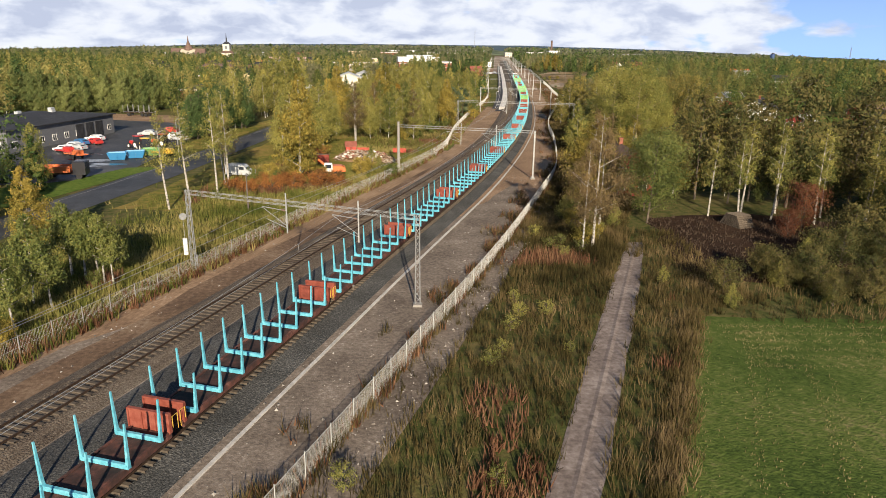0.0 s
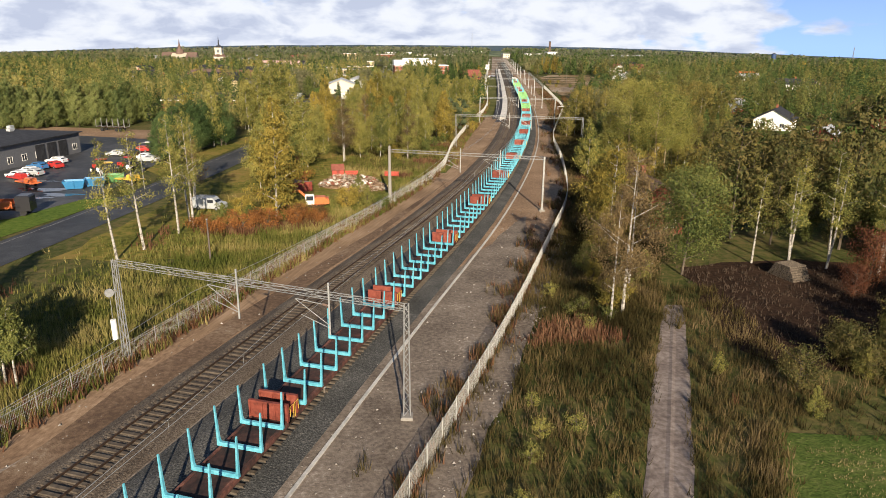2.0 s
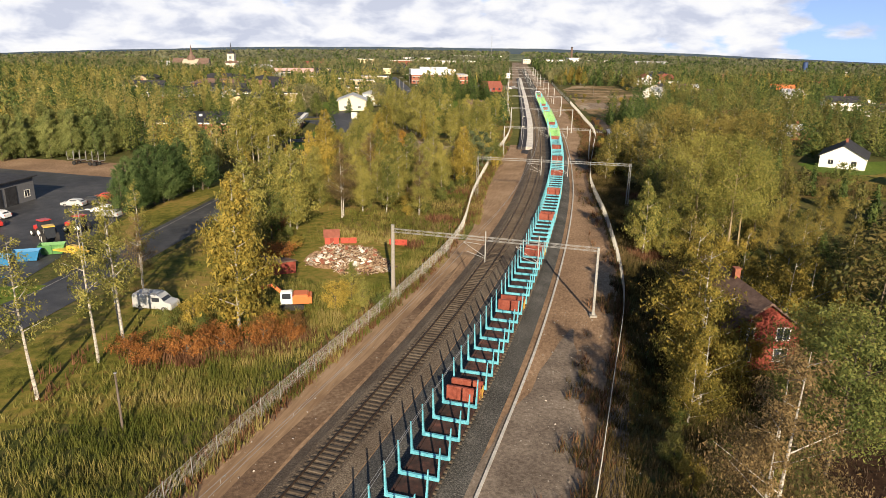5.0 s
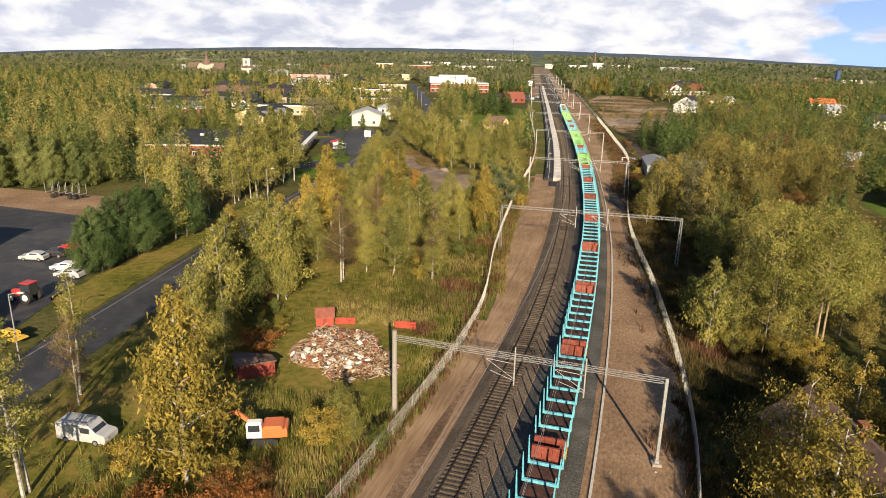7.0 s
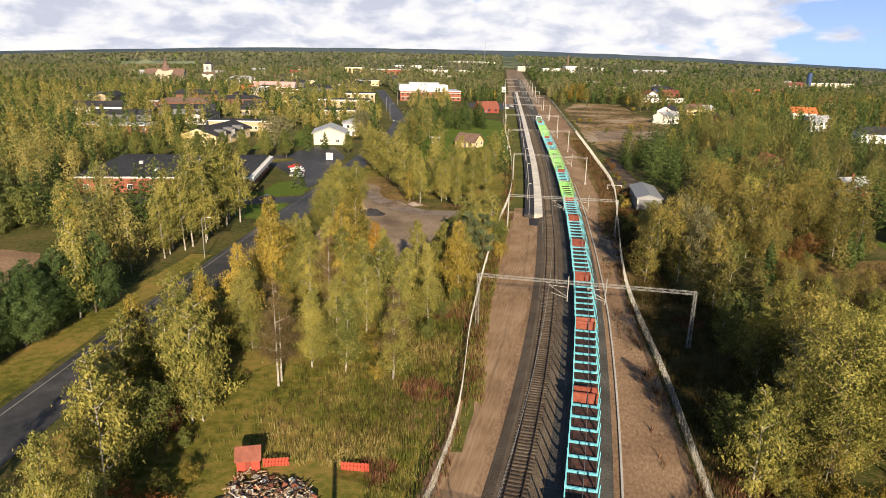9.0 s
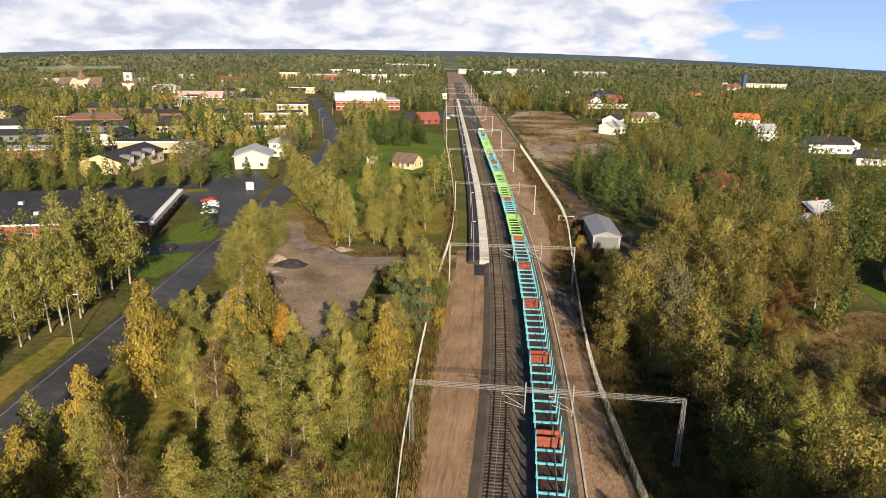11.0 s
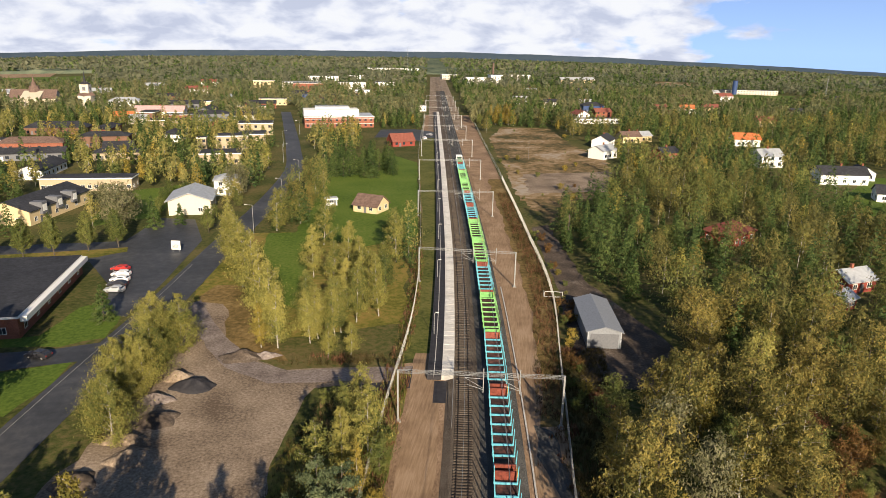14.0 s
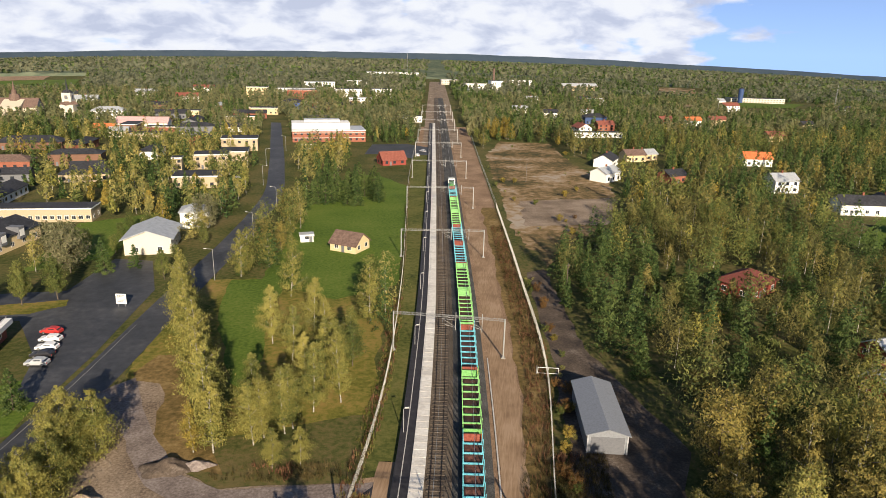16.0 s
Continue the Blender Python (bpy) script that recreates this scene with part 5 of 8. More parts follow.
part("opening", Geo().box(-1.2, -3.5, 14, 1.2, -3.38, 17), M_greywall, bt, "dark bell opening")
part("opening", Geo().box(3.38, -1.2, 14, 3.5, 1.2, 17), M_greywall, bt, "dark bell opening")
part("spire", Geo().tube((0, 0, 19), (0, 0, 21), 4.2, 2.0, 8).tube((0, 0, 21), (0, 0, 30), 0.9, 0.06, 8), M_roof, bt)
# further houses of the town, scattered by rule
rng = random.Random(5)
WALLS = [M_white, M_brownwall, M_yellowwall, M_brownwall, M_brick, M_brownwall, M_greywall, M_brownwall]
ROOFS = [M_roof, M_roof, M_roof, M_roof, M_roof, M_roof_grey]
HOUSES = []
for gx, gy, w in ((-150, 395, 30), (-128, 440, 26), (-168, 440, 28), (-150, 478, 30), (-112, 480, 20), (-196, 470, 26), (-132, 520, 24), (-175, 520, 28), (-215, 520, 24), (-104, 545, 18), (-150, 570, 26),
                  (-128, 612, 22), (-106, 640, 24), (-85, 660, 18), (-150, 650, 20), (-92, 600, 16), (-120, 690, 30), (-92, 722, 22), (-90, 750, 26), (-30, 700, 22), (-40, 780, 30), (-150, 740, 24), (-20, 840, 40),
                  (-10, 900, 24), (-60, 860, 30), (-130, 820, 20), (-180, 800, 20), (-305, 780, 20), (-300, 660, 18), (-250, 560, 22), (-280, 600, 18)):
    wm, rm = rng.choice(WALLS), rng.choice(ROOFS)
    kind = rng.choice(("gable", "flat", "hip"))
    HOUSES.append((gx, gy, w))
    house(gx, gy, rng.choice((4, 8, 94, 12)), w, rng.uniform(9, 12), rng.choice((3.4, 4.2, 5.8)), kind, wm, rm,
          {M_white: "white", M_yellowwall: "pale yellow brick", M_cream: "cream rendered", M_brick: "red brick", M_greywall: "dark grey", M_brownwall: "dark brown wooden"}[wm] + " town house among the trees",
          pitch=0.4, cols=max(3, int(w / 4)), group="town houses", chimney=kind == "gable")
for x, y, r, w, d, h, kind, wm, rm, lab in (
        (108, 234, 58, 15, 11, 3.2, "gable", M_white, M_roof, "white-gabled bungalow with a dark roof"),
        (107, 203, 40, 6.5, 6, 2.6, "gable", M_falun, M_roof_grey, "small dark red outbuilding with a grey roof"),
        (131, 197, -70, 14, 10, 3.2, "gable", M_white, M_roof, "white house with a black roof"),
        (146, 232, 20, 12, 9, 3.0, "gable", M_falun, M_roof_brown, "dark red wooden house behind trees"),
        (111, 280, 30, 6, 5, 2.6, "gable", M_falun, M_tin, "small red shed with a white sheet roof"),
        (172, 650, 4, 36, 9, 3.4, "flat", M_white, M_roof, "long low white building"),
        (166, 668, -80, 13, 10, 5.0, "gable", M_white, M_roof_red, "white house with a red roof"),
        (190, 690, 10, 14, 9, 5.0, "gable", M_brick, M_roof_red, "red house beyond the clearing"),
        (139, 528, 60, 16, 10, 4.0, "gable", M_white, M_roof, "white house with black roof at the clearing"),
        (160, 545, 10, 12, 9, 4.0, "gable", M_cream, M_roof_brown, "cream house behind birches"),
        (227, 534, -8, 15, 11, 4.2, "gable", M_white, M_roof_orange, "white house with a bright orange tile roof"),
        (199, 462, 5, 12, 10, 5.6, "gable", M_white, M_roof_grey, "white two-storey house with a balcony and grey roof"),
        (208, 420, -8, 20, 10, 4.4, "gable", M_white, M_roof, "large white house with a dark roof"),
        (224, 428, 80, 9, 8, 3.6, "gable", M_white, M_roof, "white garage with a gable front"),
        (206, 384, -25, 14, 9, 3.4, "gable", M_white, M_roof, "low white house with a dark roof"),
        (113, 333, 35, 13, 10, 3.2, "hip", M_falun, M_oldroof, "dark red-roofed house deep in the trees"),
        (122, 292, 15, 9, 7, 3.0, "gable", M_falun, M_tin, "red cottage under tall birches"),
        (300, 640, 5, 14, 10, 4, "gable", M_cream, M_roof_red, "cream house with a red roof"),
        (282, 735, 5, 14, 10, 4.5, "gable", M_white, M_roof_orange, "white house with an orange roof"),
        (262, 745, 15, 13, 9, 4, "gable", M_brick, M_roof_red, "red house among the dense woods"),
        (410, 640, 20, 13, 10, 4, "gable", M_white, M_roof_red, "white house with a red roof in the woods"),
        (375, 720, 10, 12, 9, 4, "gable", M_cream, M_roof, "cream house among the dense woods"),
        (210, 800, 10, 12, 9, 4, "gable", M_white, M_roof_grey, "white house in the woods"),
        (150, 820, 10, 16, 9, 5, "gable", M_white, M_roof_grey, "white house near the line"),
        (400, 900, 12, 20, 11, 6, "gable", M_white, M_roof_red, "white farmhouse by the fields"),
        (520, 880, 12, 20, 11, 6, "gable", M_white, M_roof, "white farmhouse by the fields"),
        (250, 950, 12, 16, 11, 6, "gable", M_cream, M_roof, "cream farmhouse in the woods"),
        (-330, 820, 12, 16, 11, 6, "gable", M_white, M_roof_grey, "white house near the church"),
        (-260, 850, 12, 22, 11, 6, "gable", M_white, M_roof_grey, "white house near the church"),
        (-180, 900, 12, 22, 11, 6, "gable", M_white, M_roof_red, "white house with a red roof in the town"),
        (-70, 960, 6, 34, 14, 10, "flat", M_brick, M_roof, "three-storey brick apartment block"),
        (-20, 985, 6, 30, 14, 10, "flat", M_white, M_roof, "three-storey white apartment block"),
        (18, 1000, 6, 22, 14, 10, "flat", M_white, M_roof, "three-storey white apartment block"),
        (40, 1545, 4, 100, 30, 9, "flat", M_white, M_roof_grey, "very long white factory hall far off"),
        (150, 1150, 10, 30, 16, 11, "flat", M_white, M_roof, "white mill buildings by the line"),
        (185, 1180, 10, 18, 16, 14, "flat", M_white, M_roof, "white mill buildings by the line"),
        (536, 1090, -6, 74, 20, 6, "flat", M_ivory, M_roof, "long white farm hall beside a blue silo"),
        (330, 1250, 12, 60, 14, 7, "gable", M_cream, M_roof_grey, "long pale barn by the fields")):
    HOUSES.append((x, y, w))
    house(x, y, r, w, d, h, kind, wm, rm, lab, pitch=0.55, cols=max(2, int(w / 4)), rows=2 if h > 4.6 else 1, chimney=(kind == "gable"))
for x, y, r, w, d, h, kind, wm, rm, lab in (
        (-113, 486, 12, 13, 11, 4.6, "gable", M_cream, M_roof, "cream house with a dark roof behind birches"),
        (-178, 572, 8, 34, 12, 4.0, "hip", M_brownwall, M_roof, "wide dark-roofed care home in the town"),
        (-163, 508, 8, 30, 10, 3.8, "hip", M_brick, M_roof_brown, "low brick row with a brown roof"),
        (-195, 733, 5, 26, 12, 6.0, "hip", M_white, M_roof_grey, "white two-storey house near the bell tower"),
        (-148, 668, 4, 34, 14, 4.6, "gable", M_white, M_roof_pink, "long white hall with a faded pink roof"),
        (-166, 645, 8, 13, 9, 3.6, "gable", M_brick, M_roof_orange, "brick house with an orange roof"),
        (-150, 626, 8, 12, 9, 3.8, "gable", M_ivory, M_roof_grey, "ivory gabled house in the town"),
        (-128, 653, 4, 26, 10, 3.6, "flat", M_brick, M_roof, "low brick shop with a black flat roof"),
        (-142, 748, 4, 24, 10, 5.5, "flat", M_cream, M_roof, "cream apartment house among trees"),
        (-66, 832, 4, 20, 12, 6.5, "hip", M_siloblue, M_roof, "dark blue clad hall at the street's end"),
        (-84, 783, 4, 24, 12, 5.5, "flat", M_cream, M_roof, "cream brick house along the street"),
        (-124, 985, 5, 24, 13, 11, "flat", M_cream, M_roof, "cream three-storey apartment house"),
        (-82, 995, 5, 44, 14, 9, "flat", M_white, M_roof_grey, "long white apartment house"),
        (-64, 1108, 5, 40, 14, 11, "flat", M_white, M_roof_grey, "white apartment house at the town's edge"),
        (-4, 905, 5, 24, 11, 6, "flat", M_white, M_roof_grey, "white house at the town's edge"),
        (-24.5, 576, 8, 9, 6, 3.4, "flat", M_greywall, M_roof, "dark flat-roofed kiosk before the hall"),
        (125, 486, 40, 13, 9, 4.4, "gable", M_white, M_roof_grey, "white gabled house at the clearing's edge"),
        (167, 550, 15, 16, 9, 3.6, "gable", M_cream, M_roof_grey, "cream house behind thin birches"),
        (157, 483, 20, 11, 9, 3.8, "gable", M_brick, M_roof, "brick cottage deep in the wood"),
        (198, 742, 8, 20, 11, 5.5, "hip", M_siloblue, M_roof, "dark blue house beyond the clearing"),
        (190, 960, 8, 16, 10, 5, "gable", M_white, M_roof_grey, "white house among far trees"),
        (171, 785, 8, 16, 10, 5, "gable", M_white, M_roof, "white house among far trees"),
        (306, 740, 8, 16, 10, 5, "gable", M_cream, M_roof_red, "cream house with a red roof among trees"),
        (153, 1172, 8, 24, 12, 10, "flat", M_white, M_roof_grey, "white mill building by the line"),
        (262, 946, 8, 18, 10, 5, "gable", M_white, M_roof_grey, "white house among far trees"),
        (340, 870, 8, 18, 10, 5, "gable", M_ivory, M_roof_brown, "ivory house among far trees"),
        (440, 1010, 8, 20, 10, 5, "gable", M_white, M_roof_grey, "white house among far trees"),
        (-240, 960, 8, 22, 11, 6, "gable", M_white, M_roof_grey, "white house among far trees"),
        (-200, 1050, 8, 24, 11, 6, "gable", M_white, M_roof_red, "white house among far trees"),
        (-300, 930, 8, 20, 11, 5, "gable", M_cream, M_roof, "cream house among far trees"),
        (-20, 1240, 8, 30, 12, 7, "flat", M_white, M_roof_grey, "white hall among far trees"),
        (250, 1330, 8, 40, 14, 9, "flat", M_white, M_roof_grey, "white works hall among far trees"),
        (130, 1310, 8, 30, 12, 8, "flat", M_ivory, M_roof_grey, "ivory works hall among far trees")):
    HOUSES.append((x, y, w))
    house(x, y, r, w, d, h, kind, wm, rm, lab, pitch=0.5, cols=max(2, int(w / 4)), rows=max(1, int(h / 2.8)), chimney=(kind == "gable"), group="town houses")
HOUSES += [(30.9, 112.3, 15), (31, 126, 8), (-97, 157, 36), (-81, 289, 46), (-98, 372, 30), (-97, 410, 32), (-51, 376, 16), (-45, 402, 9), (8, 373, 9), (-17, 622, 48), (-268, 740, 36), (-226, 735, 12), (23, 528, 14), (41, 735, 19)]
HOUSES += [(x, y, max(w, d)) for x, y, w, d, h in TOWN]
silo = thing("silo", pose(505, 1072, land(505, 1072)), "tall dark blue tower silo", "silo")
part("shell", Geo().tube((0, 0, 0), (0, 0, 19), 3.4, 3.4, 16), M_siloblue, silo)
part("cap", Geo().tube((0, 0, 19), (0, 0, 20.4), 3.6, 1.0, 16), M_roof, silo)
chim = thing("factory_chimney", pose(191, 1236, land(191, 1236)), "dark factory chimney above the woods", "chimney")
part("stack", Geo().tube((0, 0, 0), (0, 0, 30), 2.0, 1.5, 12), M_roof_brown, chim)
part("rim", Geo().tube((0, 0, 30), (0, 0, 31), 1.8, 1.8, 12), M_roof, chim)
for x, y, h in ((524, 901, 27), (66, 1467, 48)):
    mt = thing("radio_mast", pose(x, y, land(x, y)), "thin lattice radio mast", "mast", "radio masts")
    g = Geo()
    lattice(g, (0, 0, 0), (0, 0, h), 1.2, 0.6, 18, 0.14)
    part("lattice", g, M_galv, mt)
    part("aerial", Geo().tube((0, 0, h), (0, 0, h + 4), 0.12), M_galv, mt)

# zinc shed by the line
sh = thing("equipment_shed", pose(53.5, 270.5, 0, 0, 0, -8), "zinc-clad equipment shed with a low gable roof", "shed")
part("wall", Geo().prism([(-8.5, 0.1), (8.5, 0.1), (8.5, 3.4), (-8.5, 3.4)], -3.1, 3.1).add([(-3.1, -8.5, 3.4), (3.1, -8.5, 3.4), (0, -8.5, 4.3), (-3.1, 8.5, 3.4), (3.1, 8.5, 3.4), (0, 8.5, 4.3)], [(0, 1, 2), (5, 4, 3)]), M_shedtin_shaded, sh)
part("roof", Geo().add([(-3.5, -8.9, 3.35), (0, -8.9, 4.40), (3.5, -8.9, 3.35), (-3.5, 8.9, 3.35), (0, 8.9, 4.40), (3.5, 8.9, 3.35), (-3.5, -8.9, 3.47), (0, -8.9, 4.52), (3.5, -8.9, 3.47), (-3.5, 8.9, 3.47), (0, 8.9, 4.52), (3.5, 8.9, 3.47)],
                       [(0, 3, 4, 1), (1, 4, 5, 2), (6, 7, 10, 9), (7, 8, 11, 10), (0, 1, 7, 6), (1, 2, 8, 7), (3, 9, 10, 4), (4, 10, 11, 5), (0, 6, 9, 3), (2, 5, 11, 8)]), M_shedtin_shaded, sh)
part("roller_door", Geo().box(-2.6, -8.56, 0.1, 2.6, -8.505, 3.0), M_greywall, sh, "grey roller door")
part("corner_trim", Geo().box(-3.16, -8.6, 0.1, -2.95, -8.5, 3.5).box(2.95, -8.6, 0.1, 3.16, -8.5, 3.5), M_roof_grey, sh)
gt = thing("lane_gate", pose(47.5, 289, 0, 0, 0, -10), "white barred steel gate across the lane", "gate")
part("gate_frame", Geo().beam((0, 0, .3), (4, 0, .3), .08).beam((0, 0, 1.5), (4, 0, 1.5), .08).beam((0, 0, .26), (0, 0, 1.54), .08).beam((4, 0, .26), (4, 0, 1.54), .08).beam((2, 0, .3), (2, 0, 1.5), .06), M_white, gt)
part("post", Geo().tube((-.2, 0, 0), (-.2, 0, 1.8), .08), M_galv, gt)
# old red house under the trees, woodpile
house(30.0, 113.2, 93, 15, 7.2, 4.5, "gable", M_falun, M_roof_brown, "old dark red wooden house with white window frames under trees", pitch=0.72, cols=3, rows=2, chimney=True)
wp = thing("log_pile", pose(40, 88, 0, 0, 0, 20), "stacked birch firewood logs", "log pile")
lm = Geo().tube((-1.2, 0, 0), (1.2, 0, 0), 0.13, 0.12, 7).mesh("log", M_bark)
for r in range(7):
    for k in range(14 - r):
        part("log", lm, None, wp, at=pose(0, k * 0.27 + r * 0.13 - 1.8, 0.14 + r * 0.23, 0, 0, (k * 7 + r * 3) % 5 - 2))
# sign at the crossing
sg = thing("notice_board", pose(-43, 327, 0, 0, 0, -8) @ Matrix.Scale(0.72, 4), "white roadside notice board on two posts", "notice board")
part("board", Geo().slab(-1.7, -.1, 1.0, 1.7, .1, 4.4, .04), M_white, sg)
for k in range(6):
    part("lettering_bar", Geo().box(-1.3, -.115, 3.8 - .42 * k, 1.3 - .3 * (k % 3), -.102, 3.98 - .42 * k), M_greywall, sg)
for x in (-1.2, 1.2):
    part("post", Geo().tube((x, 0, 0), (x, 0, 1.0), .07), M_galv, sg)

# ---- vehicles ----


def car(x, y, rot, paint, label, name="car", L=4.3, W=1.75, H=1.45, z=0.06):
    c = thing(name, pose(x, y, z, 0, 0, rot), label, name.replace("_", " "), "parked cars" if name == "car" else "")
    h0 = 0.28
    van = name == "van"
    if van:
        side = [(-L / 2, h0), (L / 2, h0), (L / 2, 0.95), (L / 2 - 0.25, 1.12), (L / 2 - 0.95, H * 0.62), (L / 2 - 1.65, H), (-L / 2 + 0.1, H), (-L / 2, H - .25)]
    else:
        side = [(-L / 2, h0), (L / 2, h0), (L / 2, 0.68), (L / 2 - 0.12, 0.78), (L / 2 - 1.15, 0.92), (L / 2 - 1.75, H - .04), (L / 2 - 2.2, H), (-L / 2 + 1.0, H), (-L / 2 + .25, 0.98), (-L / 2, 0.9)]
    bm = bmesh.new()
    ring = []
    for s, f in ((-1, 1.0), (1, 1.0)):
        ring.append([bm.verts.new((s * W / 2 * (1.0 if zz < 1.0 else (0.93 if van else 0.82)), yy, zz)) for yy, zz in side])
    n = len(side)
    bm.faces.new(ring[0]), bm.faces.new(ring[1])
    for i in range(n):
        bm.faces.new((ring[0][i], ring[0][(i + 1) % n], ring[1][(i + 1) % n], ring[1][i]))
    bmesh.ops.recalc_face_normals(bm, faces=bm.faces)
    bmesh.ops.bevel(bm, geom=bm.edges[:], offset=0.06, segments=1, affect="EDGES")
    me = bpy.data.meshes.new("body")
    bm.to_mesh(me)
    bm.free()
    me.materials.append(paint)
    part("body", me, None, c)
    top = H - 0.10
    if van:
        part("windscreen", Geo().add([(-W * .40, L / 2 - 1.0, H * .66), (W * .40, L / 2 - 1.0, H * .66), (W * .38, L / 2 - 1.58, top), (-W * .38, L / 2 - 1.58, top)], [(0, 1, 2, 3)]).box(-W * .40, L / 2 - 1.02, H * .63, W * .40, L / 2 - 0.98, H * .66), M_glass, c)
        part("side_window", Geo().box(-W / 2 - .01, L / 2 - 2.4, 1.2, -W / 2 + .08, L / 2 - 1.5, 1.7).box(W / 2 - .08, L / 2 - 2.4, 1.2, W / 2 + .01, L / 2 - 1.5, 1.7), M_glass, c)
        part("roof_rack", Geo().beam((-.7, -L / 2 + .5, H + .12), (-.7, L / 2 - 1.9, H + .12), .05).beam((.7, -L / 2 + .5, H + .12), (.7, L / 2 - 1.9, H + .12), .05).beam((-.8, -.8, H + .08), (.8, -.8, H + .08), .05).beam((-.8, .6, H + .08), (.8, .6, H + .08), .05), M_chrome, c)
    else:
        part("windscreen", Geo().add([(-W * .40, L / 2 - 1.2, .98), (W * .40, L / 2 - 1.2, .98), (W * .37, L / 2 - 1.72, top), (-W * .37, L / 2 - 1.72, top), (-W * .4, L / 2 - 1.1, .98), (W * .4, L / 2 - 1.1, .98)], [(0, 1, 2, 3), (4, 5, 1, 0)]), M_glass, c)
        part("rear_window", Geo().add([(-W * .38, -L / 2 + .33, 1.05), (W * .38, -L / 2 + .33, 1.05), (W * .36, -L / 2 + .88, top), (-W * .36, -L / 2 + .88, top), (-W * .38, -L / 2 + .25, 1.05), (W * .38, -L / 2 + .25, 1.05)], [(0, 1, 2, 3), (4, 5, 1, 0)]), M_glass, c)
        for s in (-1, 1):
            part("side_window", Geo().box(s * W * .455 - .03, -L / 2 + 1.1, .98, s * W * .455 + .03, L / 2 - 1.9, 1.32), M_glass, c)
    for s in (-1, 1):
        part("headlight", Geo().slab(s * W * .36 - .2, L / 2 - .08, .58, s * W * .36 + .2, L / 2 + .015, .76, .02), M_lamp, c)
        part("tail_light", Geo().slab(s * W * .42 - .1, -L / 2 - .015, .62, s * W * .42 + .1, -L / 2 + .08, .86, .02), CAR["red"], c)
        for yy in (-L * .30, L * .30):
            wh = part("wheel", Geo().tube((s * (W / 2 - .2), yy, .31), (s * (W / 2 + .015), yy, .31), .31, n=14), M_tyre, c)
            part("rim", Geo().tube((s * (W / 2 + .0), yy, .31), (s * (W / 2 + .03), yy, .31), .19, n=10), M_chrome, wh)
    return c


car(-35.6, 118.3, -98, CAR["silver"], "silver-white panel van with a roof rack standing in rough grass", "van", 5.0, 1.95, 1.98, 0.0)
for x, y, r, c in ((-81, 151, 70, "blue"), (-78.5, 152.5, 60, "red"), (-80, 146, 80, "white"), (-78, 144, 75, "silver"), (-79.5, 141.5, 70, "white"), (-81, 158, 80, "white"), (-71, 170, 95, "black"), (-70, 174, 95, "red"), (-73, 168, 90, "silver"),
                   (-62.5, 160.5, 85, "silver"), (-65, 163.5, 85, "white")):
    car(x, y, r, CAR[c], c + " hatchback parked in the asphalt yard")
for x, y, r, c in ((-48.0, 297, 88, "silver"), (-48.6, 300.5, 88, "black"), (-49.3, 304, 88, "white"), (-50.4, 308, 88, "white"), (-52, 312, 80, "red"), (-49, 264, 75, "black")):
    car(x, y, r, CAR[c], c + " car parked before the store")
for x, y, r, c in ((38, 555, 10, "white"), (42, 571, 40, "silver"), (-24, 590, 10, "silver"), (-23, 575, 10, "red"), (165, 630, 10, "black"), (-80, 500, 10, "blue"), (-78, 506, 10, "skyblue"), (-48, 485, 80, "silver")):
    car(x, y, r, CAR[c], c + " car parked in town")


def excavator(x, y, rot):
    e = thing("excavator", pose(x, y, 0, 0, 0, rot) @ Matrix.Scale(0.86, 4), "orange tracked excavator with white cab and lowered arm", "excavator")
    for s in (-1, 1):
        part("crawler", Geo().prism([(-1.7, .25), (-1.3, 0), (1.3, 0), (1.7, .25), (1.7, .65), (1.3, .85), (-1.3, .85), (-1.7, .65)], s * 1.05 - .25, s * 1.05 + .25), M_tyre, e, "black crawler track")
    part("undercarriage", Geo().box(-.8, -1.0, .4, .8, 1.0, .95), M_wheel, e)
    part("engine_housing", Geo().slab(-1.2, -2.3, .95, 1.2, -.1, 2.2, .25), CAR["orange"], e)
    part("counterweight", Geo().slab(-1.2, -2.75, 1.0, 1.2, -2.3, 2.0, .2), CAR["orange"], e)
    cb = part("cab", Geo().slab(-1.15, -.1, .95, -.1, 1.5, 2.75, .15), M_white, e, "white operator's cab")
    part("window", Geo().box(-1.17, .1, 1.7, -1.14, 1.3, 2.5).box(-1.05, 1.49, 1.5, -.2, 1.52, 2.5), M_glass, cb)
    part("boom", Geo().beam((.4, .6, 1.4), (.4, 2.6, 3.3), .32, .4).beam((.4, 2.6, 3.3), (.4, 4.2, 2.9), .3, .36), CAR["orange"], e)
    part("arm", Geo().beam((.4, 4.2, 2.95), (.4, 4.9, 1.0), .24, .3), CAR["orange"], e)
    part("bucket", Geo().prism([(4.4, .15), (5.0, .1), (5.3, .7), (4.9, 1.0), (4.6, .9)], -.1, .9), M_wheel, e)
    return e


excavator(-19.6, 119.5, 100)


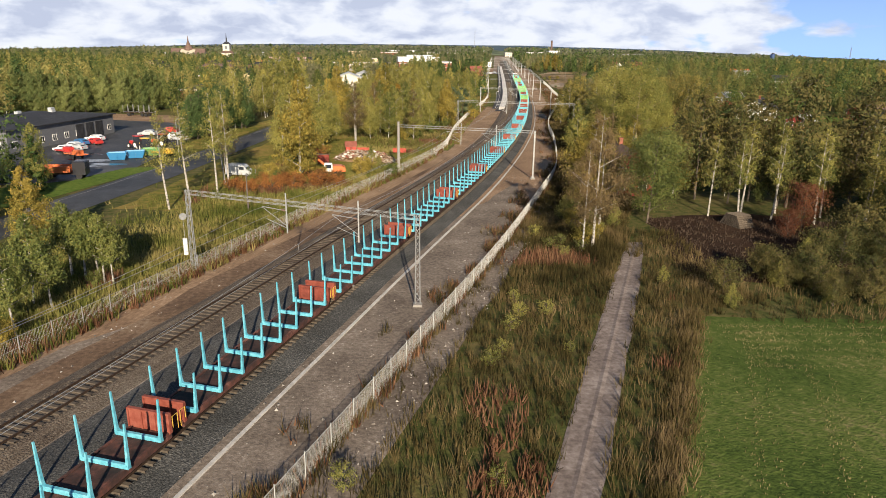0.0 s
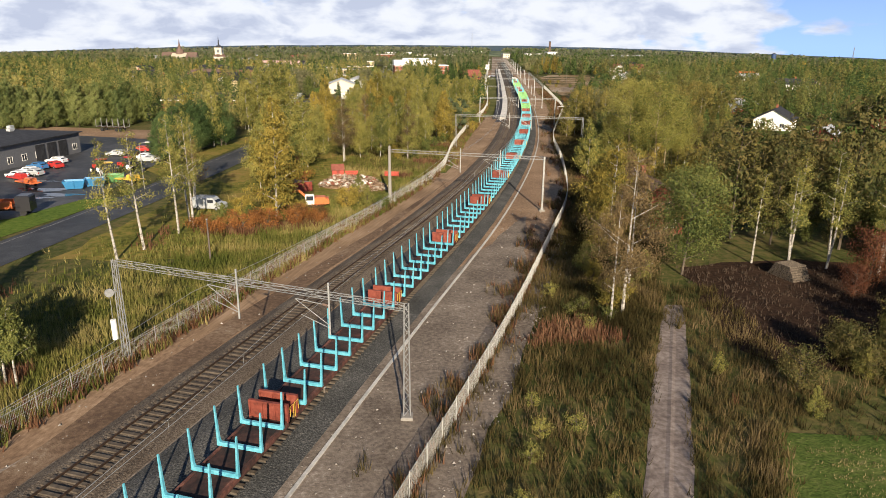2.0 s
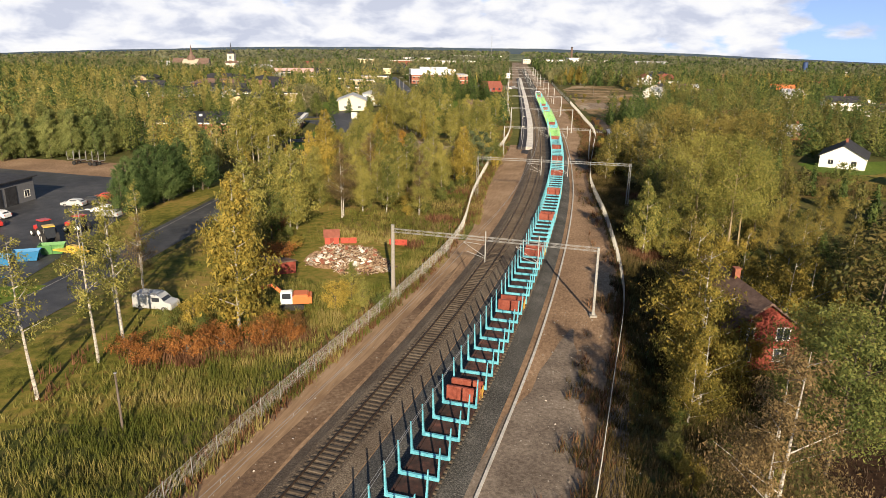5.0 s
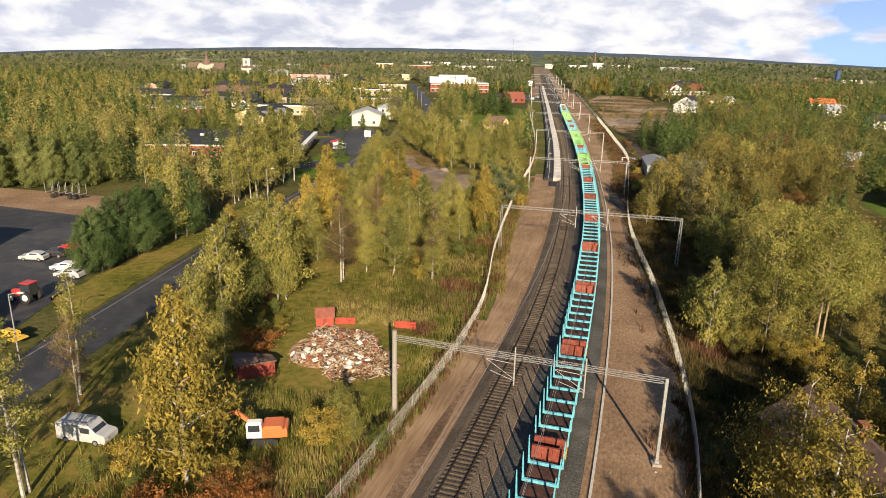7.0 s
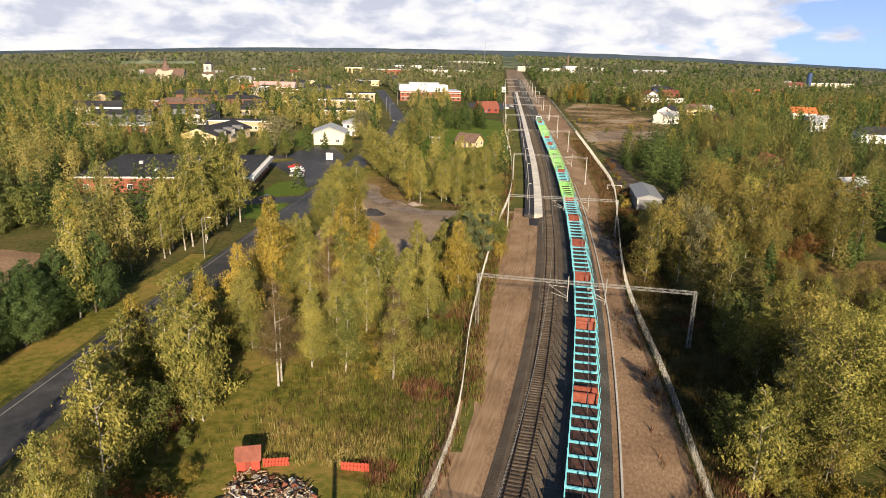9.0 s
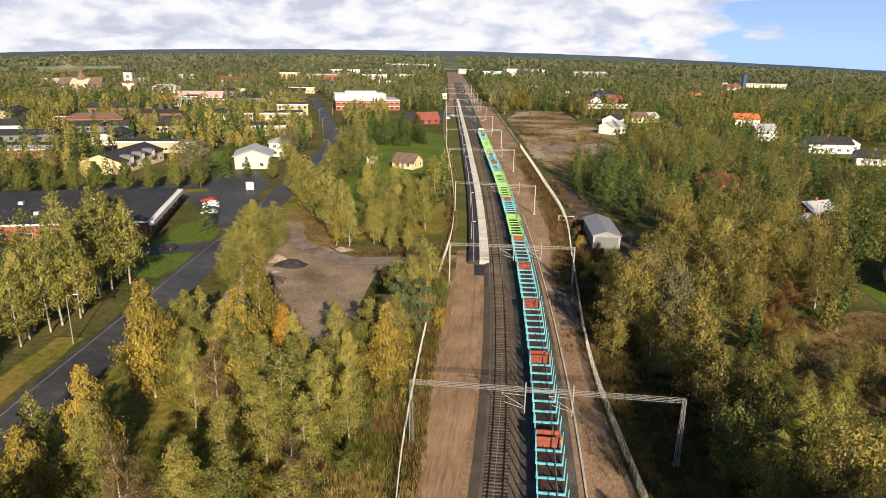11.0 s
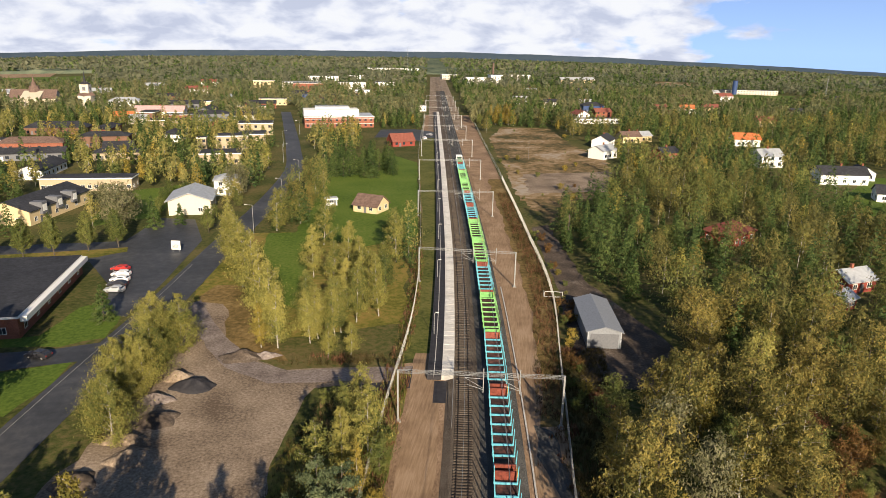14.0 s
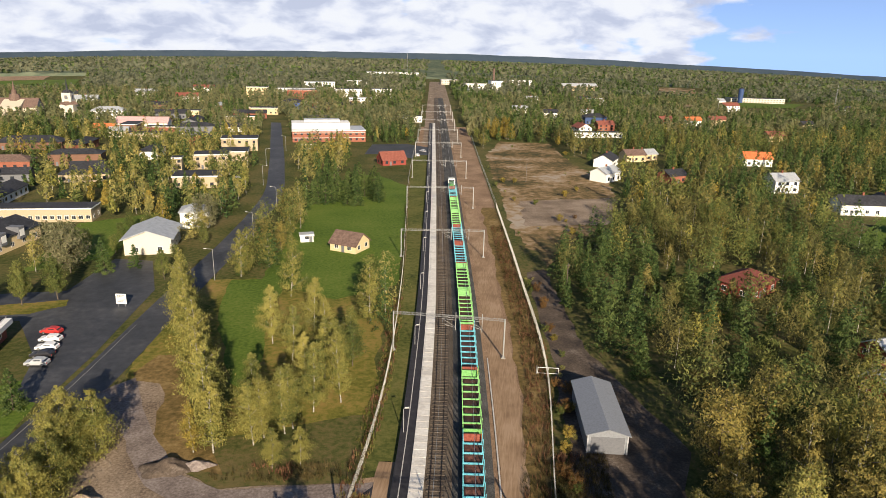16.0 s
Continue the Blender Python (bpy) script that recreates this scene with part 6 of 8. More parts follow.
def tractor(x, y, rot, paint, label):
    t = thing("tractor", pose(x, y, .06, 0, 0, rot), label, "tractor", "yard machines")
    part("hood", Geo().slab(-.4, .2, .8, .4, 2.2, 1.6, .12), paint, t)
    cb = part("cab", Geo().slab(-.75, -1.2, 1.0, .75, .3, 2.7, .12), M_glass, t, "glazed cab")
    part("cab_roof", Geo().slab(-.8, -1.25, 2.7, .8, .35, 2.85, .05), paint, cb)
    for s in (-1, 1):
        for yy, r, w in ((-.7, .85, .25), (1.6, .55, .18)):
            wh = part("wheel", Geo().tube((s * .95 - w, yy, r), (s * .95 + w, yy, r), r, n=16), M_tyre, t)
            part("rim", Geo().tube((s * .95 + s * (w - .02), yy, r), (s * .95 + s * (w + .02), yy, r), r * .55, n=12), M_white, wh)
    return t


tractor(-66.5, 147.5, 60, CAR["red"], "red farm tractor parked in the yard")
tractor(-62.5, 150.5, 80, CAR["red"], "red farm tractor with pale wheel rims")
tractor(-63.5, 144, 40, CAR["yellow"], "yellow loader parked in the yard")
for x, y, c, l in ((-64, 132.5, "skyblue", "open blue steel skip on the yard"), (-61.5, 135, "skyblue", "low blue steel skip on the yard"), (-59.8, 138.5, "green", "green steel box on the yard")):
    s = thing("skip", pose(x, y, .05, 0, 0, 20), l, "skip", "yard machines")
    part("shell", Geo().add([(-1.3, -.8, .1), (1.3, -.8, .1), (1.3, .8, .1), (-1.3, .8, .1), (-1.8, -1, 1.5), (1.8, -1, 1.5), (1.8, 1, 1.5), (-1.8, 1, 1.5), (-1.7, -.9, 1.5), (1.7, -.9, 1.5), (1.7, .9, 1.5), (-1.7, .9, 1.5), (-1.2, -.7, .2), (1.2, -.7, .2), (1.2, .7, .2), (-1.2, .7, .2)],
                            [(0, 1, 5, 4), (1, 2, 6, 5), (2, 3, 7, 6), (3, 0, 4, 7), (4, 5, 9, 8), (5, 6, 10, 9), (6, 7, 11, 10), (7, 4, 8, 11), (8, 9, 13, 12), (9, 10, 14, 13), (10, 11, 15, 14), (11, 8, 12, 15), (12, 13, 14, 15), (3, 2, 1, 0)]), CAR[c], s)
    part("rib", Geo().box(-.05, -1.06, .3, .05, -.9, 1.5), CAR[c], s)
for x, y, r, c in ((-56.5, 137.5, 70, "yellow"), (-73, 134, 60, "orange"), (-77, 138, 60, "red")):
    t = thing("flatbed_trailer", pose(x, y, .05, 0, 0, r), c + " flatbed trailer with implements parked in the yard", "trailer", "yard machines")
    part("bed", Geo().slab(-.9, -2.6, .75, .9, 2.6, .95, .04), CAR[c], t)
    part("load", Geo().slab(-.6, -1.8, .95, .6, .2, 1.7, .2), CAR[c], t)
    part("drawbar", Geo().beam((0, 2.6, .7), (0, 3.8, .6), .12), M_wheel, t)
    for s in (-1, 1):
        part("wheel", Geo().tube((s * .85 - .12, -.6, .4), (s * .85 + .12, -.6, .4), .4, n=12), M_tyre, t)
tk = thing("lorry", pose(-64.5, 113.5, .06, 0, 0, -80), "dark log lorry parked under trees", "lorry", "yard machines")
part("chassis", Geo().box(-.5, -4, .7, .5, 3.2, 1.0), M_wheel, tk)
cb = part("cab", Geo().slab(-1.2, 2.0, .7, 1.2, 4.0, 3.0, .2), CAR["black"], tk)
part("windscreen", Geo().box(-1.0, 3.99, 1.8, 1.0, 4.03, 2.7), M_glass, cb)
part("load_bed", Geo().slab(-1.2, -4.2, 1.1, 1.2, 1.6, 1.35, .05).box(-1.2, -4.2, 1.3, -1.1, 1.6, 2.2).box(1.1, -4.2, 1.3, 1.2, 1.6, 2.2), CAR["orange"], tk)
for s in (-1, 1):
    for yy in (-3, -1.8, 2.9):
        part("wheel", Geo().tube((s * 1.0 - .15, yy, .5), (s * 1.0 + .15, yy, .5), .5, n=14), M_tyre, tk)
lt = thing("log_trailer", pose(-94, 212, .04, 0, 0, 78), "empty log trailer with upright stakes at the wood's edge", "trailer")
part("chassis", Geo().beam((0, -5, 1.1), (0, 5, 1.1), .4, .3), M_wheel, lt)
stm = Geo().beam((-1.1, 0, 1.3), (1.1, 0, 1.3), .15).beam((-1.1, 0, 1.2), (-1.15, 0, 3.4), .1).beam((1.1, 0, 1.2), (1.15, 0, 3.4), .1).mesh("stake", M_galv)
for k in range(6):
    part("stake", stm, None, lt, at=pose(0, -4.6 + 1.84 * k, 0))
for s in (-1, 1):
    for yy in (-3, -1.7, 3):
        part("wheel", Geo().tube((s * .9 - .15, yy, .5), (s * .9 + .15, yy, .5), .5, n=14), M_tyre, lt)

# ---- demolition heap and playhouse ----
ph = thing("playhouse", pose(-19.8, 146.8, 0, 0, 0, 12) @ Matrix.Scale(0.85, 4), "small bright red wooden playhouse with a red gable roof", "playhouse")
part("wall", Geo().box(-1.3, -1.1, .05, 1.3, 1.1, 1.7).add([(-1.3, -1.1, 1.7), (-1.3, 1.1, 1.7), (-1.3, 0, 2.6), (1.3, -1.1, 1.7), (1.3, 1.1, 1.7), (1.3, 0, 2.6)], [(0, 1, 2), (5, 4, 3)]), M_playred, ph)
part("roof", Geo().prism([(-1.4, 1.48), (0, 2.62), (1.4, 1.48), (1.4, 1.6), (0, 2.76), (-1.4, 1.6)], -1.5, 1.5), M_roof_red, ph)
part("door", Geo().box(-.35, -1.14, .1, .35, -1.1, 1.5), M_falun, ph)


def picket(x, y, rot, n, label):
    f = thing("picket_fence", pose(x, y, 0, 0, 0, rot), label, "fence", "red picket fences")
    pk = Geo().box(-.05, -.015, .1, .05, .015, 1.0).add([(-.05, -.015, 1.0), (.05, -.015, 1.0), (.05, .015, 1.0), (-.05, .015, 1.0), (0, 0, 1.1)], [(0, 1, 4), (1, 2, 4), (2, 3, 4), (3, 0, 4)]).mesh("picket", M_playred)
    for k in range(n):
        part("picket", pk, None, f, at=pose(.14 * k, 0, 0))
    part("rail", Geo().box(-.1, .017, .35, .14 * n, .05, .45).box(-.1, .017, .8, .14 * n, .05, .9), M_playred, f)
    return f


picket(-18.3, 146.6, 8, 18, "short red picket fence beside the playhouse")
picket(-10.5, 146.4, -4, 20, "short red picket fence standing in grass")
rngd = random.Random(11)
heap = thing("demolition_heap", pose(-16, 138, 0), "spread heap of broken boards, plaster and bricks", "rubble heap")
hm = Geo()
for j in range(21):
    for i in range(25):
        u, v = i / 24 * 2 - 1, j / 20 * 2 - 1
        r = max(0, 1 - (u * u + v * v) * (1.15 + .8 * noise.noise((u * 2, v * 2, 8))))
        hm.v.append((u * 6.4, v * 5.6 - 1.4 * u, r ** .8 * 1.1 + 0.7 * min(1, 3 * r) * noise.noise((i * .55, j * .55, 0)) - .03))
hm.f = [(j * 25 + i, j * 25 + i + 1, (j + 1) * 25 + i + 1, (j + 1) * 25 + i) for j in range(20) for i in range(24)]
part("rubble_bed", hm, M_debris, heap, "mixed dust and splinters")


def heap_spot(grow):
    """A place on the heap: how far out, x, y and the height of its top."""
    a, r = rngd.uniform(0, 6.28), math.sqrt(rngd.random()) * grow
    r *= 0.95 + 0.9 * noise.noise((math.cos(a) * 1.3, math.sin(a) * 1.3, 5))
    x, y = r * 6.6 * math.cos(a), r * 6.0 * math.sin(a) - 1.4 * r * math.cos(a)
    return x, y, 0.06 + 1.1 * max(0, 1 - r * r) ** .8


small = Geo()
for k in range(1900):
    x, y, z = heap_spot(1.05)
    a, b, c = rngd.choice(((.34, .04, .02), (.16, .13, .02), (.11, .06, .05), (.5, .03, .03), (.09, .09, .06)))
    m = pose(x, y, z + rngd.uniform(0, .35), rngd.uniform(-40, 40), rngd.uniform(-40, 40), rngd.uniform(0, 360))
    small.add([m @ Vector(p) for p in ((-a, -b, -c), (a, -b, -c), (a, b, -c), (-a, b, -c), (-a, -b, c), (a, -b, c), (a, b, c), (-a, b, c))],
              [(3, 2, 1, 0), (4, 5, 6, 7), (0, 1, 5, 4), (1, 2, 6, 5), (2, 3, 7, 6), (3, 0, 4, 7)])
tagged(part("splinter", small, M_debris, heap, "small splinters, laths and broken board"), kind="stuff")
RUB = [Geo().box(-a, -b, -c, a, b, c) for a, b, c in ((.75, .06, .03), (.40, .28, .03), (.20, .10, .07), (.55, .05, .04), (.30, .22, .1))]
RUBM = [RUB[0].mesh("board", M_plank), RUB[4].mesh("panel", M_whiteboard), RUB[2].mesh("brick", M_brick), RUB[3].mesh("board", M_plank), RUB[1].mesh("panel", M_plaster), RUB[3].mesh("board", M_plaster), RUB[4].mesh("brick", M_brick)]
for k in range(220):
    x, y, z = heap_spot(1.0)
    me = rngd.choice(RUBM)
    part(me.name.split(".")[0], me, None, heap, at=pose(x, y, z + rngd.uniform(.15, .4), rngd.uniform(-30, 30), rngd.uniform(-30, 30), rngd.uniform(0, 360)))
rc = thing("wrecked_hut", pose(-24.5, 132.5, 0, 0, 0, 25), "half-collapsed red hut beside the rubble", "hut")
part("wall", Geo().box(-2.0, -1.3, .0, 2.0, -1.15, 1.7).box(-2.0, -1.15, 0, -1.85, 1.3, 1.9).box(-1.85, 1.15, 0, 1.0, 1.3, 1.2), M_falun, rc)
part("roof", Geo().add([(-2.3, -1.6, 1.75), (2.2, -1.6, 1.8), (2.0, 1.4, 1.2), (-2.3, 1.5, 2.1), (-2.3, -1.6, 1.9), (2.2, -1.6, 1.95), (2.0, 1.4, 1.35), (-2.3, 1.5, 2.25)], [(0, 1, 5, 4), (1, 2, 6, 5), (2, 3, 7, 6), (3, 0, 4, 7), (4, 5, 6, 7), (3, 2, 1, 0)]), M_roof_brown, rc)

# earth heaps on the gravel lot


def mound(x, y, rx, ry, h, mat, label):
    g = Geo()
    n, m = 40, 12
    for j in range(m):
        r = 1 - j / (m - 0.5)
        for i in range(n):
            a = 2 * math.pi * i / n
            k = r * (1 + 0.34 * noise.noise((math.cos(a) * 1.5 + x, math.sin(a) * 1.5 + y, j * .1)))
            px, py = rx * k * math.cos(a), ry * k * math.sin(a)
            z = h * (1 - r ** 1.5) * (1 + 0.45 * noise.noise((px * .5 + x, py * .5, 1))) + .22 * (1 - r) * noise.noise((px * 1.6, py * 1.6 + y, 2))
            g.v.append((px, py, max(z, 0) - 0.05))
    g.f = [(j * n + i, j * n + (i + 1) % n, (j + 1) * n + (i + 1) % n, (j + 1) * n + i) for j in range(m - 1) for i in range(n)] + [tuple((m - 1) * n + i for i in range(n))]
    ob = new("earth_mound", g.mesh("earth_mound", mat))
    ob.matrix_basis = pose(x, y, 0.04)
    tagged(ob, label, "mound", "earth mounds")


mound(-19.5, 252, 3.8, 2.6, 1.5, M_asphalt_new, "low heap of dark soil on gravel")
mound(-22, 241.5, 3.2, 2.6, 1.3, M_dirt_dark, "low heap of brown soil on gravel")
mound(-22.5, 232, 3.4, 2.4, 1.4, M_lot, "low heap of pale gravel")
mound(-28, 227, 3.0, 2.6, 1.2, M_dirt_dark, "low heap of brown soil on gravel")
mound(-22.6, 254.6, 3.0, 1.5, 1.5, M_lot, "low ridge of pale gravel beside dark soil")
mound(-24.5, 247.5, 3.4, 1.5, 1.2, M_rut, "low ridge of brown soil on gravel")
mound(-25.5, 236.5, 3.6, 1.5, 1.3, M_lot, "low ridge of pale gravel on the lot")
mound(-9.5, 262.5, 2.6, 1.3, .8, M_rut, "small heap of brown earth beside the lane")
mound(-14, 262, 4, 2.6, 1.2, M_dirt_dark, "grassy heap of soil")

# ---- vegetation ----
nr = np.random.RandomState(21)


def outward(c, H):
    """The way out of a crown at its points, about the stem."""
    o = c * np.array([1.0, 1.0, 0.0])
    o[:, 2] = (c[:, 2] / H - 0.45) * 0.22 * H
    return o / (np.linalg.norm(o, axis=1)[:, None] + 1e-6)


def sprays(c, out, size, loose=0.6, hang=0.9):
    """Slim three-cornered leaf sprays at the points c, facing roughly outward and hanging down."""
    n = len(c)
    nrm = out + loose * nr.normal(size=(n, 3))
    nrm /= np.linalg.norm(nrm, axis=1)[:, None]
    a = nr.normal(size=(n, 3))
    a[:, 2] -= hang
    a -= (a * nrm).sum(1)[:, None] * nrm
    a /= np.linalg.norm(a, axis=1)[:, None]
    b = np.cross(nrm, a)
    s = (size * nr.uniform(0.5, 1.5, n))[:, None]
    v = np.stack([c - a * s * 0.85 - b * s * 0.48, c - a * s * 0.6 + b * s * 0.52, c + a * s * 1.2], axis=1)
    return v.reshape(-1, 3)


def crown_points(kind, H, n, base=0.25, width=0.2):
    """Points of a crown: limbs that leave the trunk, sprays in clumps round their outer parts."""
    limbs, pts = [], []
    k = {"birch": 38, "round": 38, "spruce": 52, "shrub": 16, "pine": 14, "thin": 20, "oval": 60}[kind]
    for i in range(k):
        t = (i + nr.uniform(0, 1)) / k
        ang = i * 2.4 + nr.uniform(-0.5, 0.5)
        z = H * (base + (1 - base) * t * 0.97)
        if kind == "spruce":
            r, rise = width * H * (1 - t) ** 0.85 + 0.012 * H, -0.25
        elif kind in ("birch", "thin"):
            r, rise = width * H * 1.12 * (1 - t) ** 0.68 * min(1, 0.5 + 2.4 * t) * nr.uniform(0.45, 1.3) + 0.015 * H, 0.35
        elif kind == "pine":
            r, rise = width * H * (1 - abs(t - 0.45)) * nr.uniform(0.6, 1.1), 0.2
        elif kind == "oval":
            r, rise = width * H * (1 - t) ** 0.6 * min(1, 0.6 + 2.5 * t) * nr.uniform(0.85, 1.12) + .01 * H, 0.6
        else:
            r, rise = width * H * math.sqrt(max(0.03, 1 - (1.9 * t - 0.9) ** 2)) * nr.uniform(0.6, 1.2) + 0.012 * H, 0.45
        tip = np.array([math.cos(ang) * r, math.sin(ang) * r, z + rise * r])
        root = np.array([0, 0, z - 0.25 * r if kind != "spruce" else z])
        limbs.append((root, tip, r))
    wsum = sum(l[2] + 0.035 * H for l in limbs)
    for root, tip, r in limbs:
        m = max(3, int(n * (r + 0.035 * H) / wsum))
        t = nr.uniform(0.35, 1.1, m) ** 0.7
        # two or three clumps along the limb
        t = t + 0.06 * np.sin(t * 19 + r)
        spread = {"spruce": 0.12, "thin": 0.15, "birch": 0.15, "pine": 0.15, "oval": 0.10}.get(kind, 0.16)
        p = root + (tip - root) * t[:, None] + nr.normal(size=(m, 3)) * np.array([1, 1, 0.8 if kind != "spruce" else 0.4]) * (spread * r + 0.007 * H)
        if kind in ("birch", "thin"):
            p[:, 2] -= np.abs(nr.normal(size=m)) * 0.028 * H * t
        pts.append(p)
    return limbs, np.concatenate(pts)


def tree_geo(kind, H, n, size, base, width):
    limbs, pts = crown_points(kind, H, n, base, width)
    pts = pts[pts[:, 2] > 0.15]
    g = Geo()
    r0 = 0.0075 * H + 0.03
    bend = nr.uniform(-0.03, 0.03, 2) * H
    prev = (0, 0, -0.1)
    segs = 6
    for i in range(segs):
        t = (i + 1) / segs
        cur = (bend[0] * math.sin(t * 2.2), bend[1] * math.sin(t * 2.6), H * 0.94 * t)
        g.tube(prev, cur, r0 * (1 - i / segs) + 0.015, r0 * (1 - t) + 0.015, 6, caps=False)
        prev = cur
    for root, tip, r in limbs[::2]:
        t = root[2] / (H * 0.94)
        o = np.array([bend[0] * math.sin(t * 2.2), bend[1] * math.sin(t * 2.6), 0])
        g.tube(root + o, tip + o * 0.7, 0.035 + 0.006 * r, 0.012, 4, caps=False)
    tz = np.clip(pts[:, 2] / (H * 0.94), 0, 1)
    pts[:, 0] += bend[0] * np.sin(tz * 2.2)
    pts[:, 1] += bend[1] * np.sin(tz * 2.6)
    return g, sprays(pts, outward(pts, H), size * 1.18, 0.6, {"birch": 1.5, "thin": 1.5, "spruce": 0.5}.get(kind, 0.7))


SPECIES = {}


def species(key, kind, H, n, size, base, width, bark, leaf, name, label):
    g, lv = tree_geo(kind, H, n, size, base, width)
    SPECIES[key] = (g.mesh("trunk", bark), quads_mesh("crown", lv, 0, leaf, True), name, label, H)


for i in range(3):
    species(f"fine_birch{i}", "birch", 14.5 + i, 9900, 0.118, 0.14, 0.20, M_birch_bark, M_leaf_birch, "birch_tree", "tall slender birch with yellow-green leaves and a white trunk")
    species(f"birch{i}", "birch", 13.5 + 1.2 * i, 3100, 0.155, 0.14 + 0.07 * i, 0.175, M_birch_bark, M_leaf_birch, "birch_tree", "slender birch with yellow-green leaves and a white trunk")
species("fine_lot", "birch", 13.5, 11300, 0.135, 0.02, .34, M_birch_bark, M_leaf_birch, "birch_tree", "dense bushy olive birch with leaves down to the ground")
species("half_birch", "birch", 14.5, 4200, 0.162, 0.08, .245, M_birch_bark, M_leaf_birch, "birch_tree", "tall birch of the wood with olive-yellow leaves")
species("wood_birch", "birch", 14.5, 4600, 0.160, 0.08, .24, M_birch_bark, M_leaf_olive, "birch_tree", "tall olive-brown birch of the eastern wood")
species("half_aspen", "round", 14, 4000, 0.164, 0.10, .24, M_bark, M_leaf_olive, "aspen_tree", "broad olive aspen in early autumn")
species("half_alder", "round", 12, 3800, 0.158, 0.10, .27, M_bark, M_leaf_green, "alder_tree", "full green alder at the edge of the wood")
# the dark species take their shade from the leaf colour
species("fine_dark", "birch", 15.5, 9200, 0.116, 0.10, 0.185, M_birch_bark, M_leaf_shaded, "birch_tree", "tall shaded olive birch with a pale trunk")
species("half_dark", "round", 13, 4200, 0.150, 0.10, .22, M_bark, M_leaf_shaded, "alder_tree", "tall alder of the wood with shade-toned leaves")
species("half_willow", "round", 12, 3900, 0.145, 0.08, 0.24, M_bark, M_leaf_grey, "willow_tree", "tall silvery goat willow at the edge of the wood")
species("pine", "pine", 9, 5200, 0.1, 0.15, 0.26, M_bark, M_leaf_pine, "pine_tree", "young bluish-green pine with open branches")
species("orangeshrub", "shrub", 3.0, 3600, 0.072, 0.03, 0.55, M_bark, M_leaf_orange, "shrub", "rounded orange-brown autumn bush")
species("tuft", "shrub", 1.5, 1500, 0.042, 0.03, 0.6, M_bark, M_leaf_birch, "shrub", "small olive bush in tall dry grass")
species("tall_aspen", "round", 18.5, 14700, 0.100, 0.34, 0.235, M_aspen_bark, M_leaf_bright, "aspen_tree", "tall lime-yellow aspen with bare sunlit trunk")
species("amber", "birch", 11.5, 8300, 0.109, 0.10, 0.19, M_birch_bark, M_leaf_amber, "birch_tree", "birch turned bright amber among green ones")
species("fine_rust", "thin", 15.5, 7600, 0.074, 0.22, 0.185, M_birch_bark, M_leaf_rust, "birch_tree", "tall birch thinning to rusty brown leaves")
species("fine_gold", "birch", 11.5, 9200, 0.110, 0.06, 0.20, M_birch_bark, M_leaf_gold, "birch_tree", "dense golden-yellow young birch")
species("gold", "birch", 11, 2400, 0.14, 0.10, 0.17, M_birch_bark, M_leaf_gold, "birch_tree", "birch turned golden yellow")
species("thin", "thin", 14, 2600, 0.085, 0.36, 0.105, M_birch_bark, M_leaf_birch, "birch_tree", "slim roadside birch with a bare white lower trunk")
species("fine_round", "round", 12.5, 13500, 0.092, 0.14, 0.30, M_bark, M_leaf_green, "alder_tree", "broad dark green alder with dense leaves")
species("round0", "round", 12, 3000, 0.16, 0.16, 0.23, M_bark, M_leaf_green, "alder_tree", "broad green alder with dense leaves")
species("round1", "round", 14, 3200, 0.165, 0.18, 0.20, M_bark, M_leaf_birch, "aspen_tree", "broad olive-green aspen in early autumn")
species("fine_bright", "birch", 15, 10800, 0.104, 0.28, 0.20, M_bark, M_leaf_bright, "aspen_tree", "sunlit lime-yellow aspen with many stems")
species("poplar", "birch", 21, 11000, 0.20, 0.05, 0.16, M_bark, M_leaf_poplar, "poplar_tree", "tall dense dark green poplar of the stand")
species("ovalpine", "oval", 9.5, 14400, 0.072, 0.04, 0.24, M_bark, M_leaf_hedge, "pine_tree", "dense rounded young pine along the street")
species("goldthin", "thin", 8.5, 8200, 0.076, 0.10, 0.33, M_birch_bark, M_leaf_gold, "birch_tree", "thin golden-olive birch beside the old house")
species("willow", "round", 9, 2200, 0.22, 0.10, 0.42, M_bark, M_leaf_grey, "willow_tree", "silvery grey-green willow with rounded crown")
species("spruce0", "spruce", 12, 3600, 0.2, 0.04, 0.24, M_bark, M_needle, "spruce_tree", "dark green spruce reaching to the ground")
species("spruce1", "spruce", 9.5, 3000, 0.18, 0.03, 0.26, M_bark, M_needle, "spruce_tree", "dark green spruce reaching to the ground")
species("park", "oval", 8, 5000, 0.115, 0.14, 0.25, M_bark, M_leaf_green, "linden_tree", "clipped oval park tree with dark green leaves")
species("rowan", "round", 5.5, 5500, 0.074, 0.10, 0.40, M_bark, M_leaf_red, "rowan_tree", "small rowan turned rusty red")
species("shrub", "shrub", 3.2, 4200, 0.072, 0.05, 0.50, M_bark, M_leaf_green, "shrub", "leafy green shrub in rough grass")
species("thicket", "round", 4.2, 4400, 0.077, 0.05, 0.45, M_bark, M_leaf_shaded, "shrub", "leafy alder thicket with shade-toned leaves at the field's edge")
species("goldshrub", "shrub", 2.6, 4200, 0.060, 0.05, 0.55, M_bark, M_leaf_gold, "shrub", "yellowing shrub in rough grass")
species("redshrub", "shrub", 1.5, 2800, 0.052, 0.05, 0.9, M_bark, M_leaf_herb, "shrub", "low orange-brown thicket in the meadow")
species("sapling", "birch", 6.5, 3400, 0.085, 0.38, 0.20, M_birch_bark, M_leaf_green, "birch_tree", "young green birch with a bare lower stem")
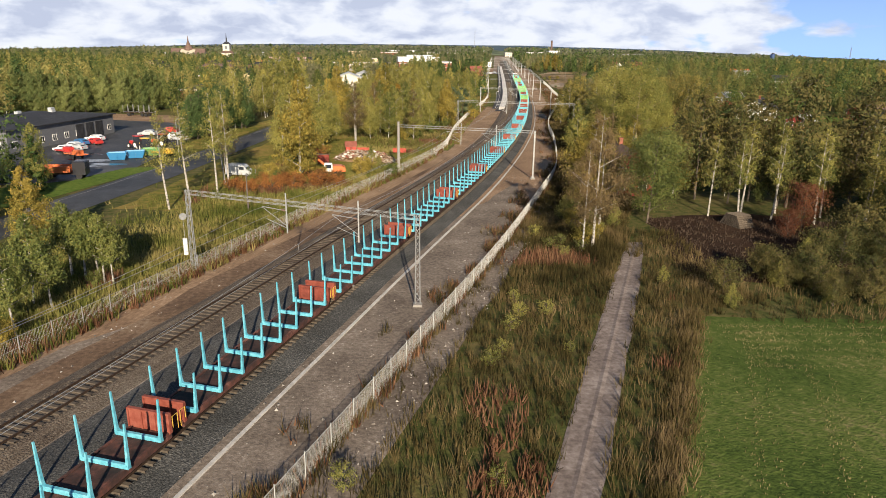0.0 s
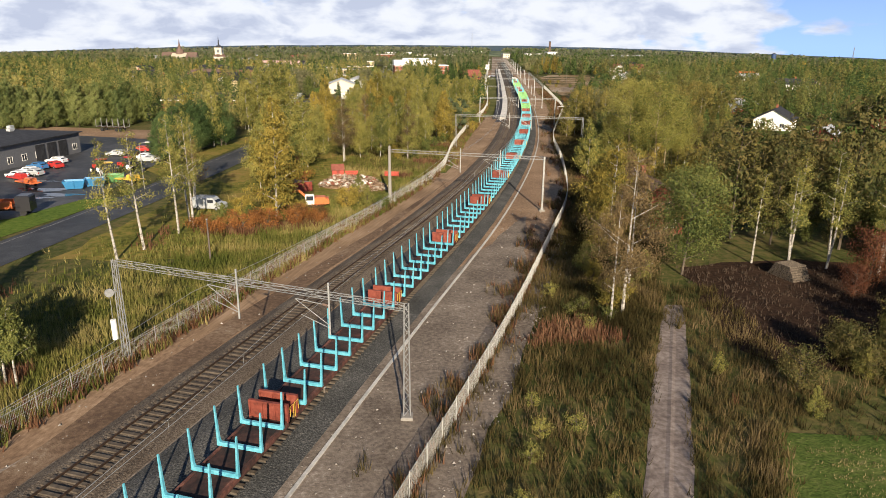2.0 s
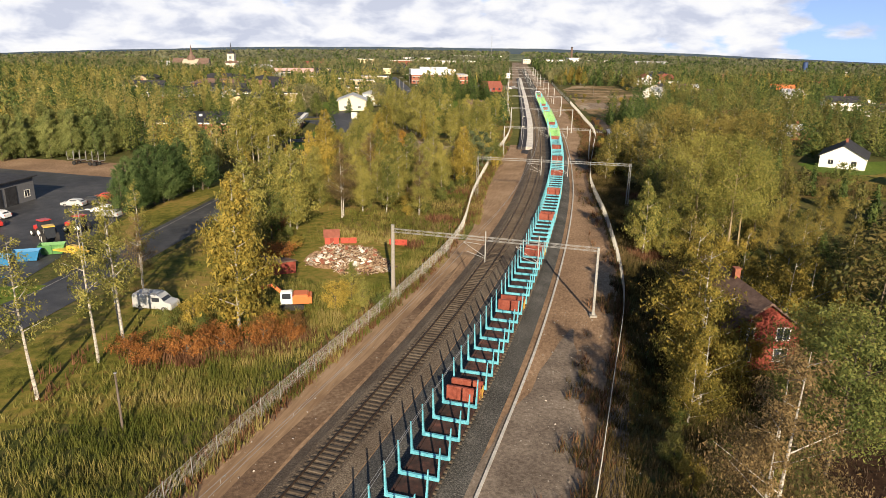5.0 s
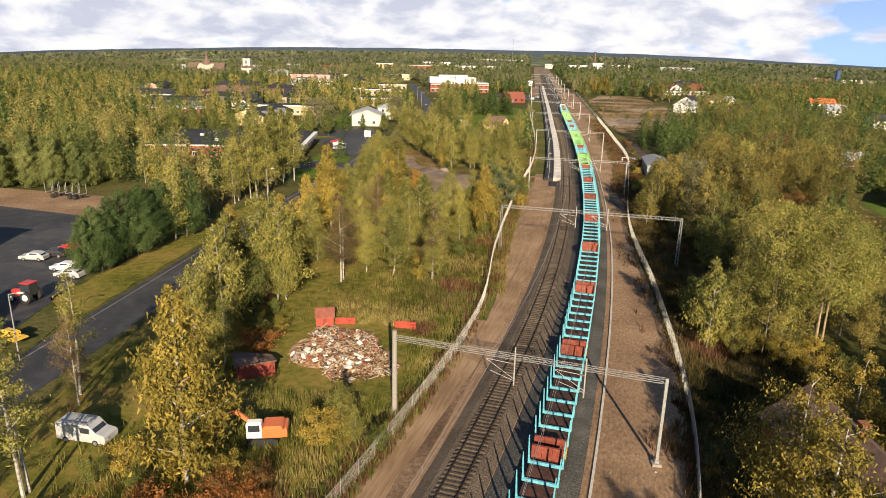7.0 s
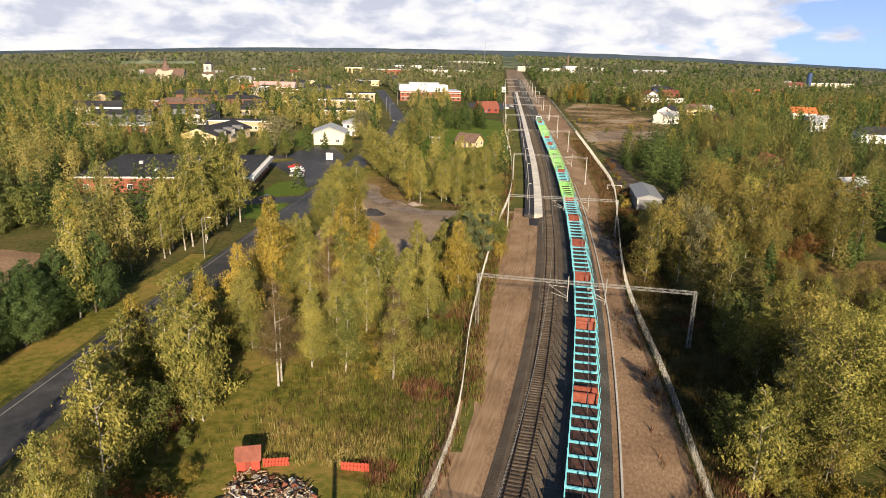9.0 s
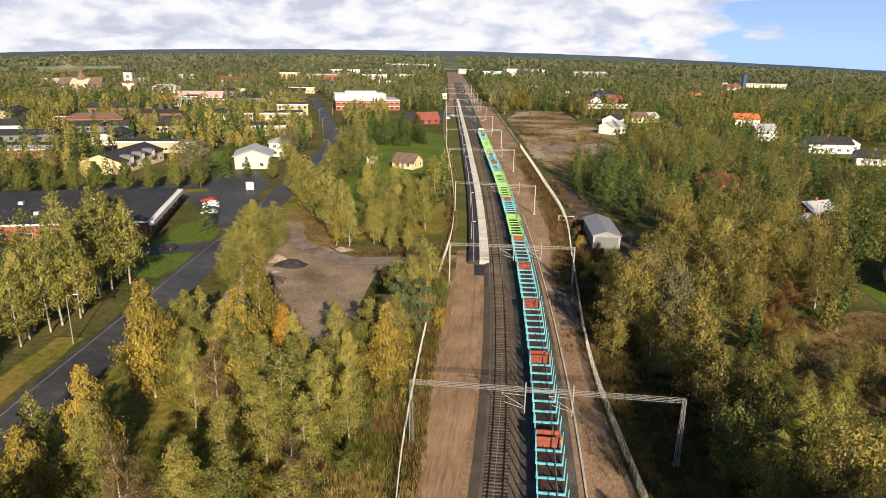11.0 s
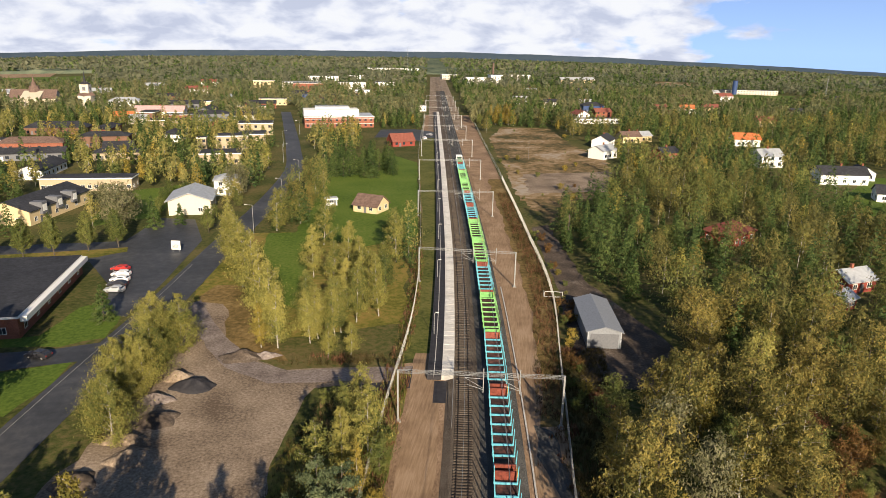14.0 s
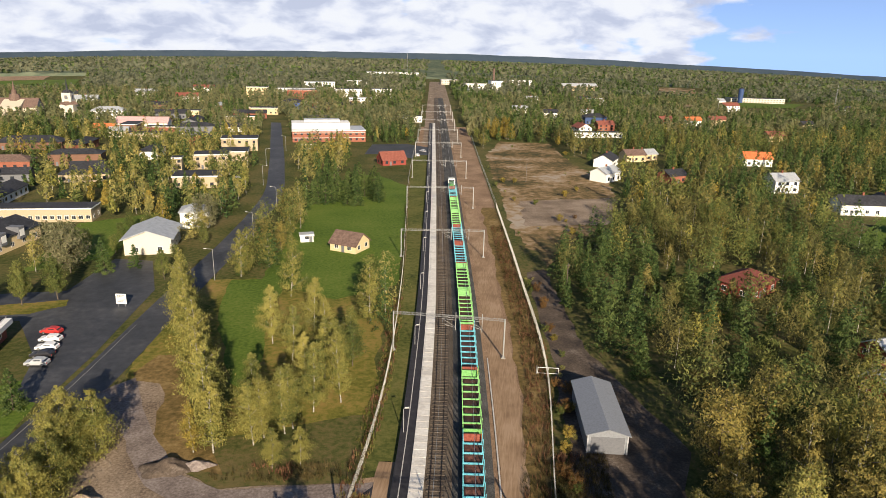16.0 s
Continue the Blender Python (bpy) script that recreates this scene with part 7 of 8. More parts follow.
species("young", "birch", 6.5, 5900, 0.070, 0.06, 0.26, M_bark, M_leaf_birch, "birch_tree", "young bushy birch with olive leaves")
FIRST = {}
rngt = random.Random(3)


def plant(key, x, y, s=1.0):
    trunk, crown, name, label, H = SPECIES[key]
    m = pose(x, y, 0, rngt.uniform(-2, 2), rngt.uniform(-2, 2), rngt.uniform(0, 360)) @ Matrix.Diagonal((s * rngt.uniform(.92, 1.08), s * rngt.uniform(.92, 1.08), s * rngt.uniform(.92, 1.08), 1))
    if key in FIRST:
        return copy_thing(FIRST[key], m)
    o = thing(name, Matrix.Identity(4), label, name.replace("_", " "), name + "s of the place")
    part("trunk", trunk, None, o)
    part("crown", crown, None, o)
    FIRST[key] = o
    o.matrix_basis = m
    return o


# trees that stand out, one by one
for key, x, y, s in (
        ("thin", -38.3, 92.5, 1.12), ("thin", -36.8, 96.6, 1.05), ("thin", -35.2, 104, 1.05), ("thin", -34.6, 108, 1.1), ("thin", -40.8, 126, .9), ("thin", -36, 110.5, 1.0),
        ("fine_rust", 18.1, 76.6, 1.1), ("fine_rust", 16.6, 75.2, .78), ("fine_rust", 19.6, 80.5, .8), ("goldthin", 21.6, 97.6, 1.0), ("goldthin", 20.0, 95.5, .75), ("fine_round", 28.0, 88.5, 1.05), ("fine_round", 29.6, 95.5, .95),
        ("half_birch", -31.5, 141.4, .95), ("half_birch", -28.3, 154.5, .98), ("half_birch", -27.4, 156, .95), ("half_birch", -33.5, 146, .9), ("gold", -36, 152, .95), ("half_alder", -29.8, 148.4, .7), ("half_birch", -33, 160, .9), ("fine_rust", -39.7, 123.9, .6), ("half_birch", -37, 157, .85),
        ("fine_gold", -23.9, 112.6, 1.55), ("goldshrub", -20.2, 112.8, 1.0), ("young", -12.8, 121.6, .85), ("young", -11.2, 120.4, .7), ("goldshrub", -14.4, 119.2, 1.2), ("shrub", -8.6, 118.6, .7), ("orangeshrub", -20.6, 110.4, .9), ("orangeshrub", -17.6, 112.4, .8), ("shrub", -31.5, 112.0, .95), ("goldshrub", -29.2, 113.4, 1.1), ("shrub", -27.4, 111.4, .9), ("orangeshrub", -26, 109.6, .8),
        ("redshrub", -30, 104, 1.2), ("redshrub", -27, 105.5, 1.3), ("redshrub", -23.5, 107, 1.2), ("redshrub", -20, 108.5, 1.2), ("redshrub", -33, 106, 1.0), ("redshrub", -17.5, 110, .9),
        ("fine_bright", 44, 171, .95), ("fine_bright", 51, 175, .95), ("fine_bright", 38.5, 166, .9), ("fine_bright", 55, 170, .95), ("fine_bright", 46.5, 164, 1.0), ("tall_aspen", 36.3, 144, .98), ("fine_birch1", 38.7, 146, .9), ("tall_aspen", 40.8, 142, 1.02), ("half_alder", 30.5, 147.5, .95), ("tall_aspen", 44.8, 148, .86), ("fine_birch2", 33.6, 148, .84), ("fine_bright", 48, 150, 1.1), ("goldshrub", 33.5, 143.5, 1.2), ("goldshrub", 36.5, 140.5, 1.3), ("goldshrub", 30.6, 145, 1.1), ("young", 31.6, 143, .9), ("half_alder", 29.2, 151, .9), ("half_birch", 28.6, 143.5, .8), ("goldshrub", 39.5, 139.5, 1.4), ("shrub", 42, 137, 1.2),
        ("goldthin", 24.4, 105.2, 1.6), ("goldthin", 26.2, 113.5, 1.35), ("goldthin", 22.8, 101, 1.2), ("goldthin", 34.8, 121.5, 1.15), ("goldthin", 36.2, 118.5, 1.05), ("goldthin", 38.8, 115, 1.1), ("goldthin", 25.2, 109.5, 1.25), ("goldthin", 27.6, 103.2, .8), ("goldthin", 35.2, 111, 1.2), ("goldthin", 38.6, 119.5, 1.2), ("goldthin", 37.4, 106.6, 1.1), ("young", 16.8, 89, .75), ("shrub", 18.8, 95, .8), ("goldshrub", 17.4, 86.5, .8), ("shrub", 20.6, 89.5, .7), ("young", 22.6, 86, .7),
        ("rowan", 46.5, 84, 1.1), ("rowan", 43, 80.5, .6), ("young", 22.4, 64, .42), ("goldshrub", 17.3, 78, 1.1), ("goldshrub", 19, 80, .8),
        ("half_dark", 44, 101, 1.15), ("half_dark", 48, 103, 1.15), ("half_dark", 52, 99, 1.2), ("half_alder", 56, 102, 1.2), ("half_dark", 60, 97, 1.15), ("half_dark", 64, 101, 1.2), ("half_alder", 68, 93, 1.15), ("half_dark", 72, 89, 1.15), ("half_dark", 66, 85, 1.1), ("half_dark", 40, 104, 1.1), ("thin", 38, 93, .85), ("thin", 41, 90, .9), ("thin", 43, 94, .95), ("thin", 46, 91, .9), ("thin", 48.5, 95, .95), ("thin", 51, 89, .9), ("thin", 54, 93, .85), ("thin", 56, 86, .8), ("thin", 59, 91, .9), ("thin", 62, 84, .85), ("thin", 65, 90, .9), ("fine_round", 60, 79, .55), ("fine_round", 66, 77, .6), ("fine_birch1", 70, 82, .8),
        ("sapling", -32.6, 61.6, 1.2), ("sapling", -33.4, 62.6, 1.1), ("sapling", -34.6, 62, 1.05), ("sapling", -34, 55, 1.0), ("sapling", -36.5, 56.5, 1.1), ("sapling", -34.2, 50, .95), ("sapling", -37, 64, 1.1), ("young", -40, 68.5, 1.0), ("shrub", -35.5, 58, .8), ("shrub", -36, 52.5, .8), ("goldshrub", -33.8, 47.0, .9), ("sapling", -31.5, 61.2, .9), ("shrub", -33, 60.8, .7), ("fine_gold", -45, 72, .6), ("young", -48, 74, .9),
        ("fine_birch0", -62, 88, .85), ("fine_birch1", -66, 96, .9), ("fine_gold", -58.5, 83, .55), ("fine_birch2", -70, 90, .85), ("fine_birch1", -63, 104, .75), ("fine_birch0", -73, 101, .8),
        ("willow", -65, 352, 1.3), ("willow", -70, 356, 1.15), ("willow", -40, 398, .9), ("spruce1", -44, 280, .85), ("spruce0", -56, 352, .8), ("spruce1", -50, 356, .85), ("park", -39, 346, 1.0),
        ("gold", -11, 266, .9),
        ("fine_birch1", -31.6, 133.6, .82), ("fine_birch0", -28.6, 134.2, .72), ("fine_birch2", -32.2, 145.9, .9), ("fine_birch0", -27.2, 154.8, .95), ("fine_birch1", -29.8, 158.3, .9), ("fine_birch2", -28.3, 173.6, .9), ("fine_rust", -20.9, 163.2, .9), ("fine_birch0", -17.8, 168.4, .9), ("fine_birch1", -13.2, 166.9, .85), ("fine_birch2", -7, 165.6, .85),
        ("shrub", -30.2, 144.6, .9), ("young", -26.5, 141, .7), ("shrub", -27.3, 149.5, .8), ("redshrub", -25.5, 137.5, 1.3), ("young", -33.4, 152, .8), ("redshrub", -28.5, 139, 1.2), ("rowan", -29.5, 150.5, .6), ("goldshrub", -24.6, 144, .7), ("shrub", -29.2, 130.5, .8),
        # edge of the eastern wood
        ("half_willow", 46.6, 221, 1.0), ("half_aspen", 43.2, 216, .95), ("half_willow", 47.5, 212, .95), ("wood_birch", 50.5, 234, .95), ("half_aspen", 52.5, 229, 1.0), ("wood_birch", 54, 237, 1.0), ("wood_birch", 60, 237, 1.0), ("half_aspen", 61.5, 230, 1.05), ("gold", 56.5, 232, 1.05), ("wood_birch", 67, 230, 1.0), ("half_alder", 57, 224, 1.0), ("wood_birch", 61, 222, 1.05),
        ("half_aspen", 66, 254, 1.1), ("half_alder", 72, 248, 1.1), ("wood_birch", 64, 246, 1.0), ("wood_birch", 69, 240, 1.05), ("half_aspen", 76, 261, 1.1), ("wood_birch", 81, 246, 1.1), ("half_aspen", 75, 236, 1.0), ("wood_birch", 54, 216, 1.0), ("half_alder", 52, 208, .95), ("spruce0", 58, 206, .8), ("wood_birch", 64, 220, .95), ("half_alder", 68, 224, .85), ("wood_birch", 71, 230, .95), ("half_aspen", 60, 212, .85), ("round1", 66, 236, 1.0), ("orangeshrub", 62.5, 208, 1.2), ("orangeshrub", 66, 214.5, 1.3), ("wood_birch", 84, 232, 1.0), ("half_aspen", 88, 240, 1.0), ("wood_birch", 86, 226, .9), ("half_alder", 90, 233, .9), ("wood_birch", 94, 246, 1.0), ("half_aspen", 88, 252, 1.0), ("wood_birch", 80, 224, .85), ("wood_birch", 72, 243, 1.0), ("wood_birch", 78, 252, 1.0), ("half_aspen", 77, 230, .9), ("wood_birch", 82, 236, .95), ("orangeshrub", 72.5, 222, 1.5), ("orangeshrub", 76, 225, 1.5), ("orangeshrub", 69, 213, 1.1), ("goldshrub", 64, 211, 1.3), ("shrub", 71, 217, 1.2), ("rowan", 70, 227.5, .9),
        # birches between the street and the line
        ("fine_birch1", -28.4, 158.4, .86), ("fine_birch0", -30, 159.4, .84), ("fine_gold", -37.5, 161.8, .72), ("fine_lot", -33.6, 160.5, .62), ("fine_birch2", -28.2, 174.4, .92), ("fine_rust", -20.8, 164.4, .72), ("fine_birch0", -18, 169.9, .88), ("fine_rust", -6.9, 166.4, .78), ("fine_birch1", -6.6, 172.9, .9), ("fine_birch2", -12.1, 179.9, .92), ("fine_birch0", -3.1, 183.8, .86), ("fine_birch2", -0.7, 202.3, .86), ("fine_rust", 1.4, 200, .8),
        ("fine_birch1", -17.2, 191.7, .95), ("fine_rust", -18.3, 184.6, .85), ("fine_birch1", -9.5, 186.3, .9), ("amber", -13.4, 199.4, 1.0), ("fine_birch2", -29.3, 198, 1.02), ("fine_lot", -27, 196.6, .95), ("fine_gold", -29.6, 177, .78), ("fine_lot", -26.8, 172.8, .6), ("fine_birch0", -24.6, 201, .95), ("fine_birch1", -21, 199.5, .95), ("fine_birch0", -11, 199, .95), ("fine_birch1", -5.6, 199, .9), ("fine_birch0", -15.6, 199, .92), ("half_alder", -3.5, 209, .7), ("fine_birch0", 3, 209, .85),
        ("goldshrub", -10, 172.5, 1.1), ("goldshrub", -7.5, 171, 1.0), ("shrub", -6, 167.6, 1.0), ("goldshrub", -12.5, 174, 1.2), ("shrub", -17, 171, .6), ("shrub", -3, 178, 1.2), ("shrub", -1.4, 186, 1.1), ("goldshrub", -9, 165.5, .7), ("shrub", 1, 193, 1.1),
        ("fine_birch0", 5.6, 227, .84), ("half_birch", 9, 231, .8), ("half_alder", 10.5, 226, .78), ("half_birch", 3, 221, .8), ("pine", 3.9, 215.5, 1.15), ("pine", 0.6, 211.5, .8), ("pine", 6.4, 214.5, 1.0), ("gold", 8, 222, .75), ("half_birch", 8.4, 238, .75), ("half_alder", 5.5, 240, .75), ("shrub", 11.5, 233, 1.2), ("shrub", 1.8, 232, 1.0), ("goldshrub", 10, 218, 1.1), ("shrub", 2.4, 245, 1.0)):
    plant(key, x, y, s)
for k in range(15):
    plant("ovalpine", -61 + 0.44 * k + rngt.uniform(-1.2, 1.2), 160.5 + 1.8 * k + rngt.uniform(-1, 1), rngt.uniform(1.0, 1.32))
for k in range(34):
    plant("poplar", -134 + 1.15 * k + rngt.uniform(-2, 2), 207 + .62 * k + (k % 3) * 5 + rngt.uniform(-2, 2), rngt.uniform(.74, 1.0))
for k in range(16):
    plant("gold", 98 + rngt.uniform(-7, 9), 630 + rngt.uniform(-6, 10), rngt.uniform(1.1, 1.5))
# dense row of birches at the lane, lighter ones behind
for k in range(15):
    t = k / 14
    plant("half_birch", -8 - 21 * t + rngt.uniform(-.8, .8), 265.5 + 60 * t + rngt.uniform(-1, 1), rngt.uniform(.8, 1.05))
for k, (x, y) in enumerate(((-94, 321), (-88, 322), (-80, 323.5), (-73, 325), (-66, 328.5), (-59.5, 332), (-101, 320), (-108, 319))):
    plant("park", x, y, 1.3)
for k in range(14):
    plant("birch%d" % (k % 3), -54.5 + 0.9 * (k % 5) + rngt.uniform(-1, 1), 216 + 2.6 * k * .9 + rngt.uniform(-1, 1), rngt.uniform(1.0, 1.25))
for k in range(22):
    plant("spruce%d" % (k % 2), -8 + 3.6 * (k % 8) + rngt.uniform(-2, 2), 434 + 7 * (k // 6) + rngt.uniform(-3, 3), rngt.uniform(1.0, 1.5))
for k in range(15):
    plant(rngt.choice(("half_birch", "half_alder", "half_aspen", "young")), -17 + rngt.uniform(-3, 4) + .04 * k * 5, 347 + 5.5 * k + rngt.uniform(-2, 2), rngt.uniform(.7, .95))
for x, y, s in ((-41.5, 364, .6), (-60, 370, .7), (-62.5, 382, .75), (-39.5, 386, .7), (-36.5, 378, .6), (-58, 392, .8), (-68, 362, .7), (-64, 395, .8), (-70, 376, .7)):
    plant("half_alder", x, y, s)
for x, y, s in ((-26.6, 236.5, 1.0), (-28.8, 240, .95), (-30.2, 248, 1.1), (-27, 251.5, 1.05), (-28.6, 261, 1.15), (-25.5, 266.5, 1.15), (-30.5, 268, 1.15), (-27.5, 257, 1.0), (-28.2, 244.5, .9), (-29.6, 254, 1.0), (-27.2, 263.5, 1.0), (-28.0, 248.5, .85)):
    plant("fine_lot", x, y, s * 1.18)
for k in range(24):
    px, py = (rngt.uniform(-30, 2), rngt.uniform(178, 214)) if k % 4 else (rngt.uniform(-36, -28), rngt.uniform(162, 204))
    plant(rngt.choice(("fine_birch0", "fine_birch1", "fine_birch2", "half_birch", "fine_gold")), px, py, rngt.uniform(.68, .95))
for k in range(46):
    y = rngt.uniform(30, 150)
    x = float(fence_r(y)) + rngt.uniform(2, 12)
    if abs(x - wheel_path(y)) > 2 and not (y > 84):
        plant("tuft", x, y, rngt.uniform(.6, 1.15))
for k in range(170):
    y = rngt.uniform(57.5, 84)
    x = rngt.uniform(25, 80)
    if y < 62 + .6 * (x - 24):
        key = rngt.choice(("thicket", "thicket", "thicket", "young"))
        plant(key, x, y, rngt.uniform(.6, 1.0) * {"thicket": 1.0, "young": .6}[key] * (1.0 + (y - 58) * .03))

for k in range(30):
    y = rngt.uniform(236, 345)
    key = rngt.choice(("goldshrub", "orangeshrub", "shrub", "tuft"))
    plant(key, float(fence_r(y)) + rngt.uniform(1.2, 4.0), y, rngt.uniform(.5, .85))
for k in range(26):
    y = rngt.uniform(372, 600)
    x = 76 + (y - 368) * .26 + rngt.uniform(-2, 5) if k % 2 else float(fence_r(y)) + rngt.uniform(3, 26)
    plant(rngt.choice(("goldshrub", "orangeshrub", "tuft", "shrub")), x, y, rngt.uniform(.5, 1.0))
OPEN = [[(-42, 580), (-42, 612), (8, 612), (8, 580)], [(-46, 152), (-46, 216), (-5, 214), (1, 250), (12, 252), (8, 216), (0, 152)], [(44, 205), (46, 246), (60, 262), (64, 262), (84, 250), (84, 226), (66, 206)], [(-60, -80), (-47, 150), (-41, 152), (-6, 150), (0, 150), (-20, 60), (-40, -80)],
        [(-34, 214), (-31, 232), (-28, 258), (-29, 291), (-20, 289), (-15, 266), (-5, 258), (16, 258), (16, 250), (3, 249), (-2, 236), (-5, 214), (-16, 206)],
        [(-10, 345), (-8, 470), (14, 500), (50, 470), (30, 396), (23, 340), (6, 330)],
        [(56, 350), (62, 400), (74, 560), (92, 622), (130, 614), (126, 540), (127, 478), (114, 428), (98, 395), (76, 368), (66, 350)],
        [(40, 244), (50, 296), (58, 350), (64, 352), (61, 300), (64, 262), (58, 244)],
        [(80, 136), (88, 240), (150, 246), (175, 136)], [(-125, 108), (-56, 112), (-50, 150), (-56, 180), (-80, 226), (-128, 226)], [(-78, 86), (-46, 120), (-42, 90)],
        [(-112, 254), (-42, 243), (-38, 300), (-38, 366), (-112, 336)], [(0, 490), (0, 606), (50, 606), (50, 490)], [(12, -80), (20, 58), (120, 58), (120, -80)],
        [(24, 56), (27, 92), (34, 92), (60, 78), (60, 56)], [(176, 352), (176, 384), (200, 445), (290, 440), (280, 352)], [(345, 800), (450, 820), (660, 1110), (480, 1100)], [(-430, 1000), (-350, 1060), (-470, 1390), (-600, 1660), (-770, 1600), (-600, 1330)],
        [(410, 1110), (470, 1090), (640, 1480), (530, 1450)], [(-86, 350), (-58, 366), (-60, 420), (-86, 404)], [(-22, 150), (-21, 164), (-6, 170), (-2, 150)], [(66, 194), (70, 208), (86, 218), (102, 214), (102, 194)], [(20, 96), (40, 96), (42, 117), (46, 138), (38, 141), (22, 141), (20, 119)], [(34, 84), (34, 98), (68, 98), (68, 84)]]
BOXES = [(min(p[0] for p in o), max(p[0] for p in o), min(p[1] for p in o), max(p[1] for p in o)) for o in OPEN]


def wooded(x, y):
    if float(fence_l(y)) - 2.0 < x < float(fence_r(y)) + 3.0 and y < 640:
        return False
    if y >= 640 and -16 < x - float(track_x(y)) < 22:
        return False
    if 112 <= y < 202 and float(fence_r(y)) < x < float(fence_r(y)) + 9.5 or 30 < x < 46 and 124 < y < 141:
        return False
    if y < 84 and 0 < x < 27 or y < 112 and float(fence_r(y)) < x < float(fence_r(y)) + 7.5:
        return False
    if y < 760 and abs(x - float(road_x(y))) < (9.0 if y < 285 else 10.5):
        return False
    for o, (x0, x1, y0, y1) in zip(OPEN, BOXES):
        if x0 < x < x1 and y0 < y < y1 and inside(x, y, o):
            return False
    for hx, hy, hw in HOUSES:
        dx, dy = x - hx, y - hy
        if abs(dx) + abs(dy) > 80:
            continue
        if hy < 800 and (hx > 60 or hx < -36):
            # open gardens on the railway side of each house
            ux, uy = 8 - hx, 110 - hy
            ul = math.hypot(ux, uy)
            along, across = (dx * ux + dy * uy) / ul, abs(dx * uy - dy * ux) / ul
            if 0 < along < hw * 0.5 + (34 if 80 < hx < 150 and hy < 260 else 10 if hx < 150 and hx > 60 and hy < 340 else 48 if hx > 60 else 7) and across < hw * 0.5:
                return False
        if abs(dx) < hw * 0.5 + 2 and -min(hw * 0.5, 8) - (6 if hx > 0 else 4) < dy < min(hw * 0.5, 14) + 3:
            return False
    return True


def low_growth(x, y):
    """Younger, lower growth by the eastern gardens and in the town."""
    if 45 < x < 112 and 100 < y < 228:
        return 0.5
    if x < -38 and 330 < y < 800:
        return 0.86
    return 1.0


def density(x, y):
    """How thickly trees stand, from 0 to 1."""
    if x < -38 and 330 < y < 800 and x > -330:
        return 0.95
    if -24 < x < 18 and 256 < y < 346:
        return 0.0 if x < 4 - (y - 262) * .36 + 8 and x > 4 - (y - 262) * .36 - 14 else 0.38
    if x > 44 and 100 < y < 420:
        return 0.92
    if -42 < x < 6 and 150 < y < 216:
        return 0.6
    if y > 800:
        return 0.62 + 0.38 * noise.noise((x * 0.006, y * 0.006, 2))
    return 0.9


near_list, mid_list, far_list = [], [], []
y = 62.0
while y < 640:
    step = 5.8 if y < 262 else 6.7 if y < 420 else 8.0
    x = -0.78 * y - 40
    while x < 0.82 * y + 60:
        px, py = x + rngt.uniform(-2.4, 2.4), y + rngt.uniform(-2.4, 2.4)
        if wooded(px, py) and rngt.random() < density(px, py):
            if -56 < px < 72 and py < 262 or -24 < px < 18 and py < 346:
                near_list.append((px, py))
            else:
                mid_list.append((px, py))
        x += step
    y += step
y = 640.0
while y < 1560:
    step = 7.0 if y < 1000 else 9.5
    x = -0.78 * y - 40
    while x < 0.84 * y + 60:
        px, py = x + rngt.uniform(-3.4, 3.4), y + rngt.uniform(-3.4, 3.4)
        if rngt.random() < density(px, py) and wooded(px, py):
            far_list.append((px, py))
        x += step
    y += step
for px, py, sz in ((-2.3, 267.5, 1.0), (-1, 269.5, .95), (2.1, 270.5, 1.0), (3.2, 272, .9), (3.8, 286, 1.0), (8.4, 289, 1.0), (9.5, 291, .9), (-4, 276, .85), (6, 277, .95), (10.5, 280, .9), (1.5, 261, .6), (5.5, 262, .55), (0, 297, 1.0), (6, 301, .95), (11.5, 299, .9), (-5, 305, .9), (3, 311, .95)):
    plant(rngt.choice(("fine_birch0", "fine_birch1", "fine_birch2")), px, py, sz)
for px, py in near_list:
    r = rngt.random()
    right = px > float(track_x(py))
    if right:
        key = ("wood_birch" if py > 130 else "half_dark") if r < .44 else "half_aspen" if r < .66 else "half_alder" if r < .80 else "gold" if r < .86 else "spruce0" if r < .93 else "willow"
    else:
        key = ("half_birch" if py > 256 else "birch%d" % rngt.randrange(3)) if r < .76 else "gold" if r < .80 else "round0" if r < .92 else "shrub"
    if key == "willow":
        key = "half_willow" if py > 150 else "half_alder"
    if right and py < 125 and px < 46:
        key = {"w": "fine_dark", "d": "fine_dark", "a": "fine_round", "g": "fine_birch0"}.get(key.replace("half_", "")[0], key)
    size = (rngt.uniform(.66, 1.26) if right else rngt.uniform(.75, 1.1)) * low_growth(px, py)
    if not (14 < px < 43 and 74 < py < 123):
        plant(key, px, py, size)

# woods further off: joined crowns and stems


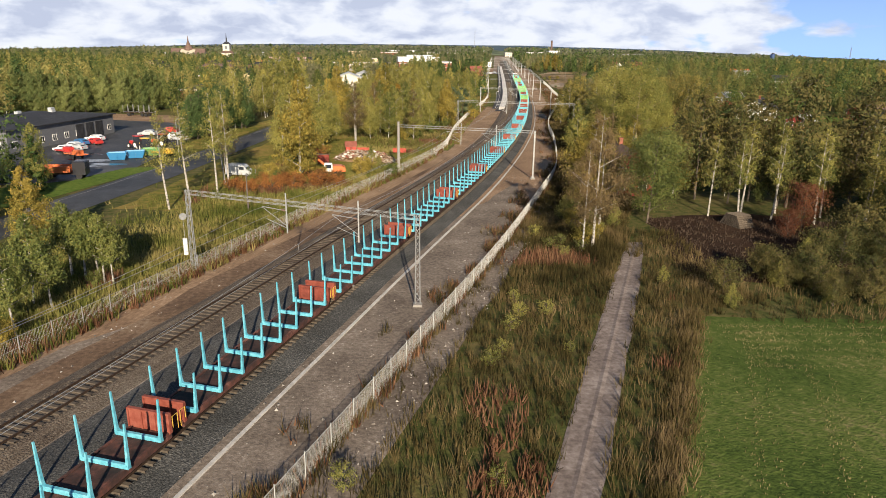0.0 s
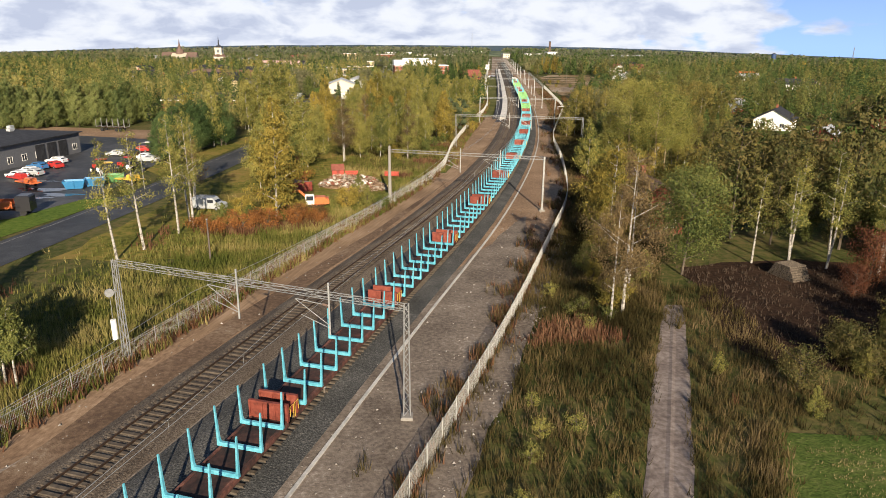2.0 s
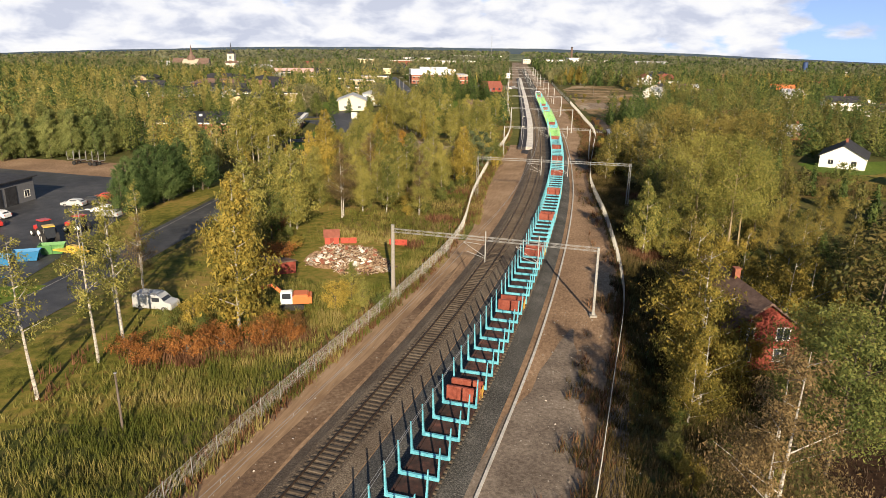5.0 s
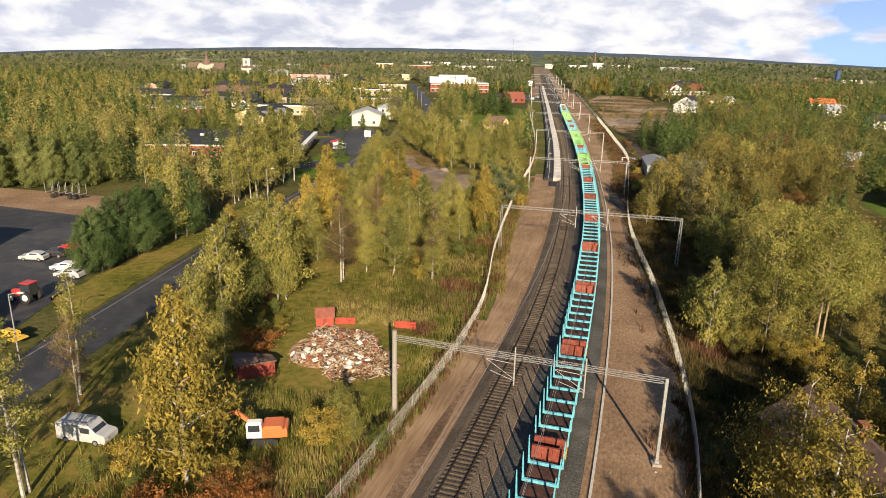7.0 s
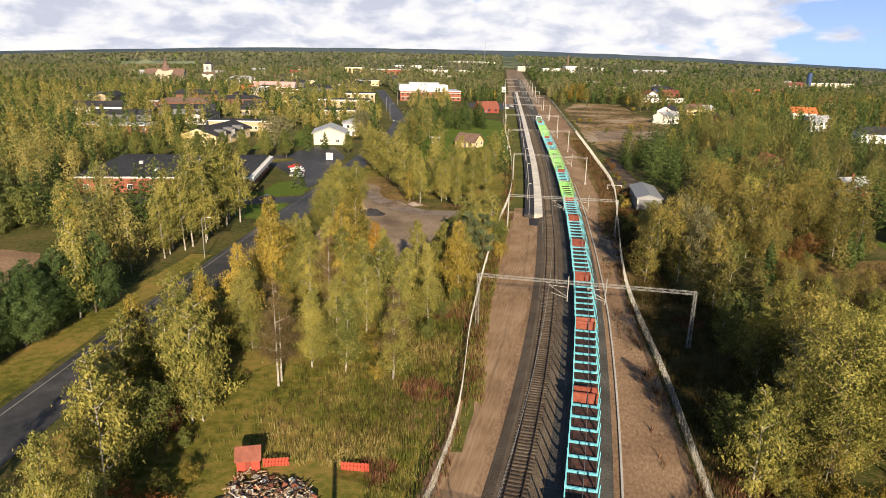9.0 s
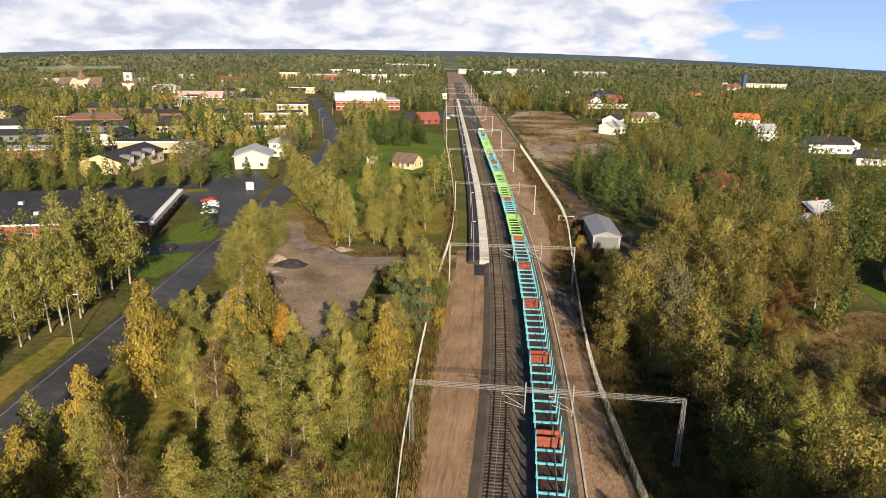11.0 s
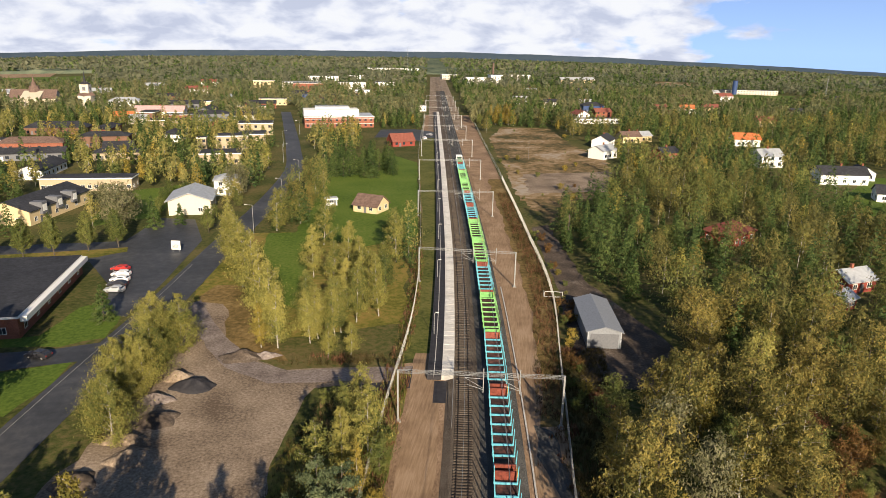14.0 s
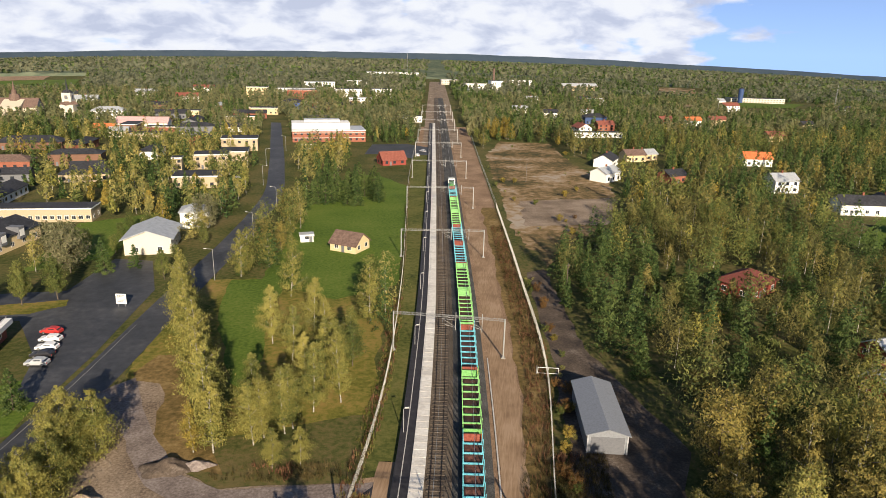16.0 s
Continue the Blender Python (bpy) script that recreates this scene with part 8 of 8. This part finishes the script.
def woods(name, pts, n, size, mats, hmin, hmax, stems, label):
    groups = {}
    for px, py in pts:
        v = noise.noise((px * .02, py * .02, 7)) + rngt.uniform(-.5, .5)
        conifer = v > (0.06 if px > 40 else 0.26)
        u = rngt.random()
        groups.setdefault("spruce" if conifer else "birch" if u < .66 else "gold" if u < .70 else "lime" if u < .78 else "round", []).append((px, py))
    look_of = {"spruce": M_needle, "birch": mats, "gold": M_leaf_gold if stems else mats, "lime": M_leaf_bright if stems else mats, "round": M_leaf_green if stems else mats}
    shape_of = {"gold": "birch", "lime": "birch"}
    stem = Geo()
    for kind, ps in groups.items():
        temps = []
        for _ in range(5):
            shape = shape_of.get(kind, kind)
            _, c = crown_points(shape, 1.0, n, {"spruce": .05, "birch": .16, "round": .12}[shape], {"spruce": .20, "birch": .235, "round": .31}[shape])
            keep = c[nr.permutation(len(c))[:n]]
            temps.append((keep, outward(keep, 1.0)))
        out, faces = [], []
        for px, py in ps:
            keep, facing = temps[nr.randint(5)]
            H = nr.uniform(hmin, hmax) * (1.05 if kind == "spruce" else 1) * low_growth(px, py)
            a = nr.uniform(0, 6.28)
            w = nr.uniform(.85, 1.2)
            q = keep * np.array([H * w, H * w, H])
            ca, sa = math.cos(a), math.sin(a)
            q = np.stack([px + ca * q[:, 0] - sa * q[:, 1], py + sa * q[:, 0] + ca * q[:, 1], np.maximum(q[:, 2], .3) + land(px, py)], axis=1)
            out.append(q)
            faces.append(np.stack([ca * facing[:, 0] - sa * facing[:, 1], sa * facing[:, 0] + ca * facing[:, 1], facing[:, 2]], axis=1))
            if stems and shape_of.get(kind, kind) == "birch" and nr.rand() < .6:
                stem.tube((px, py, 0), (px, py, H * .7), .10, .04, 3, caps=False)
        allp = np.concatenate(out)
        ob = new(name, quads_mesh(name, sprays(allp, np.concatenate(faces), size, 0.45, 1.0), 0, look_of[kind], True))
        tagged(ob, {"spruce": "dark spruces among the ", "birch": "yellow-green birches of the ", "gold": "golden autumn birches of the ", "lime": "lime-green aspens of the ", "round": "olive broadleaf crowns of the "}[kind] + label, "woodland", "woods", "stuff")
    if stems:
        me = bpy.data.meshes.new(name + "_stems")
        me.from_pydata(stem.v, [], stem.f)
        me.materials.append(M_birch_bark)
        tagged(new(name + "_stems", me), "pale birch stems of the " + label, "woodland", "woods", "stuff")


near_mid = [p for p in mid_list if p[1] < 400 and -130 < p[0] < 170]
far_mid = [p for p in mid_list if not (p[1] < 400 and -130 < p[0] < 170)]
woods("woodland", [p for p in near_mid if p[0] < 40], 800, 0.265, M_forest, 6.5, 16.5, True, "western woodland")
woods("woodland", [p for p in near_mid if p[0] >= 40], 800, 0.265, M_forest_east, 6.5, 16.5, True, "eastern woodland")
woods("outer_woodland", [p for p in far_mid if p[0] < 40], 200, 0.55, M_forest, 7, 16, True, "outer western woodland")
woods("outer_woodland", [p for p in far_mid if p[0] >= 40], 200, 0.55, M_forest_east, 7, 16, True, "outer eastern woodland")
woods("far_woodland", [p for p in far_list if p[1] < 1000], 66, 0.95, M_woods_hazed, 8, 14, False, "distant woodland")
woods("horizon_woodland", [p for p in far_list if p[1] >= 1000], 20, 1.9, M_woods_far_hazed, 8, 14, False, "woodland towards the horizon")

# forest canopy and ridge towards the horizon
edge_list = []
y = 1560.0
while y < 3100:
    x = -0.80 * y
    while x < 0.86 * y:
        px, py = x + rngt.uniform(-8, 8), y + rngt.uniform(-8, 8)
        if noise.noise((px * .004, py * .004, 6)) > -0.22 and not -20 < px - float(track_x(py)) < 30:
            edge_list.append((px, py))
        x += 17
    y += 17
woods("horizon_forest", edge_list, 8, 4.2, M_woods_far_hazed, 10, 19, False, "forest before the horizon")
g = Geo()
cols, rows_ = 150, 90
for j in range(rows_):
    y = 1500 + 3300 * (j / (rows_ - 1)) ** 1.3
    for i in range(cols):
        x = (i / (cols - 1) * 2 - 1) * (0.95 * y + 200)
        z = 5 + 4.5 * noise.noise((x * .012, y * .012, 0)) + 3 * noise.noise((x * .05, y * .05, 3)) + land(x, y)
        g.v.append((x, y, land(x, y) - 1 if j == 0 else z))
g.f = [(j * cols + i, j * cols + i + 1, (j + 1) * cols + i + 1, (j + 1) * cols + i) for j in range(rows_ - 1) for i in range(cols - 1)]
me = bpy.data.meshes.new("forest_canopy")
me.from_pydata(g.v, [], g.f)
me.materials.append(M_canopy_hazed)
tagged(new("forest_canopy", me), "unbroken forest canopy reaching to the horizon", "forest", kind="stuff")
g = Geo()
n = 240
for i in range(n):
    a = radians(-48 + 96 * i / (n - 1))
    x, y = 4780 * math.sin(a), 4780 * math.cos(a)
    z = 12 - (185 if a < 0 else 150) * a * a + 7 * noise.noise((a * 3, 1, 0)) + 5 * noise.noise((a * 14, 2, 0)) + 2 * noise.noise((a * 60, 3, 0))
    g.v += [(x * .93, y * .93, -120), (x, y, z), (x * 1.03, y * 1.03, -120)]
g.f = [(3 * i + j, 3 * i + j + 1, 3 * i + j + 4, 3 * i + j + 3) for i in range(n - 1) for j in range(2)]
piece("backdrop_ridge", g, M_ridge_hazed, "low wooded ridge along the horizon", "ridge")

# tall grass and herbs


def blades(name, pts, h, w, mat, label, per=3):
    p = np.repeat(np.array(pts), per, axis=0)
    n = len(p)
    p = p + np.concatenate([nr.normal(size=(n, 2)) * .16, np.zeros((n, 1))], axis=1)
    a = nr.uniform(0, 6.28, n)
    hh = h * nr.uniform(.5, 1.25, n)
    d = np.stack([np.cos(a), np.sin(a), 0 * a], axis=1) * w
    lean = np.concatenate([nr.normal(size=(n, 2)) * .22 * h, hh[:, None]], axis=1)
    v = np.stack([p - d, p + d, p + lean], axis=1).reshape(-1, 3)
    tagged(new(name, quads_mesh(name, v, 0, mat, True)), label, "grass", kind="stuff")


gp, hp, dp = [], [], []
for k in range(34000):
    y = rngt.uniform(28, 200) if k % 6 else rngt.uniform(200, 262)
    side = rngt.random()
    if side < .48:
        x = float(fence_l(y)) - 0.3 - abs(rngt.gauss(0, 9)) - rngt.uniform(0, 6)
        ok = x > float(road_x(y)) + 4.5 and not (-26 < x < -8 and 128 < y < 147) and not inside(x, y, OPEN[4])
    else:
        x = float(fence_r(y)) + 0.3 + rngt.uniform(0, 24 if y < 60 else 14 if y < 200 else 8)
        ok = (y > 78 or x - float(fence_r(y)) > 2.7 or k % 7 == 0) and (y > 74 or abs(x - wheel_path(y)) > 1.35) and not (y < 56 and x > .4 * y - .2)
    if ok:
        (hp if noise.noise((x * .12, y * .12, 4)) > (.42 if y < 150 else .4) else gp if side < .48 and (y < 150 or k % 2) else dp).append((x, y, 0.0))
for k in range(8600):
    y = rngt.uniform(25, 330) if k % 2 else rngt.uniform(25, 130)
    if rngt.random() < .5:
        x = float(fence_l(y)) + rngt.uniform(-2.0, 1.0)
        (hp if rngt.random() < .4 else gp).append((x, y, 0.03))
    else:
        x = float(fence_r(y)) - rngt.uniform(-.8, 4.6) * rngt.uniform(.3, 1)
        if noise.noise((x * .22, y * .16, 14)) > 0.06 or x > float(fence_r(y)) - .8:
            (hp if rngt.random() < .3 else dp).append((x, y, 0.03))
for k in range(3200):
    x, y = rngt.uniform(19, 74), rngt.uniform(54.5, 67)
    if k % 3 == 0:
        y = rngt.uniform(20, 56)
        x = .4 * y + rngt.gauss(.2, .6)
    if k % 3 == 1:
        x, y = rngt.uniform(17, 30), rngt.uniform(58, 84)
    if abs(x - wheel_path(y)) > 1.4 or y > 73:
        dp.append((x, y, 0.0))
for k in range(2200):
    x, y = rngt.uniform(58, 100), rngt.uniform(190, 220)
    if x > 58 + (y - 190) * .45:
        dp.append((x, y, 0.0))
for k in range(1500):
    y = rngt.uniform(160, 254)
    (gp if k % 3 else hp).append((float(fence_l(y)) + rngt.uniform(.3, 2.6), y, 0.05))
for k in range(1700):
    y = rngt.uniform(238, 400)
    (dp if k % 3 else hp).append((float(fence_r(y)) - rngt.uniform(.4, 4.6), y, 0.05))
for k in range(700):
    t = rngt.random()
    hp.append((-31 + 15 * t + rngt.gauss(0, 1), 104.5 + 6 * t + rngt.gauss(0, 1.2), 0.0))
blades("dry_grass", dp, .95, .032, M_grass_dry, "tall dry straw-coloured grass and sedge", 6)
sp = []
for k in range(26000):
    row, y = rngt.randrange(0, 40), rngt.uniform(8, 54.5)
    x = .385 * y + 1.2 + 1.15 * row + rngt.gauss(0, .16) + .5 * noise.noise((y * .05, row, 3))
    if rngt.random() < (1.0 if row % 4 == 0 else .55 if row % 4 == 1 else .12) and noise.noise((x * .14, y * .05, 21)) > -.25:
        sp.append((x, y, .04))
for k in range(5000):
    row = rngt.randrange(0, 6)
    x = rngt.uniform(24, 62)
    sp.append((x, 46 + 1.5 * row + rngt.gauss(0, .15), .04))
blades("stubble", sp, .15, .035, M_stubble, "straw-coloured stubble in mown rows", 1)
bp = [(rngt.uniform(28, 60), rngt.uniform(66, 92), 0.0) for k in range(1300)]
blades("brushwood", bp, .42, .05, M_brush, "dark brushwood left on cleared ground", 4)
blades("tall_grass", gp, .85, .045, M_grass, "tall yellowing meadow grass", 6)
blades("willowherb", hp, 1.0, .06, M_herb, "rust-red dying willowherb", 5)
